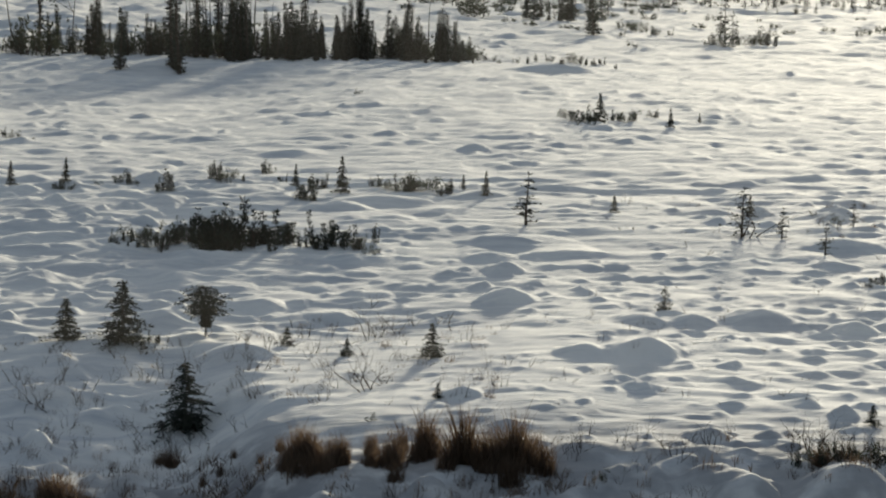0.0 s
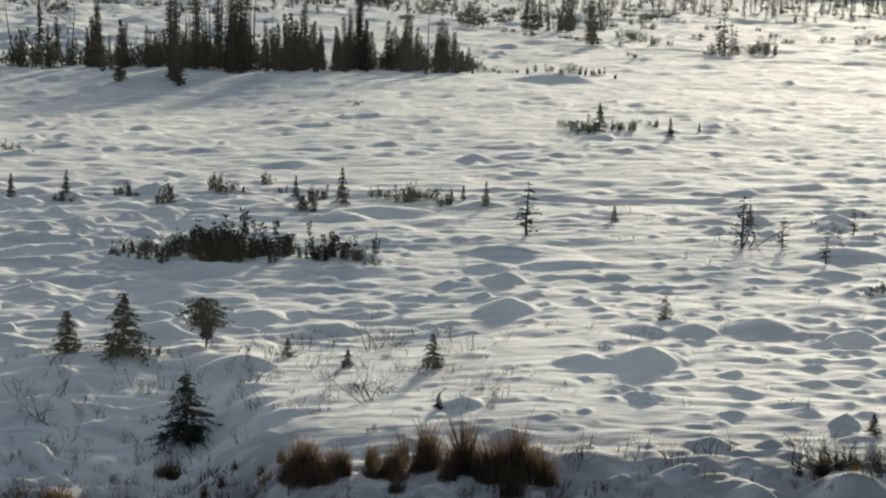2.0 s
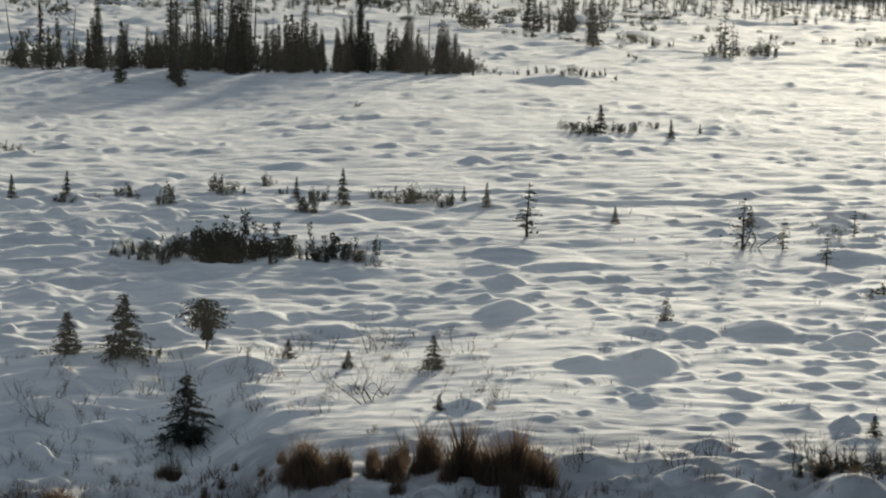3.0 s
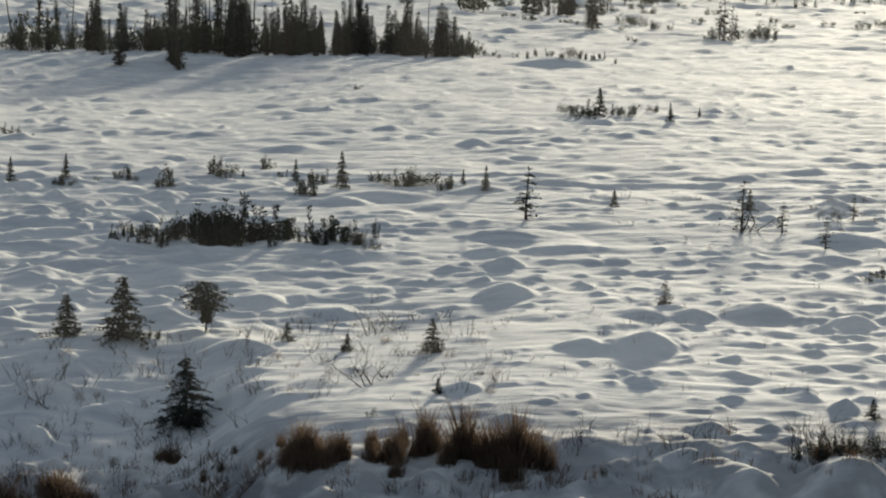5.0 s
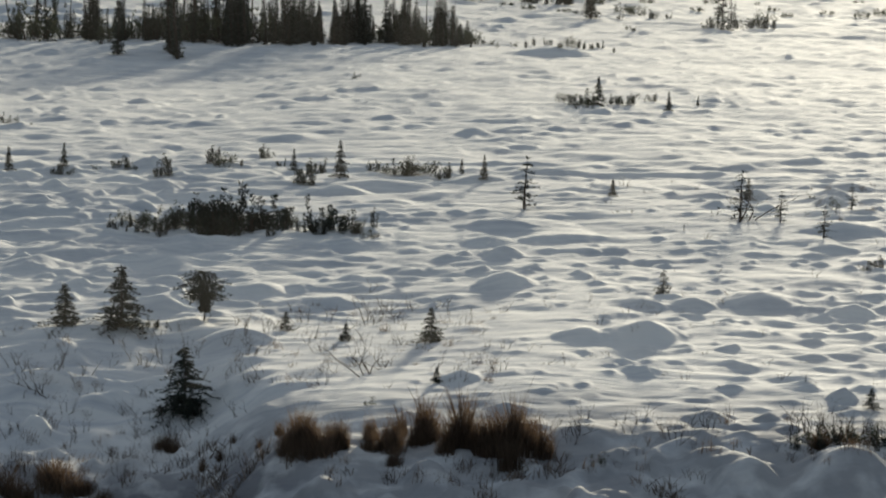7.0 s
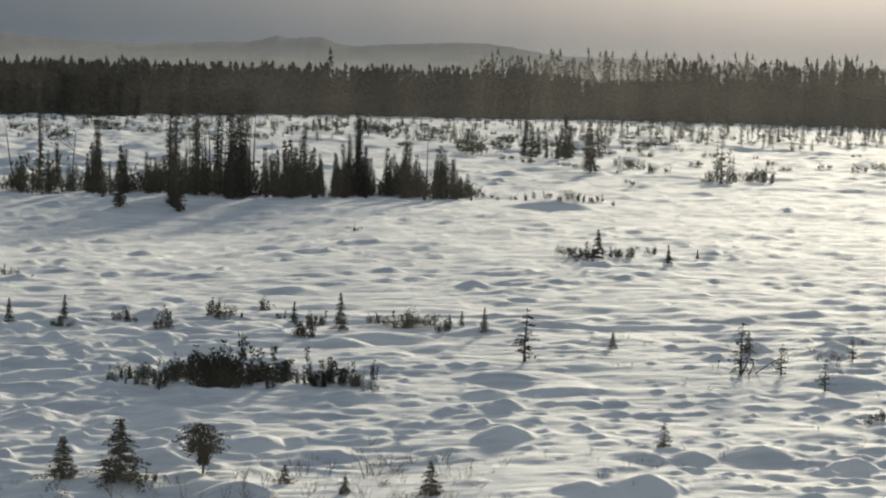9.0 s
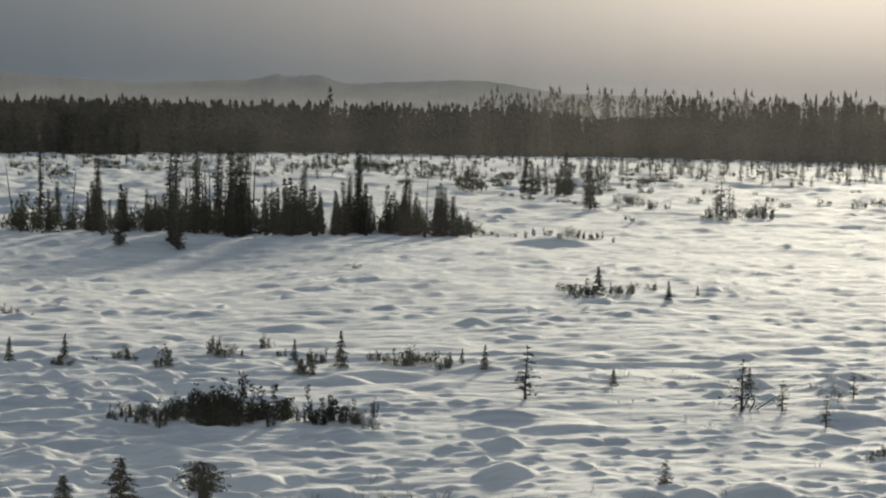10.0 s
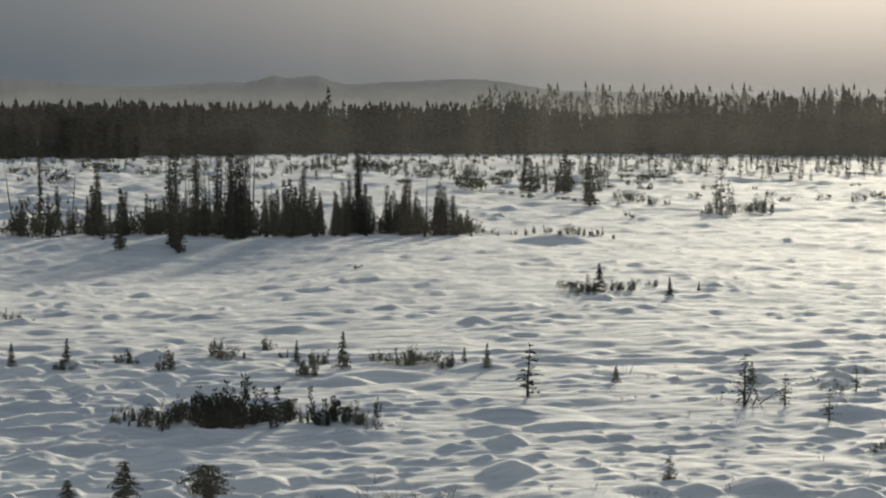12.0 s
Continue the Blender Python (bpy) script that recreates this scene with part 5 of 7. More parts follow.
# bare shrubs
for x, y, tall in ((-0.81, 23.32, 0.49), (-0.92, 27.34, 0.49), (-4.81, 23.94, 0.44), (5.50, 35.88, 0.88), (-0.78, 27.98, 0.31),):
    plant(DEADBUSH[int(x * 7.3 + y * 3.1) % 1], x, y, tall, (x * 77 + y * 31) % 360, wide=1.5)
for x, y, tall in ((-5.23, 24.44, 0.35), (-4.99, 24.18, 0.35), (-4.82, 24.74, 0.57), (-4.45, 24.29, 0.32), (-4.16, 24.20, 0.25), (-3.91, 25.30, 0.34), (-3.33, 25.97, 0.30), (-2.43, 24.38, 0.28), (-2.51, 24.13, 0.24), (-2.49, 25.70, 0.38), (-2.27, 25.66, 0.33), (-1.84, 27.60, 0.24), (-1.54, 26.00, 0.26), (-1.54, 27.20, 0.31), (-1.89, 27.20, 0.19), (-1.39, 22.50, 0.20), (-0.60, 27.09, 0.31), (-0.43, 26.45, 0.26), (-0.62, 25.29, 0.29), (0.03, 23.76, 0.22), (0.30, 22.56, 0.29), (0.54, 25.57, 0.22), (0.72, 23.55, 0.21), (1.68, 28.25, 0.18),):
    plant(BARE[int(x * 7.3 + y * 3.1) % 4], x, y, tall, (x * 77 + y * 31) % 360, group="bare twigs in the snow")
for x, y, tall in ((2.21, 28.17, 0.22), (2.10, 27.86, 0.20), (2.78, 27.36, 0.23), (4.31, 30.57, 0.17), (2.13, 26.12, 0.22), (1.11, 24.21, 0.21), (1.54, 23.74, 0.15), (2.41, 20.17, 0.28), (2.49, 19.86, 0.31), (2.66, 19.83, 0.22), (1.95, 20.28, 0.21), (1.51, 20.32, 0.23), (1.40, 20.30, 0.23), (3.15, 21.04, 0.18), (2.94, 20.67, 0.17), (3.89, 21.13, 0.18), (4.15, 20.88, 0.18), (-3.11, 22.68, 0.26), (-3.01, 22.41, 0.32), (-1.04, 29.45, 0.37), (-0.23, 25.41, 0.25), (-1.00, 23.83, 0.27), (-1.19, 23.39, 0.27), (-2.77, 25.53, 0.36),):
    plant(BARE[int(x * 7.3 + y * 3.1) % 4], x, y, tall, (x * 77 + y * 31) % 360, group="bare twigs in the snow")
growth("bare_twigs", "fine leafless twigs poking out of the drifted snow", "twigs", BARE, TWIG, 18,
       ((-2.7, 0.7, 23.0, 28.2, 0.12, 0.30, 34), (-5.2, -2.5, 22.6, 28.0, 0.14, 0.34, 26), (0.8, 4.6, 22.5, 29.0, 0.08, 0.18, 18), (3.0, 9.0, 33.0, 42.0, 0.12, 0.26, 24)))
growth("verge_brush", "tangled leafless brown brush along the snowy verge", "brush", BARE, TWIG, 19,
       ((3.65, 4.65, 19.85, 20.5, 0.2, 0.42, 24), (1.25, 2.95, 20.0, 20.65, 0.18, 0.36, 12)))
for x, y in ((-0.95, 23.9), (-0.62, 23.7), (-2.3, 24.6), (-0.55, 27.4)):
    plant(DEADBUSH[0], x, y, 0.30, 60 * x, wide=2.0)
# dry grass on the verge
for x, y, tall in ((-1.65, 20.54, 0.23), (-1.42, 20.07, 0.48), (-1.32, 19.84, 0.48), (-1.27, 19.75, 0.38), (-1.32, 19.84, 0.40), (-1.04, 19.67, 0.34), (-0.97, 19.70, 0.43), (-0.94, 19.71, 0.34), (-0.70, 20.02, 0.24), (-0.66, 19.96, 0.36), (-0.44, 19.80, 0.45), (-0.36, 20.08, 0.41), (-0.12, 19.94, 0.62), (-0.09, 19.90, 0.49), (0.25, 19.71, 0.78), (0.25, 19.60, 0.79), (0.37, 19.56, 0.48),):
    plant(SEDGE[int(x * 7.3 + y * 3.1) % 3], 1.02 * x, 1.02 * y, 0.95 * tall, (x * 77 + y * 31) % 360, group="dry grass on the verge", sunk=-0.03, wide=0.8)
for x, y, tall in ((0.50, 19.47, 0.55), (0.63, 19.43, 0.70), (0.77, 19.47, 0.79), (0.77, 19.43, 0.67), (0.90, 19.44, 0.59), (1.06, 19.40, 0.52), (0.73, 19.09, 0.45), (-1.34, 19.89, 0.48),):
    plant(SEDGE[int(x * 7.3 + y * 3.1) % 3], 1.02 * x, 1.02 * y, 0.95 * tall, (x * 77 + y * 31) % 360, group="dry grass on the verge", sunk=-0.03, wide=0.8)
for first, last, row, low, high, count in ((-1.60, -0.98, 20.1, 0.28, 0.44, 8), (-0.72, 0.02, 20.2, 0.25, 0.42, 6), (0.05, 1.02, 20.0, 0.36, 0.62, 8)):
    for k in range(count):
        x = first + (last - first) * (k + tuft.random()) / count
        plant(SEDGE[tuft.randrange(3)], x, row + tuft.uniform(-0.25, 0.2), tuft.uniform(low, high), tuft.uniform(0, 360), group="dry grass on the verge", wide=tuft.uniform(0.8, 1.15))
for x, y, tall in ((-4.38, 20.49, 0.45), (-4.31, 20.49, 0.33), (-4.14, 20.85, 0.40), (-4.05, 20.76, 0.51), (-3.84, 20.65, 0.49), (-3.69, 20.65, 0.28), (-3.50, 20.44, 0.29), (-4.55, 20.50, 0.53),):
    plant(SEDGE[int(x * 7.3 + y * 3.1) % 3], 1.012 * x, 1.012 * y, 0.9 * tall, (x * 77 + y * 31) % 360, group="dry grass below the bank", wide=1.2)
for x, y, tall in ((2.74, 19.53, 0.25), (1.57, 19.42, 0.24), (2.08, 19.44, 0.23), (1.99, 19.11, 0.19), (3.84, 19.84, 0.28), (3.94, 19.90, 0.28), (4.02, 19.58, 0.26), (4.14, 19.59, 0.28), (4.31, 19.88, 0.28), (4.46, 19.91, 0.23),):
    plant(WISP[int(x * 7.3 + y * 3.1) % 2], x, y, tall, (x * 77 + y * 31) % 360, group="dry stalks along the verge")
for x, y, tall in ((3.81, 19.82, 0.27), (3.90, 19.78, 0.29), (3.99, 19.72, 0.24), (4.11, 19.58, 0.22), (4.28, 19.86, 0.27), (4.39, 19.85, 0.24), (4.50, 19.79, 0.21), (3.64, 19.66, 0.20), (1.63, 19.41, 0.14),):
    plant(BUSH[int(x * 7.3 + y * 3.1) % 4], x, y, tall, (x * 77 + y * 31) % 360, group="dark brush along the verge", wide=0.9)
# twigs scattered over the snow
for x, y, tall in ((-2.57, 23.81, 0.32), (-5.36, 25.00, 0.36), (-2.32, 26.79, 0.26), (-2.88, 24.56, 0.17), (-4.98, 23.80, 0.34), (-3.09, 25.15, 0.33), (-2.89, 23.22, 0.25), (-3.55, 23.15, 0.34), (-4.79, 26.65, 0.23), (-3.72, 25.14, 0.33), (-4.80, 24.16, 0.30), (-4.21, 25.15, 0.25), (-3.16, 23.14, 0.32), (-3.17, 25.54, 0.18), (-3.42, 23.22, 0.22), (-2.48, 24.69, 0.26), (-2.23, 22.38, 0.34), (-2.50, 25.64, 0.34), (-3.27, 23.35, 0.16), (-4.40, 23.47, 0.29), (-5.15, 23.99, 0.18), (-3.65, 25.67, 0.25), (-3.81, 25.21, 0.39), (-5.80, 26.31, 0.24),):
    plant(BARE[int(x * 7.3 + y * 3.1) % 4], x, y, tall, (x * 77 + y * 31) % 360, group="bare twigs in the snow", wide=1.2)
for x, y, tall in ((-5.16, 25.59, 0.19), (-2.10, 23.50, 0.35), (-2.90, 24.34, 0.20), (-2.35, 23.93, 0.27), (-4.16, 23.46, 0.21), (-4.21, 25.92, 0.40), (0.05, 24.39, 0.13), (0.21, 23.29, 0.21), (-2.12, 24.75, 0.20), (-1.35, 26.42, 0.15), (0.39, 23.31, 0.18), (-1.36, 22.75, 0.26), (-2.25, 26.55, 0.14), (0.43, 27.26, 0.26), (-1.63, 25.86, 0.28), (-0.51, 25.58, 0.20), (-1.90, 25.76, 0.13), (-1.90, 22.84, 0.17), (-0.90, 26.92, 0.26), (-0.38, 27.99, 0.25), (0.12, 27.96, 0.28), (0.65, 24.58, 0.19), (-0.79, 26.65, 0.10), (-0.17, 24.95, 0.11),):
    plant(BARE[int(x * 7.3 + y * 3.1) % 4], x, y, tall, (x * 77 + y * 31) % 360, group="bare twigs in the snow", wide=1.2)
for x, y, tall in ((-1.38, 24.00, 0.24), (0.54, 25.67, 0.20), (-1.47, 27.64, 0.29), (-2.22, 23.43, 0.24), (-1.94, 27.29, 0.24), (-2.11, 26.26, 0.23), (-0.38, 28.07, 0.27), (-1.91, 24.49, 0.13), (-1.03, 26.96, 0.18), (-1.30, 23.63, 0.21), (0.20, 25.13, 0.19), (-1.40, 23.30, 0.12), (-1.77, 26.21, 0.17), (-1.42, 23.45, 0.12), (-2.07, 27.96, 0.28), (-0.29, 25.83, 0.14), (-0.76, 26.22, 0.23), (-0.14, 25.49, 0.13), (-2.27, 26.99, 0.14), (0.23, 25.98, 0.11), (-0.58, 22.39, 0.15), (0.87, 27.20, 0.28), (0.84, 24.51, 0.26), (-2.30, 23.53, 0.18),):
    plant(BARE[int(x * 7.3 + y * 3.1) % 4], x, y, tall, (x * 77 + y * 31) % 360, group="bare twigs in the snow", wide=1.2)
for x, y, tall in ((-0.46, 25.26, 0.26), (-1.67, 25.54, 0.23), (-0.14, 24.72, 0.27), (-2.25, 27.61, 0.14), (2.76, 28.73, 0.15), (2.50, 25.11, 0.16), (5.88, 30.52, 0.10), (6.11, 28.66, 0.17), (4.24, 22.57, 0.14), (5.76, 26.36, 0.17), (1.49, 27.91, 0.12), (1.82, 22.23, 0.07), (1.90, 24.00, 0.14), (2.99, 27.37, 0.17), (2.71, 23.08, 0.13), (3.70, 30.59, 0.11), (2.19, 27.48, 0.13), (3.24, 22.43, 0.08), (4.27, 25.67, 0.18), (5.74, 29.93, 0.18), (2.32, 29.64, 0.16), (5.09, 22.75, 0.14), (2.60, 26.82, 0.20), (2.89, 22.94, 0.16),):
    plant(BARE[int(x * 7.3 + y * 3.1) % 4], x, y, tall, (x * 77 + y * 31) % 360, group="bare twigs in the snow", wide=1.2)
for x, y, tall in ((5.84, 28.14, 0.08), (1.97, 24.91, 0.08), (3.54, 28.35, 0.21), (2.64, 23.07, 0.11), (1.59, 23.26, 0.15), (1.36, 22.10, 0.10),):
    plant(BARE[int(x * 7.3 + y * 3.1) % 4], x, y, tall, (x * 77 + y * 31) % 360, group="bare twigs in the snow", wide=1.2)
# brush and stalks on the verge
for x, y, tall in ((3.72, 19.21, 0.24), (3.65, 19.70, 0.20), (2.09, 19.73, 0.17), (3.55, 19.59, 0.17), (4.10, 19.13, 0.12), (4.43, 19.40, 0.19), (1.29, 20.65, 0.17), (1.61, 20.82, 0.25), (3.98, 19.02, 0.16), (2.45, 19.82, 0.16), (2.18, 19.90, 0.25), (2.52, 19.23, 0.22), (2.85, 19.53, 0.15), (1.42, 20.05, 0.20), (2.04, 20.22, 0.17), (4.27, 19.11, 0.20),):
    plant(BARE[int(x * 7.3 + y * 3.1) % 4], x, y, tall, (x * 77 + y * 31) % 360, group="brush along the verge", wide=1.1)
for x, y, tall in ((4.24, 20.26, 0.17), (4.42, 19.41, 0.20), (1.62, 20.28, 0.15), (3.81, 19.57, 0.22), (3.45, 19.73, 0.20), (4.36, 19.55, 0.24), (3.94, 20.81, 0.13), (3.93, 20.34, 0.23), (3.65, 19.63, 0.18), (1.86, 19.52, 0.21), (4.35, 19.97, 0.12), (1.34, 19.39, 0.16), (2.64, 19.17, 0.24), (3.94, 19.99, 0.13), (3.61, 19.90, 0.15),):
    plant(BARE[int(x * 7.3 + y * 3.1) % 4], x, y, tall, (x * 77 + y * 31) % 360, group="brush along the verge", wide=1.1)
for x, y, tall in ((1.91, 19.70, 0.16), (2.45, 20.32, 0.13), (1.55, 19.35, 0.19), (2.04, 19.95, 0.11), (3.68, 20.06, 0.15), (2.87, 20.08, 0.15), (1.16, 19.68, 0.14), (4.26, 20.07, 0.21), (-2.76, 21.64, 0.32), (0.42, 19.58, 0.16), (-2.81, 22.71, 0.35), (-3.68, 22.35, 0.17), (0.21, 19.52, 0.27), (-2.40, 20.89, 0.14), (-0.46, 19.42, 0.27), (-3.10, 20.99, 0.19),):
    plant(BARE[int(x * 7.3 + y * 3.1) % 4], x, y, tall, (x * 77 + y * 31) % 360, group="brush along the verge", wide=1.1)
for x, y, tall in ((-1.89, 20.90, 0.27), (-0.41, 19.57, 0.15), (-2.32, 21.00, 0.18), (-3.23, 22.27, 0.14), (-2.36, 20.93, 0.20), (-3.43, 22.21, 0.23), (0.70, 20.09, 0.23), (-1.99, 20.65, 0.15), (-2.89, 22.33, 0.29), (-2.62, 22.38, 0.25), (-1.66, 20.18, 0.26), (-3.17, 22.18, 0.30), (-3.49, 22.76, 0.32), (-1.39, 19.92, 0.20), (0.57, 19.41, 0.21),):
    plant(BARE[int(x * 7.3 + y * 3.1) % 4], x, y, tall, (x * 77 + y * 31) % 360, group="brush along the verge", wide=1.1)
for x, y, tall in ((0.10, 19.70, 0.12), (-1.06, 19.06, 0.25), (0.57, 19.54, 0.28), (0.28, 20.16, 0.13), (-1.73, 20.06, 0.27), (-0.33, 19.87, 0.20), (-3.05, 22.90, 0.28), (-2.54, 21.46, 0.26), (0.24, 19.48, 0.16), (-2.24, 20.87, 0.30), (0.47, 19.92, 0.12), (-2.97, 22.49, 0.35), (-2.80, 21.83, 0.33), (-2.22, 21.49, 0.17), (-2.88, 21.75, 0.32), (0.50, 19.55, 0.26), (-3.17, 21.68, 0.20), (-3.81, 23.07, 0.14), (-4.90, 22.82, 0.20), (-4.59, 21.11, 0.29),):
    plant(BARE[int(x * 7.3 + y * 3.1) % 4], x, y, tall, (x * 77 + y * 31) % 360, group="brush along the verge", wide=1.1)
for x, y, tall in ((-3.63, 21.94, 0.12), (-3.33, 21.24, 0.19), (-3.24, 21.62, 0.15), (-3.63, 22.14, 0.27), (-3.25, 23.27, 0.29), (-4.62, 23.31, 0.24), (-4.47, 22.94, 0.28), (-4.64, 21.17, 0.31), (-3.44, 22.88, 0.19), (-4.75, 23.39, 0.25), (-3.43, 21.25, 0.28), (-3.79, 22.65, 0.14), (-3.76, 23.52, 0.29), (-3.88, 21.59, 0.17), (-4.60, 21.25, 0.17), (-3.41, 22.96, 0.17), (-3.26, 23.21, 0.23), (-4.57, 21.20, 0.23), (-3.23, 23.31, 0.20), (-3.70, 21.83, 0.22), (-3.43, 22.42, 0.16), (-3.11, 21.22, 0.23), (-3.52, 22.85, 0.23), (-3.95, 21.34, 0.14),):
    plant(BARE[int(x * 7.3 + y * 3.1) % 4], x, y, tall, (x * 77 + y * 31) % 360, group="brush along the verge", wide=1.1)
for x, y, tall in ((-3.67, 22.27, 0.23), (-4.98, 22.74, 0.26), (-4.17, 21.87, 0.20), (-4.20, 22.62, 0.23), (-5.08, 22.72, 0.25), (-3.54, 23.01, 0.23), (-3.48, 22.34, 0.15), (-4.15, 22.46, 0.14), (-4.53, 22.64, 0.20), (-5.06, 23.35, 0.27), (-2.98, 21.33, 0.28), (-4.88, 22.78, 0.23), (-4.64, 21.02, 0.21), (-4.48, 23.04, 0.27), (-3.30, 23.35, 0.20), (-4.64, 21.02, 0.29), (-4.74, 21.71, 0.22), (-4.23, 21.26, 0.18), (-4.20, 22.56, 0.31), (-3.74, 23.61, 0.19), (-4.30, 21.22, 0.24), (-4.01, 21.17, 0.18),):
    plant(BARE[int(x * 7.3 + y * 3.1) % 4], x, y, tall, (x * 77 + y * 31) % 360, group="brush along the verge", wide=1.1)
for x, y, tall in ((4.17, 18.98, 0.20), (3.76, 20.83, 0.17), (3.76, 19.64, 0.18), (3.08, 20.68, 0.23), (1.14, 19.60, 0.18), (3.07, 19.87, 0.17), (4.05, 19.05, 0.18), (1.36, 19.76, 0.13), (3.58, 19.53, 0.15),):
    plant(WISP[int(x * 7.3 + y * 3.1) % 2], x, y, tall, (x * 77 + y * 31) % 360, group="dry stalks along the verge")
for x, y, tall in ((2.19, 20.05, 0.11), (4.13, 20.09, 0.11), (3.82, 18.90, 0.12), (4.10, 20.40, 0.10), (4.33, 19.65, 0.16), (2.34, 20.17, 0.13), (4.56, 20.11, 0.11), (-1.91, 20.34, 0.24), (0.17, 19.10, 0.21), (-3.46, 21.95, 0.24), (-3.34, 21.29, 0.19), (-0.16, 19.19, 0.21), (-0.92, 19.74, 0.16), (0.44, 19.39, 0.17), (0.58, 19.41, 0.23),):
    plant(WISP[int(x * 7.3 + y * 3.1) % 2], x, y, tall, (x * 77 + y * 31) % 360, group="dry stalks along the verge")
for x, y, tall in ((0.33, 19.58, 0.21), (-0.29, 19.41, 0.14), (0.30, 19.56, 0.24), (0.04, 19.11, 0.18), (-1.98, 20.67, 0.21), (-1.56, 20.04, 0.21), (-0.37, 20.00, 0.18), (-2.31, 21.28, 0.19), (-1.77, 20.50, 0.28), (-1.09, 19.78, 0.13), (-3.32, 21.01, 0.28), (-0.45, 19.95, 0.16), (-2.80, 21.77, 0.26), (-2.42, 20.82, 0.27), (-1.20, 20.00, 0.25), (-0.47, 19.42, 0.23), (-2.15, 21.09, 0.23), (-1.05, 19.50, 0.18), (-2.59, 21.82, 0.26), (-3.21, 22.36, 0.25), (-1.49, 19.93, 0.22),):
    plant(WISP[int(x * 7.3 + y * 3.1) % 2], x, y, tall, (x * 77 + y * 31) % 360, group="dry stalks along the verge")
for x, y, tall in ((-1.84, 20.50, 0.17), (-0.44, 19.74, 0.12), (-3.34, 21.61, 0.13), (-3.10, 22.32, 0.14), (-2.97, 21.48, 0.18), (-1.00, 19.10, 0.20), (-3.91, 22.48, 0.19), (-4.39, 21.64, 0.23), (-3.57, 21.71, 0.14), (-4.44, 21.25, 0.16), (-3.69, 22.27, 0.19), (-3.88, 21.86, 0.25), (-4.76, 22.62, 0.17), (-4.65, 22.50, 0.16), (-4.30, 21.08, 0.24), (-4.67, 22.55, 0.15), (-3.69, 22.80, 0.17), (-4.51, 21.20, 0.26), (-4.15, 21.46, 0.21), (-4.68, 22.51, 0.13), (-3.94, 21.89, 0.23), (-3.65, 21.31, 0.20), (-3.87, 21.38, 0.18), (-4.25, 22.33, 0.19),):
    plant(WISP[int(x * 7.3 + y * 3.1) % 2], x, y, tall, (x * 77 + y * 31) % 360, group="dry stalks along the verge")
for x, y, tall in ((-4.54, 21.14, 0.25), (-4.20, 21.59, 0.16),):
    plant(WISP[int(x * 7.3 + y * 3.1) % 2], x, y, tall, (x * 77 + y * 31) % 360, group="dry stalks along the verge")
for x, y, tall in ((-3.17, 22.49, 0.29), (-3.08, 22.45, 0.33), (-3.00, 22.43, 0.30), (-0.41, 19.77, 0.28), (3.86, 19.77, 0.28), (3.94, 19.73, 0.28),):
    plant(SEDGE[int(x * 7.3 + y * 3.1) % 3], x, y, tall, (x * 77 + y * 31) % 360, group="dry stalks along the verge", wide=0.9)
for x, y, tall in ((-2.54, 21.19, 0.25), (-1.90, 20.99, 0.18), (-2.23, 21.46, 0.17), (-2.36, 21.27, 0.18),):
    plant(SEDGE[int(x * 7.3 + y * 3.1) % 3], x, y, tall, (x * 77 + y * 31) % 360, group="dry stalks along the verge", wide=0.8)
# scattered far trees
for x, y, tall in ((49.00, 252.37, 2.04), (-11.55, 207.51, 0.47), (38.82, 238.48, 1.50), (-3.23, 285.33, 1.29), (55.36, 260.87, 2.11), (57.01, 303.43, 1.40), (17.43, 195.12, 0.89), (-40.06, 246.11, 0.85), (-0.22, 198.62, 0.67), (-30.92, 251.50, 1.15), (45.02, 233.92, 0.54), (47.08, 250.16, 1.15), (-3.48, 300.27, 1.36), (35.51, 300.65, 1.03), (-19.25, 309.65, 0.70), (42.71, 210.43, 0.73), (35.66, 341.18, 2.13), (3.38, 221.44, 0.50), (-16.01, 287.61, 2.28), (-8.32, 258.31, 2.05), (47.59, 269.43, 0.93), (43.84, 326.65, 1.12), (32.71, 198.48, 0.46), (14.82, 282.03, 0.96),):
    plant(FAR[int(x * 7.3 + y * 3.1) % 3], x, y, tall, (x * 77 + y * 31) % 360, group="scattered far spruces", wide=min(3.0, 1.3 * (4 / tall) ** 0.6))
for x, y, tall in ((2.54, 236.46, 0.53), (17.84, 284.31, 0.97), (-18.15, 246.10, 0.84), (15.69, 310.17, 0.70), (-53.59, 282.21, 0.97), (-1.80, 265.55, 0.90), (44.49, 233.56, 0.54), (-18.01, 226.76, 0.77), (-12.47, 229.75, 0.52), (-29.37, 305.68, 1.04), (35.91, 201.35, 1.27), (19.41, 341.82, 0.77), (-0.06, 213.26, 0.72), (4.67, 220.35, 0.75), (24.24, 223.92, 0.76), (13.28, 237.40, 0.54), (34.50, 198.42, 1.25), (-16.23, 247.52, 1.12), (-22.81, 198.28, 0.45), (3.19, 221.39, 1.75), (17.84, 199.06, 0.68), (29.73, 271.86, 2.17), (30.69, 256.77, 1.17), (22.53, 268.50, 1.22),):
    plant(FAR[int(x * 7.3 + y * 3.1) % 3], x, y, tall, (x * 77 + y * 31) % 360, group="scattered far spruces", wide=min(3.0, 1.3 * (4 / tall) ** 0.6))
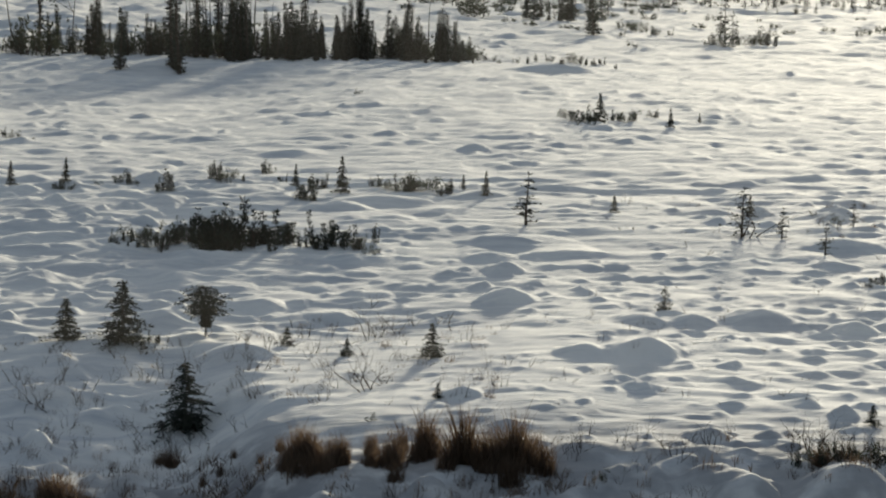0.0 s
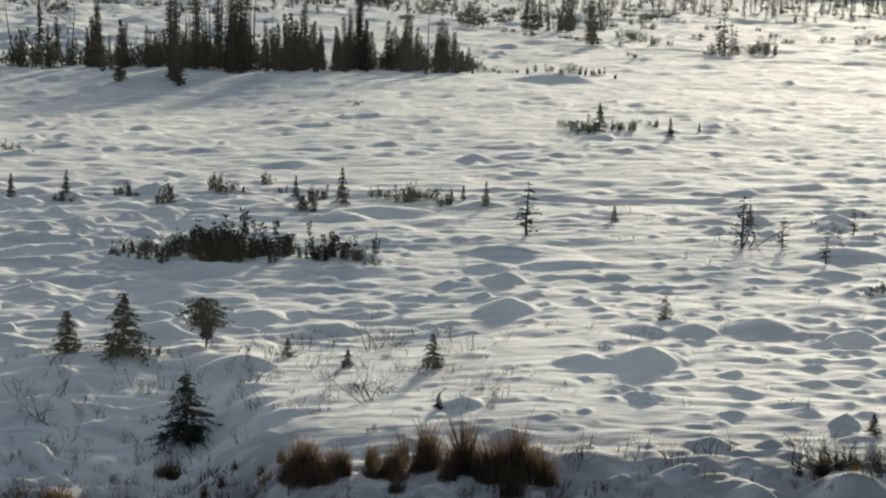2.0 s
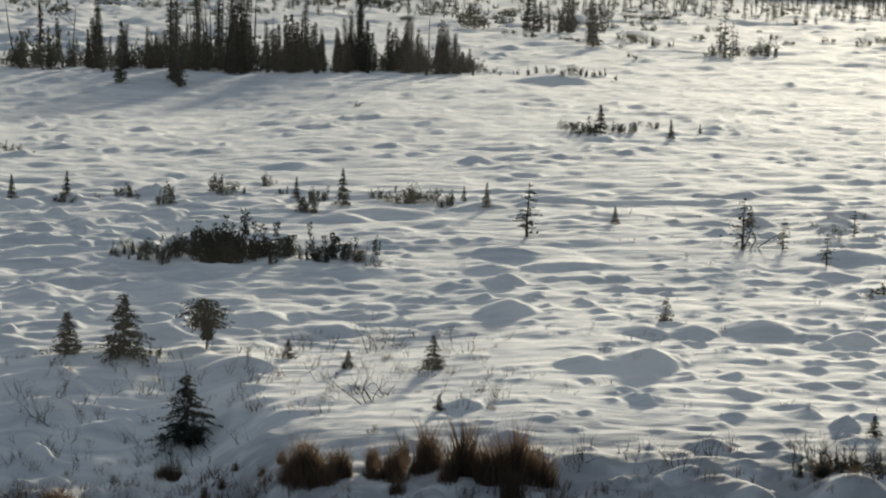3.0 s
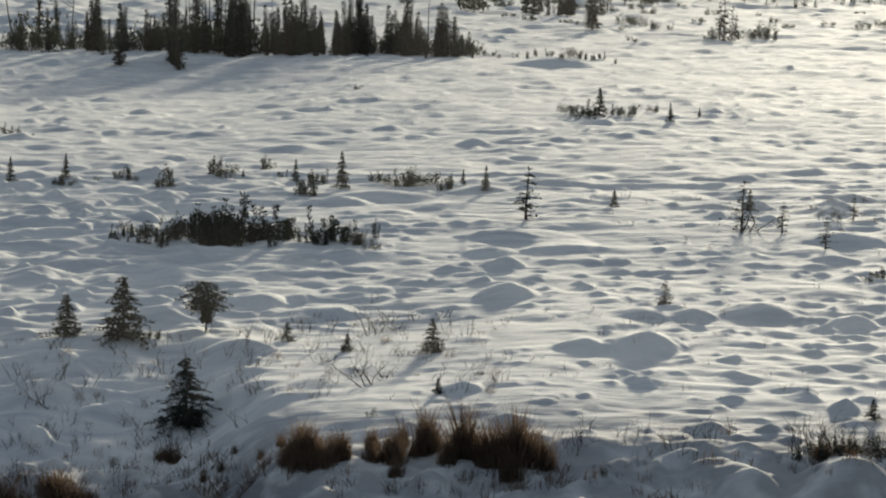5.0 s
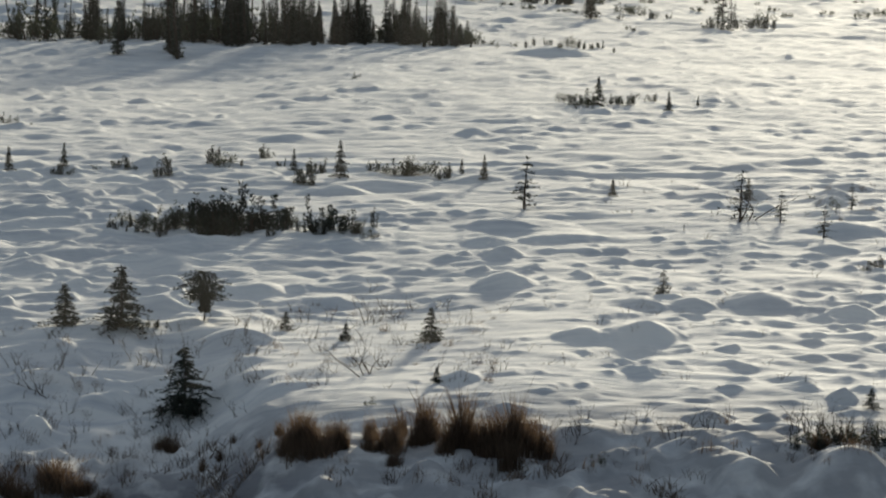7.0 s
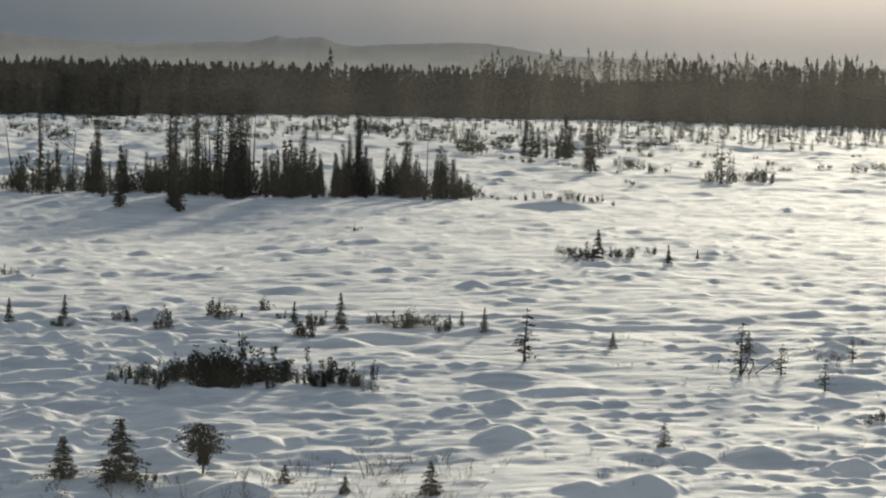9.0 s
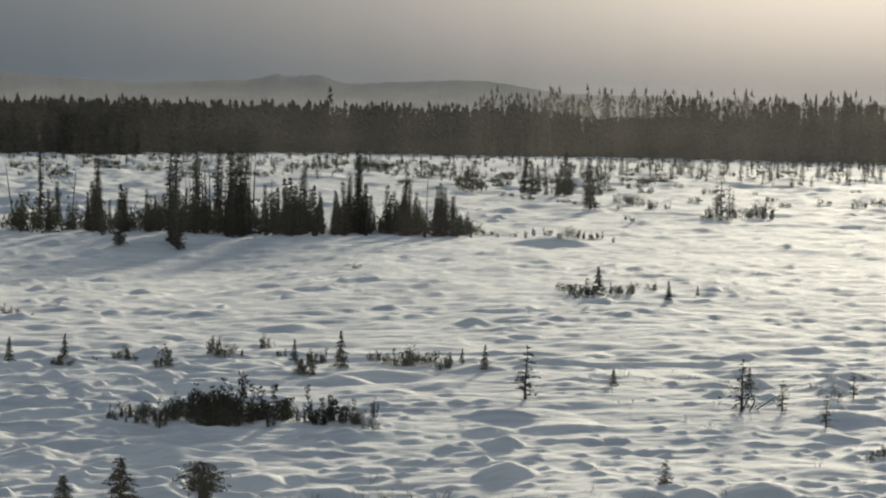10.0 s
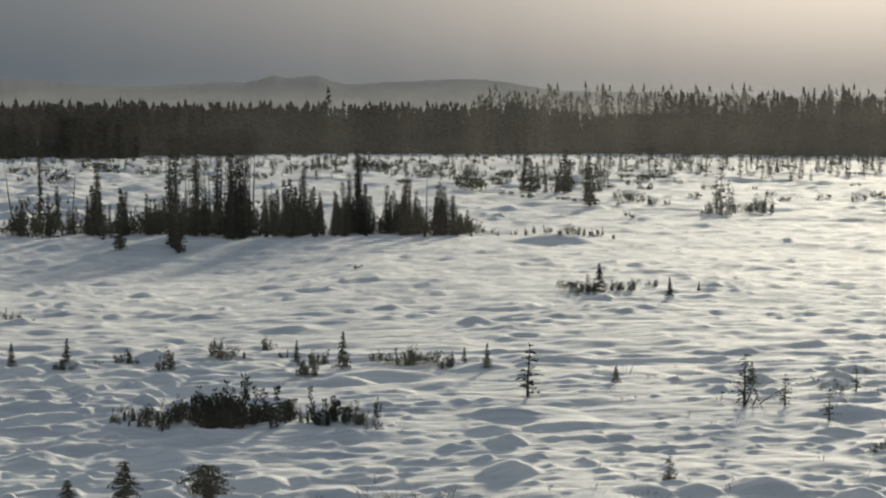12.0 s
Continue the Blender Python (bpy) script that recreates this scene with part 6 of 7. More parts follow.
for x, y, tall in ((29.19, 235.23, 1.47), (-11.42, 297.23, 1.01), (-24.29, 249.88, 1.14), (37.46, 228.53, 1.05), (44.73, 217.12, 0.50), (17.73, 326.92, 1.48), (49.75, 227.42, 1.84), (-24.47, 271.48, 0.62), (33.01, 307.44, 1.40), (-22.96, 212.65, 0.48), (7.70, 204.75, 0.70), (15.22, 204.68, 0.93), (41.71, 293.50, 1.84), (0.12, 213.04, 0.96), (19.96, 195.54, 0.44), (46.18, 284.72, 1.79), (-31.73, 258.12, 0.59), (36.95, 277.04, 0.95), (34.30, 265.59, 1.67), (0.67, 198.70, 0.90), (48.31, 223.13, 0.77), (2.53, 208.03, 1.65), (-33.75, 303.94, 0.69), (16.14, 297.55, 1.35),):
    plant(FAR[int(x * 7.3 + y * 3.1) % 3], x, y, tall, (x * 77 + y * 31) % 360, group="scattered far spruces", wide=min(3.0, 1.3 * (4 / tall) ** 0.6))
for x, y, tall in ((-17.53, 217.55, 0.49), (49.96, 267.48, 0.62), (-42.87, 292.90, 2.34), (-8.38, 221.24, 0.75), (-3.30, 220.42, 0.50), (-13.38, 249.23, 1.13), (34.43, 346.20, 0.79), (-31.15, 267.55, 1.22), (20.74, 196.19, 0.67), (-11.85, 322.67, 2.01), (34.70, 198.64, 0.91), (39.72, 237.41, 1.50), (-17.64, 226.98, 1.03), (10.39, 204.22, 0.93), (-40.01, 358.59, 1.22), (-28.06, 207.24, 0.71), (19.56, 195.42, 0.89), (38.33, 239.18, 1.10), (51.19, 256.24, 1.18), (56.15, 282.65, 0.65), (-2.05, 213.18, 0.72), (-25.02, 191.57, 0.66), (-10.17, 353.10, 1.20), (54.71, 260.55, 1.20),):
    plant(FAR[int(x * 7.3 + y * 3.1) % 3], x, y, tall, (x * 77 + y * 31) % 360, group="scattered far spruces", wide=min(3.0, 1.3 * (4 / tall) ** 0.6))
for x, y, tall in ((65.40, 348.66, 1.60), (-39.09, 246.11, 1.55), (-13.68, 215.18, 0.49), (9.18, 221.06, 0.75), (-17.82, 226.85, 0.51), (-16.52, 217.22, 0.74), (55.51, 305.09, 1.93), (12.93, 275.65, 0.62), (-7.75, 268.82, 0.91), (2.31, 355.89, 0.81), (-7.74, 258.36, 1.17), (-19.65, 231.80, 1.45), (23.15, 224.42, 1.02), (57.14, 332.68, 2.67), (-3.43, 220.38, 0.50), (-23.40, 242.14, 0.83), (51.12, 265.29, 0.61), (17.71, 304.20, 1.90), (-45.20, 380.07, 1.73), (-25.26, 207.82, 0.47), (-0.14, 252.18, 0.86), (-50.90, 261.05, 0.60), (-34.88, 326.67, 0.74), (31.66, 198.58, 0.91),):
    plant(FAR[int(x * 7.3 + y * 3.1) % 3], x, y, tall, (x * 77 + y * 31) % 360, group="scattered far spruces", wide=min(3.0, 1.3 * (4 / tall) ** 0.6))
for x, y, tall in ((35.41, 277.27, 0.95), (30.00, 291.73, 1.33), (31.14, 239.53, 1.09), (-54.12, 257.43, 0.89), (-13.07, 206.45, 1.64), (-31.38, 233.77, 1.87), (-43.80, 276.83, 0.95), (18.17, 198.98, 0.45), (-36.70, 281.71, 2.25), (25.50, 222.77, 1.78), (-10.34, 219.12, 0.50), (-21.54, 202.15, 1.26), (16.32, 304.06, 1.03), (46.61, 250.30, 0.58), (-28.48, 239.94, 1.50), (-6.31, 305.76, 1.38), (-26.25, 310.75, 1.06), (1.29, 207.96, 0.71), (15.85, 251.49, 1.14), (57.63, 327.91, 2.07), (47.61, 270.42, 0.62), (-4.51, 234.52, 0.53), (-38.39, 272.28, 1.71), (9.44, 221.22, 0.75),):
    plant(FAR[int(x * 7.3 + y * 3.1) % 3], x, y, tall, (x * 77 + y * 31) % 360, group="scattered far spruces", wide=min(3.0, 1.3 * (4 / tall) ** 0.6))
for x, y, tall in ((19.54, 256.13, 0.87), (11.99, 205.91, 0.70), (6.18, 287.61, 0.65), (12.41, 222.82, 0.76), (36.45, 198.06, 0.68), (21.36, 239.20, 2.58), (24.12, 248.14, 1.83), (22.97, 216.12, 2.70), (29.94, 255.92, 2.04), (30.31, 255.37, 2.47), (28.51, 216.49, 3.03), (37.43, 264.38, 1.96), (31.02, 208.66, 2.51), (39.71, 237.73, 2.45), (43.58, 252.41, 2.61), (40.82, 227.11, 2.61), (44.19, 218.99, 2.65), (45.89, 217.65, 2.64), (38.50, 245.03, 2.38), (48.26, 252.63, 2.69), (22.22, 267.40, 2.35), (27.82, 269.02, 2.06),):
    plant(FAR[int(x * 7.3 + y * 3.1) % 3], x, y, tall, (x * 77 + y * 31) % 360, group="scattered far spruces", wide=min(3.0, 1.3 * (4 / tall) ** 0.6))
for x, y, tall in ((-56.85, 320.91, 0.65), (-24.98, 271.21, 0.77), (48.48, 284.50, 0.41), (56.75, 303.43, 0.44), (4.76, 392.19, 0.78), (-35.04, 285.07, 0.73), (-6.98, 283.83, 0.72), (47.66, 250.98, 0.43), (59.21, 356.45, 0.51), (44.44, 411.82, 1.17), (-30.10, 387.48, 0.99), (20.55, 273.38, 0.54), (-20.13, 344.14, 0.88), (-5.45, 216.49, 0.43), (3.77, 417.18, 1.30), (62.44, 355.89, 0.82), (-18.12, 344.76, 0.98), (20.32, 452.44, 1.41), (36.63, 300.78, 0.86), (-52.06, 393.80, 1.01), (-5.67, 401.29, 0.91), (-50.33, 325.09, 0.84), (32.85, 385.08, 0.66), (-79.54, 368.06, 0.75),):
    plant(FARBUSH[int(x * 7.3 + y * 3.1) % 2], x, y, tall, (x * 77 + y * 31) % 360, group="far low thickets", wide=0.8)
for x, y, tall in ((12.90, 260.85, 0.66), (42.71, 216.49, 0.37), (-54.22, 323.06, 0.65), (-58.06, 297.79, 0.77), (7.66, 163.16, 0.37), (-17.74, 261.55, 0.59), (-26.38, 208.33, 0.30), (-25.99, 373.96, 0.85), (38.45, 324.76, 0.37), (8.13, 326.99, 0.46), (61.35, 287.97, 0.75), (9.29, 206.74, 0.47), (1.75, 220.89, 0.37), (-44.44, 383.75, 0.87), (-6.19, 429.94, 1.09), (-59.35, 411.16, 0.47), (11.55, 358.48, 0.71), (-42.72, 336.03, 0.77), (53.93, 382.61, 0.55), (-31.88, 267.38, 0.69), (-60.23, 317.22, 0.82), (43.88, 216.49, 0.44), (-12.18, 235.53, 0.67), (4.84, 417.84, 1.18),):
    plant(FARBUSH[int(x * 7.3 + y * 3.1) % 2], x, y, tall, (x * 77 + y * 31) % 360, group="far low thickets", wide=0.8)
for x, y, tall in ((-34.40, 360.25, 1.02), (55.73, 282.98, 0.82), (25.84, 272.11, 0.62), (-42.15, 199.06, 0.52), (-45.91, 238.55, 0.55), (0.68, 301.22, 0.43), (32.56, 324.64, 0.92), (5.18, 310.61, 0.97), (14.58, 186.23, 0.58), (-20.04, 387.72, 1.21), (-3.94, 185.70, 0.53), (-24.12, 221.04, 0.38), (4.39, 254.77, 0.29), (-9.90, 321.60, 0.45), (-52.40, 323.12, 0.37), (7.88, 228.55, 0.39), (30.84, 336.97, 0.57), (-67.02, 377.18, 0.65), (-63.03, 345.90, 0.80), (-66.32, 319.81, 0.83), (31.30, 357.38, 0.91), (48.30, 366.88, 1.05), (-68.89, 400.47, 1.03), (52.44, 265.50, 0.46),):
    plant(FARBUSH[int(x * 7.3 + y * 3.1) % 2], x, y, tall, (x * 77 + y * 31) % 360, group="far low thickets", wide=0.8)
for x, y, tall in ((26.62, 170.53, 0.34), (-24.66, 319.78, 0.63), (24.03, 260.87, 0.59), (-11.03, 256.87, 0.44), (-62.60, 289.60, 0.84), (-25.78, 373.96, 0.53), (-29.33, 378.87, 0.86), (-30.91, 309.06, 0.79), (0.41, 366.60, 0.83), (-6.74, 305.82, 0.86), (-7.07, 268.95, 0.61), (6.20, 252.28, 0.64), (9.44, 388.65, 1.21), (-71.99, 373.64, 0.65), (33.66, 218.13, 0.50), (7.85, 361.02, 0.71), (-40.42, 223.46, 0.32), (-59.19, 333.62, 0.67), (55.71, 387.48, 1.00), (40.53, 360.51, 0.62), (-6.57, 283.72, 0.48), (50.69, 361.73, 0.83), (-37.48, 247.90, 0.35), (60.60, 278.17, 0.56),):
    plant(FARBUSH[int(x * 7.3 + y * 3.1) % 2], x, y, tall, (x * 77 + y * 31) % 360, group="far low thickets", wide=0.8)
for x, y, tall in ((-15.80, 288.27, 0.41), (25.59, 300.87, 0.34), (7.34, 346.32, 0.78), (41.80, 343.28, 0.78), (-12.96, 235.24, 0.27), (-40.03, 374.83, 0.53), (-50.96, 342.26, 0.59), (-2.47, 213.14, 0.48), (-9.07, 417.12, 0.83), (-21.44, 344.90, 0.39), (33.59, 355.98, 1.01), (57.57, 295.74, 0.77), (-32.19, 238.33, 0.41), (-59.79, 351.56, 1.11), (27.51, 350.23, 0.79), (71.45, 359.25, 0.41), (49.98, 428.42, 0.98), (-38.52, 248.28, 0.43), (-49.30, 342.86, 0.98), (0.00, 292.75, 0.83), (-54.10, 253.23, 0.51), (-25.06, 310.07, 0.53), (-19.65, 309.16, 0.96), (28.90, 271.97, 0.54),):
    plant(FARBUSH[int(x * 7.3 + y * 3.1) % 2], x, y, tall, (x * 77 + y * 31) % 360, group="far low thickets", wide=0.8)
for x, y, tall in ((1.80, 397.58, 0.67), (18.96, 291.72, 0.83), (-28.52, 417.26, 1.18), (-8.56, 210.23, 0.30), (-67.08, 383.00, 0.77), (54.92, 382.69, 0.55), (-36.55, 379.48, 0.43), (-35.83, 342.75, 0.88), (62.36, 341.70, 0.88), (6.04, 218.10, 0.62), (48.77, 279.76, 0.48), (-44.07, 310.74, 0.44), (29.20, 228.56, 0.59), (-67.56, 344.57, 0.50), (36.82, 254.94, 0.73), (-42.95, 292.90, 0.67), (4.01, 221.61, 0.50), (23.58, 248.29, 0.28), (-2.68, 305.47, 0.60), (45.04, 327.34, 0.56), (18.96, 303.63, 0.77), (13.36, 317.30, 0.90), (57.70, 295.98, 0.77), (6.68, 387.47, 0.99),):
    plant(FARBUSH[int(x * 7.3 + y * 3.1) % 2], x, y, tall, (x * 77 + y * 31) % 360, group="far low thickets", wide=0.8)
for x, y, tall in ((78.58, 375.89, 1.19), (66.67, 315.89, 1.00), (26.27, 417.02, 1.06), (-18.78, 386.45, 0.66), (31.70, 236.60, 0.34), (30.17, 304.20, 0.86),):
    plant(FARBUSH[int(x * 7.3 + y * 3.1) % 2], x, y, tall, (x * 77 + y * 31) % 360, group="far low thickets", wide=0.8)
for x, y, tall in ((12.99, 312.66, 1.33), (9.47, 288.96, 0.82), (4.39, 337.70, 1.15), (15.23, 302.83, 1.11), (16.27, 355.52, 1.01), (-4.89, 320.70, 1.72), (50.61, 321.59, 1.29), (4.21, 346.95, 2.16), (0.85, 301.57, 1.96), (49.11, 405.21, 2.19), (-26.92, 300.57, 1.19), (-16.93, 259.39, 1.54), (54.58, 382.61, 2.30), (19.07, 248.96, 1.41), (0.85, 375.43, 1.59), (34.93, 279.67, 1.20), (-5.27, 305.96, 0.95), (47.23, 384.33, 1.97), (67.06, 316.47, 1.92), (12.33, 360.83, 2.25), (31.63, 293.08, 1.17), (0.46, 270.66, 1.15), (-11.94, 322.58, 1.10), (47.05, 384.68, 0.99),):
    plant(FAR[int(x * 7.3 + y * 3.1) % 3], x, y, tall, (x * 77 + y * 31) % 360, group="scattered far spruces", wide=min(3.0, 1.3 * (4 / tall) ** 0.6))
for x, y, tall in ((10.69, 288.79, 1.72), (37.24, 323.84, 2.21), (53.19, 304.61, 1.40), (3.21, 316.07, 1.16), (-10.65, 254.60, 1.30), (-25.06, 271.21, 1.08), (-16.90, 388.43, 1.87), (-30.20, 341.47, 1.55), (-15.96, 269.02, 1.30), (29.28, 375.59, 2.45), (4.41, 278.44, 1.26), (-28.40, 388.21, 2.31), (-4.86, 252.91, 1.07), (-23.81, 242.09, 0.76), (31.46, 255.30, 0.95), (51.53, 304.97, 1.05), (9.59, 249.47, 0.99), (38.98, 278.66, 0.72), (66.35, 316.07, 1.74), (-7.49, 238.65, 0.54), (-16.54, 387.67, 0.99), (-6.89, 236.74, 0.60), (4.69, 307.71, 0.87), (-17.96, 262.68, 0.82),):
    plant(FAR[int(x * 7.3 + y * 3.1) % 3], x, y, tall, (x * 77 + y * 31) % 360, group="scattered far spruces", wide=min(3.0, 1.3 * (4 / tall) ** 0.6))
for x, y, tall in ((-22.78, 273.33, 1.24), (77.05, 377.75, 1.42), (24.38, 285.75, 1.22), (-21.72, 344.83, 1.56), (55.50, 356.52, 1.73), (-17.32, 279.88, 1.74), (25.24, 261.18, 1.34), (69.81, 365.01, 2.21), (-21.68, 254.01, 1.08), (-23.56, 274.24, 1.17), (-12.87, 240.95, 0.96), (16.41, 251.44, 1.14), (44.97, 269.74, 1.24), (9.00, 246.73, 0.77), (1.33, 276.60, 1.72), (0.73, 366.67, 2.49), (-23.02, 267.14, 1.29), (-23.15, 235.34, 1.54), (23.12, 286.09, 1.95), (22.92, 379.17, 1.50), (-8.10, 258.36, 0.80), (-11.66, 296.98, 0.76), (2.52, 270.63, 1.22), (47.31, 286.20, 1.89),):
    plant(FAR[int(x * 7.3 + y * 3.1) % 3], x, y, tall, (x * 77 + y * 31) % 360, group="scattered far spruces", wide=min(3.0, 1.3 * (4 / tall) ** 0.6))
for x, y, tall in ((-9.57, 254.64, 0.79), (23.45, 301.76, 1.54), (5.94, 287.85, 1.47), (39.76, 360.88, 2.26), (-9.19, 227.36, 1.16), (4.12, 235.33, 0.60), (-19.26, 246.00, 0.84), (35.68, 254.56, 1.67), (-1.36, 402.54, 2.05), (-4.64, 252.86, 1.43), (48.12, 337.97, 0.77), (42.73, 267.66, 1.46), (49.95, 324.38, 1.30), (16.93, 247.61, 1.54), (41.82, 237.91, 1.16), (-14.87, 307.82, 1.39), (-5.59, 256.83, 0.80), (-11.32, 256.71, 0.87),):
    plant(FAR[int(x * 7.3 + y * 3.1) % 3], x, y, tall, (x * 77 + y * 31) % 360, group="scattered far spruces", wide=min(3.0, 1.3 * (4 / tall) ** 0.6))
for x, y, tall in ((-45.16, 256.09, 1.32), (-42.22, 246.54, 1.13), (-40.86, 245.90, 0.99), (-45.78, 256.32, 0.74), (-10.42, 256.14, 1.52), (-9.35, 256.42, 1.45), (-8.32, 258.31, 1.32), (-7.23, 258.36, 1.17), (-14.86, 285.76, 1.13), (-1.72, 254.01, 1.08), (-0.63, 247.47, 1.12), (2.14, 180.34, 1.53), (1.93, 220.81, 1.37), (2.38, 165.20, 1.64), (7.09, 216.39, 0.98), (-2.05, 213.71, 1.33), (-16.23, 256.38, 1.09), (-18.75, 251.36, 1.00),):
    plant(FARBUSH[int(x * 7.3 + y * 3.1) % 2], x, y, tall, (x * 77 + y * 31) % 360, group="far low thickets")
for x, y, tall in ((3.98, 96.17, 0.43), (3.44, 96.43, 0.33), (2.59, 95.09, 0.27), (4.46, 97.85, 0.44), (10.87, 117.85, 0.40), (14.13, 136.45, 0.66), (14.36, 136.86, 0.78), (10.88, 114.42, 0.33), (15.29, 136.47, 0.47), (11.50, 130.65, 0.52), (2.37, 97.70, 0.33), (1.97, 97.97, 0.34), (-3.16, 73.44, 0.29), (-24.29, 129.32, 0.37),):
    plant(BUSH[int(x * 7.3 + y * 3.1) % 4], x, y, tall, (x * 77 + y * 31) % 360, wide=0.8)




growth("far_spruces", "stunted spruces stepping out from the forest onto the snow", "trees", FAR, NEEDLES, 91,
       ((1.0, 12.6, 300, 420, 2.0, 4.6, 70), (2.0, 12.6, 215, 300, 1.0, 2.6, 34), (-12.5, 1.0, 310, 420, 1.2, 3.0, 40)), polar=True)
growth("far_thickets", "low dark thickets dotted over the far snow", "shrubs", FARBUSH, LEAVES, 92,
       ((0.5, 6.5, 135, 250, 0.3, 0.9, 60), (-12.5, 1.0, 190, 330, 0.4, 1.0, 60), (6.5, 12.6, 140, 300, 0.25, 0.7, 30)), polar=True)


def verge_litter(count):
    """Dead leaves, stalks and stubble matted into the snow of the verge."""
    rng = random.Random(77)
    verts, faces = [], []
    made = 0
    spots = [(rng.uniform(-13.5, 13.5), rng.uniform(17.6, 21.6)) for _ in range(count * 3)]
    xs = np.array([d * math.sin(radians(h)) for h, d in spots])
    ys = np.array([d * math.cos(radians(h)) for h, d in spots])
    thick = gradient_noise(xs / 0.9, ys / 0.9, 51) + 0.5 * gradient_noise(xs / 0.35, ys / 0.35, 52)
    zs = height(xs, ys)
    for x, y, z, t in zip(xs, ys, zs, thick):
        if t < (0.14 if x < -1.5 else 0.30) or made > count or (x > -1.5 and y > 19.7):
            continue
        made += 1
        h, lx, ly, w = rng.uniform(0.02, 0.13), rng.gauss(0, 0.08), rng.gauss(0, 0.08), rng.uniform(0.003, 0.006)
        k = len(verts)
        verts += [(x - w, y, z - 0.02), (x + w, y, z - 0.02), (x + lx * 0.5 + w, y + ly * 0.5, z + h * 0.6), (x + lx * 0.5 - w, y + ly * 0.5, z + h * 0.6), (x + lx, y + ly, z + h)]
        faces += [(k, k + 1, k + 2, k + 3), (k + 3, k + 2, k + 4)]
    ob = mesh_object("grass_stubble", verts, faces, STRAW_GREY)
    return tagged(ob, "matted grey-brown dead stalks in the snow of the verge", "grass", kind="stuff")


verge_litter(9000)


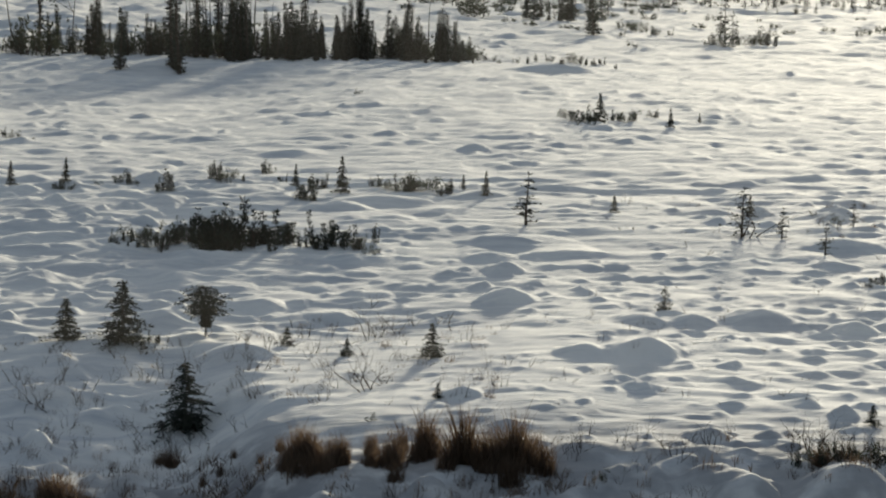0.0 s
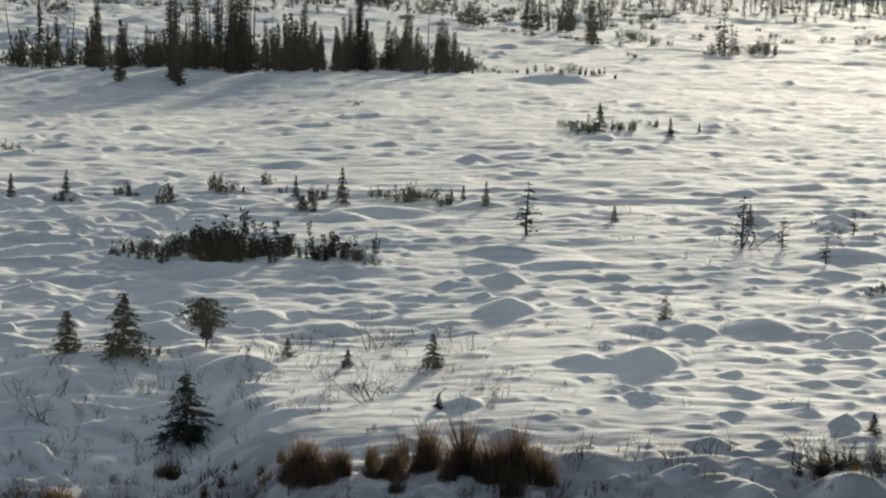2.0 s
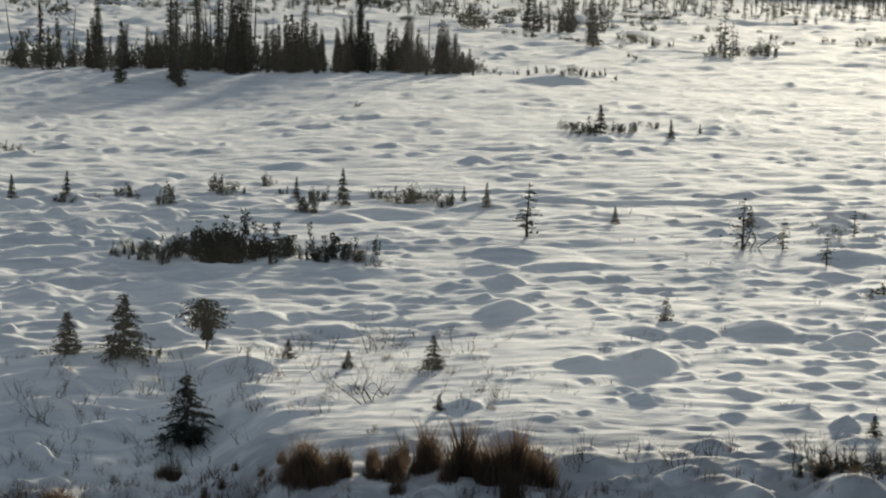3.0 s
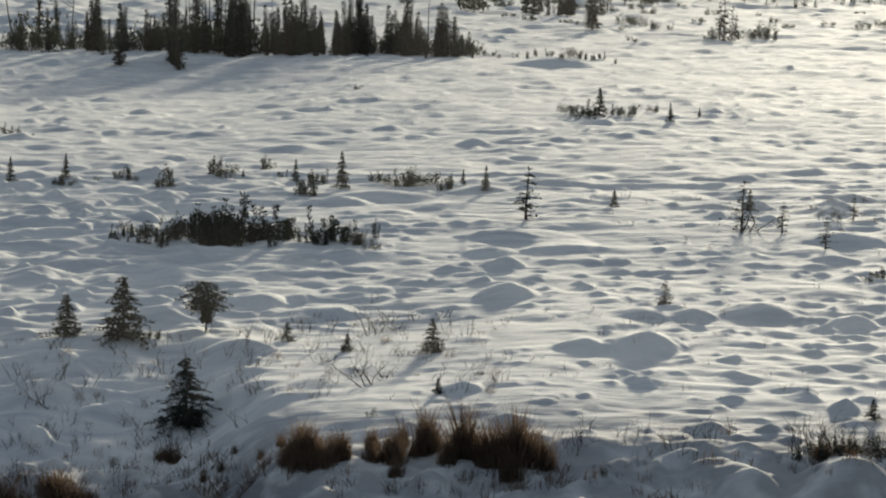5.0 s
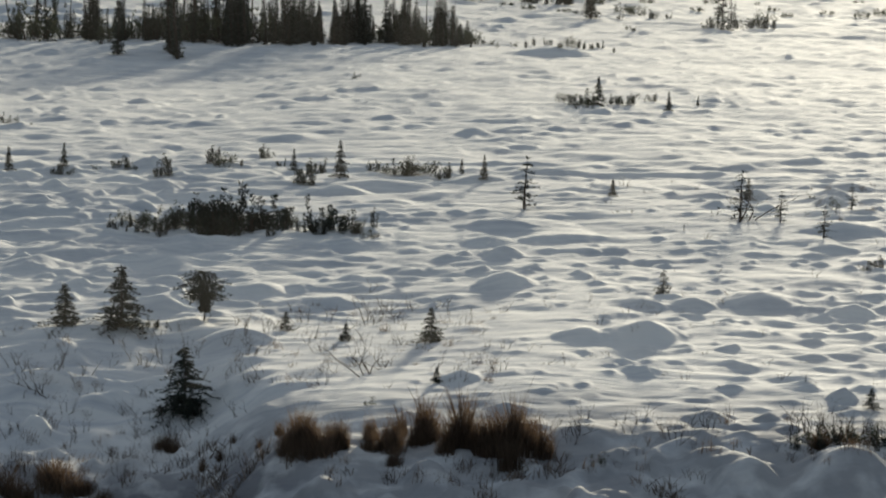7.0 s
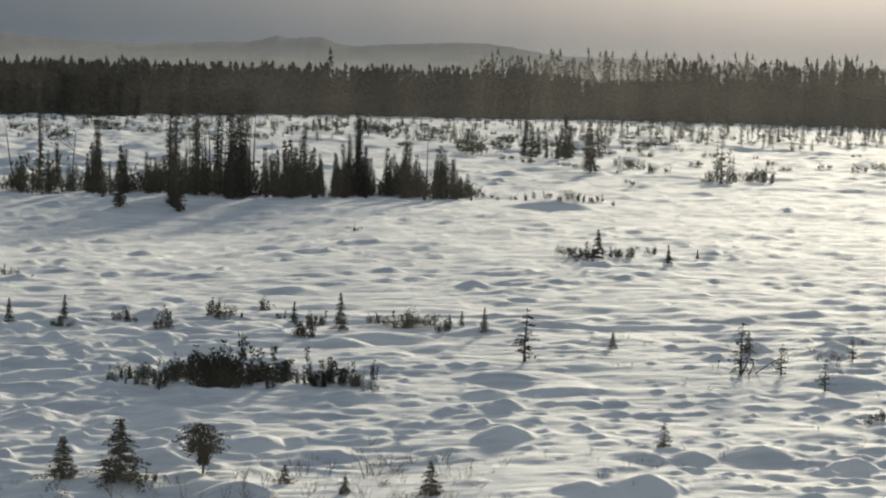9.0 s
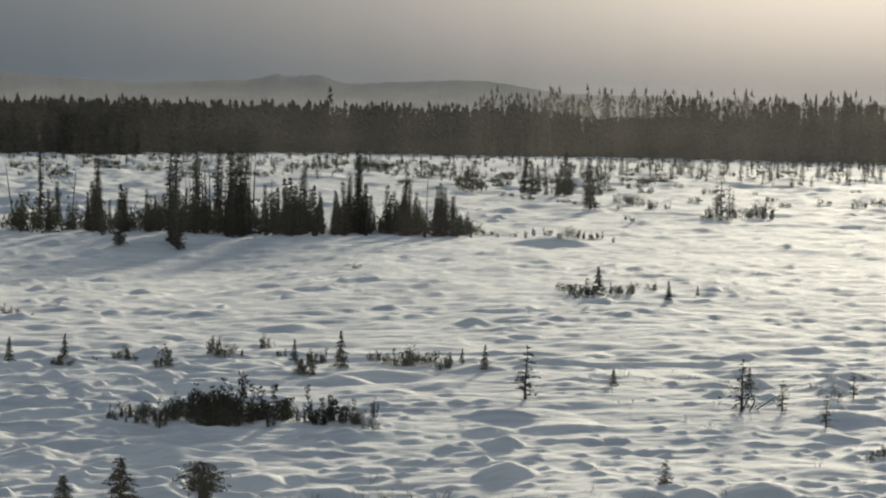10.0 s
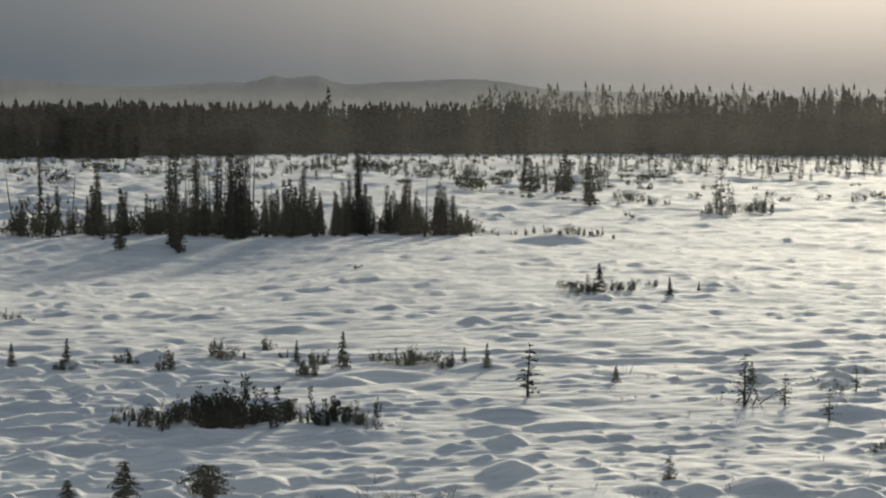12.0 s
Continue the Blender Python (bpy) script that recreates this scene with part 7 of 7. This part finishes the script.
# ---- blowing snow ----
def drift_veil(name, west, east, thinnest, densest):
    """Airborne snow: thin scattering sheets, denser towards the sun's side of the bog and near the ground."""
    m, n, l, b = material(name, (0.9, 0.9, 0.9), 1.0, 0.0)
    co = n.new("ShaderNodeTexCoord")
    box, place = n.new("ShaderNodeSeparateXYZ"), n.new("ShaderNodeSeparateXYZ")
    l.new(co.outputs["Generated"], box.inputs["Vector"])
    l.new(co.outputs["Object"], place.inputs["Vector"])
    side = n.new("ShaderNodeMapRange")
    side.interpolation_type = "SMOOTHSTEP"
    side.inputs["From Min"].default_value, side.inputs["From Max"].default_value = west, east
    side.inputs["To Min"].default_value, side.inputs["To Max"].default_value = thinnest, densest
    l.new(place.outputs["X"], side.inputs["Value"])
    thin = n.new("ShaderNodeMapRange")
    thin.interpolation_type = "SMOOTHSTEP"
    thin.inputs["From Min"].default_value, thin.inputs["From Max"].default_value = 0.3, 0.98
    thin.inputs["To Min"].default_value, thin.inputs["To Max"].default_value = 1.0, 0.0
    l.new(box.outputs["Z"], thin.inputs["Value"])
    stretch = n.new("ShaderNodeMapping")
    stretch.inputs["Scale"].default_value = (0.035, 0.035, 0.16)
    l.new(co.outputs["Object"], stretch.inputs["Vector"])
    gust = n.new("ShaderNodeTexNoise")
    gust.inputs["Scale"].default_value, gust.inputs["Detail"].default_value = 1.0, 3.0
    l.new(stretch.outputs["Vector"], gust.inputs["Vector"])
    swing = n.new("ShaderNodeMapRange")
    swing.inputs["From Min"].default_value, swing.inputs["From Max"].default_value = 0.3, 0.7
    swing.inputs["To Min"].default_value, swing.inputs["To Max"].default_value = 0.65, 1.35
    l.new(gust.outputs["Fac"], swing.inputs["Value"])
    first, second = n.new("ShaderNodeMath"), n.new("ShaderNodeMath")
    first.operation = second.operation = "MULTIPLY"
    l.new(side.outputs["Result"], first.inputs[0])
    l.new(thin.outputs["Result"], first.inputs[1])
    l.new(first.outputs["Value"], second.inputs[0])
    l.new(swing.outputs["Result"], second.inputs[1])
    clear, glow, mix = n.new("ShaderNodeBsdfTransparent"), n.new("ShaderNodeBsdfTranslucent"), n.new("ShaderNodeMixShader")
    glow.inputs["Color"].default_value = (0.9, 0.89, 0.87, 1)
    l.new(second.outputs["Value"], mix.inputs["Fac"])
    l.new(clear.outputs["BSDF"], mix.inputs[1])
    l.new(glow.outputs["BSDF"], mix.inputs[2])
    l.new(mix.outputs["Shader"], n["Material Output"].inputs["Surface"])
    return m


def blowing_snow(distances, tall, mat, label):
    """Curtains of snow blown along the ground, one behind another."""
    verts, faces = [], []
    heads = np.linspace(-24, 24, 121)
    for d in distances:
        reach = d + min(6, 0.06 * d) * gradient_noise(heads * 0.5, heads * 0 + d, 61)
        top = tall * (1 + 0.25 * gradient_noise(heads * 0.7, heads * 0 + d, 62))
        first = len(verts)
        for h, r, t in zip(np.radians(heads), reach, top):
            verts += [(r * math.sin(h), r * math.cos(h), -0.3), (r * math.sin(h), r * math.cos(h) + 0.004 * r, t * 0.5), (r * math.sin(h), r * math.cos(h), t)]
        for q in range(len(heads) - 1):
            for k in (0, 1):
                a = first + 3 * q + k
                faces.append((a, a + 3, a + 4, a + 1))
    return tagged(mesh_object("blowing_snow", verts, faces, mat, True), label, "blowing snow", kind="stuff")


LOW_VEIL = drift_veil("snow_drifting_low", -9, 10, 0.007, 0.022)
VEIL = drift_veil("airborne_snow", -40, 85, 0.009, 0.014)
VALLEY_VEIL = drift_veil("valley_snow_haze", -400, 400, 0.035, 0.07)
blowing_snow((1500,), 46, VALLEY_VEIL, "pale snow haze lying before the foot of the hills")
blowing_snow((23.5, 38), 2.2, LOW_VEIL, "faint wisps of snow drifting low over the open bog")
blowing_snow((66,), 11, LOW_VEIL, "faint snow blown past the dense stand of spruces")
blowing_snow((352, 392), 17, VEIL, "thin white snow blown through the air before the forest")
blowing_snow((545, 590), 30, VEIL, "thicker snow haze blown between the far rows of trees")
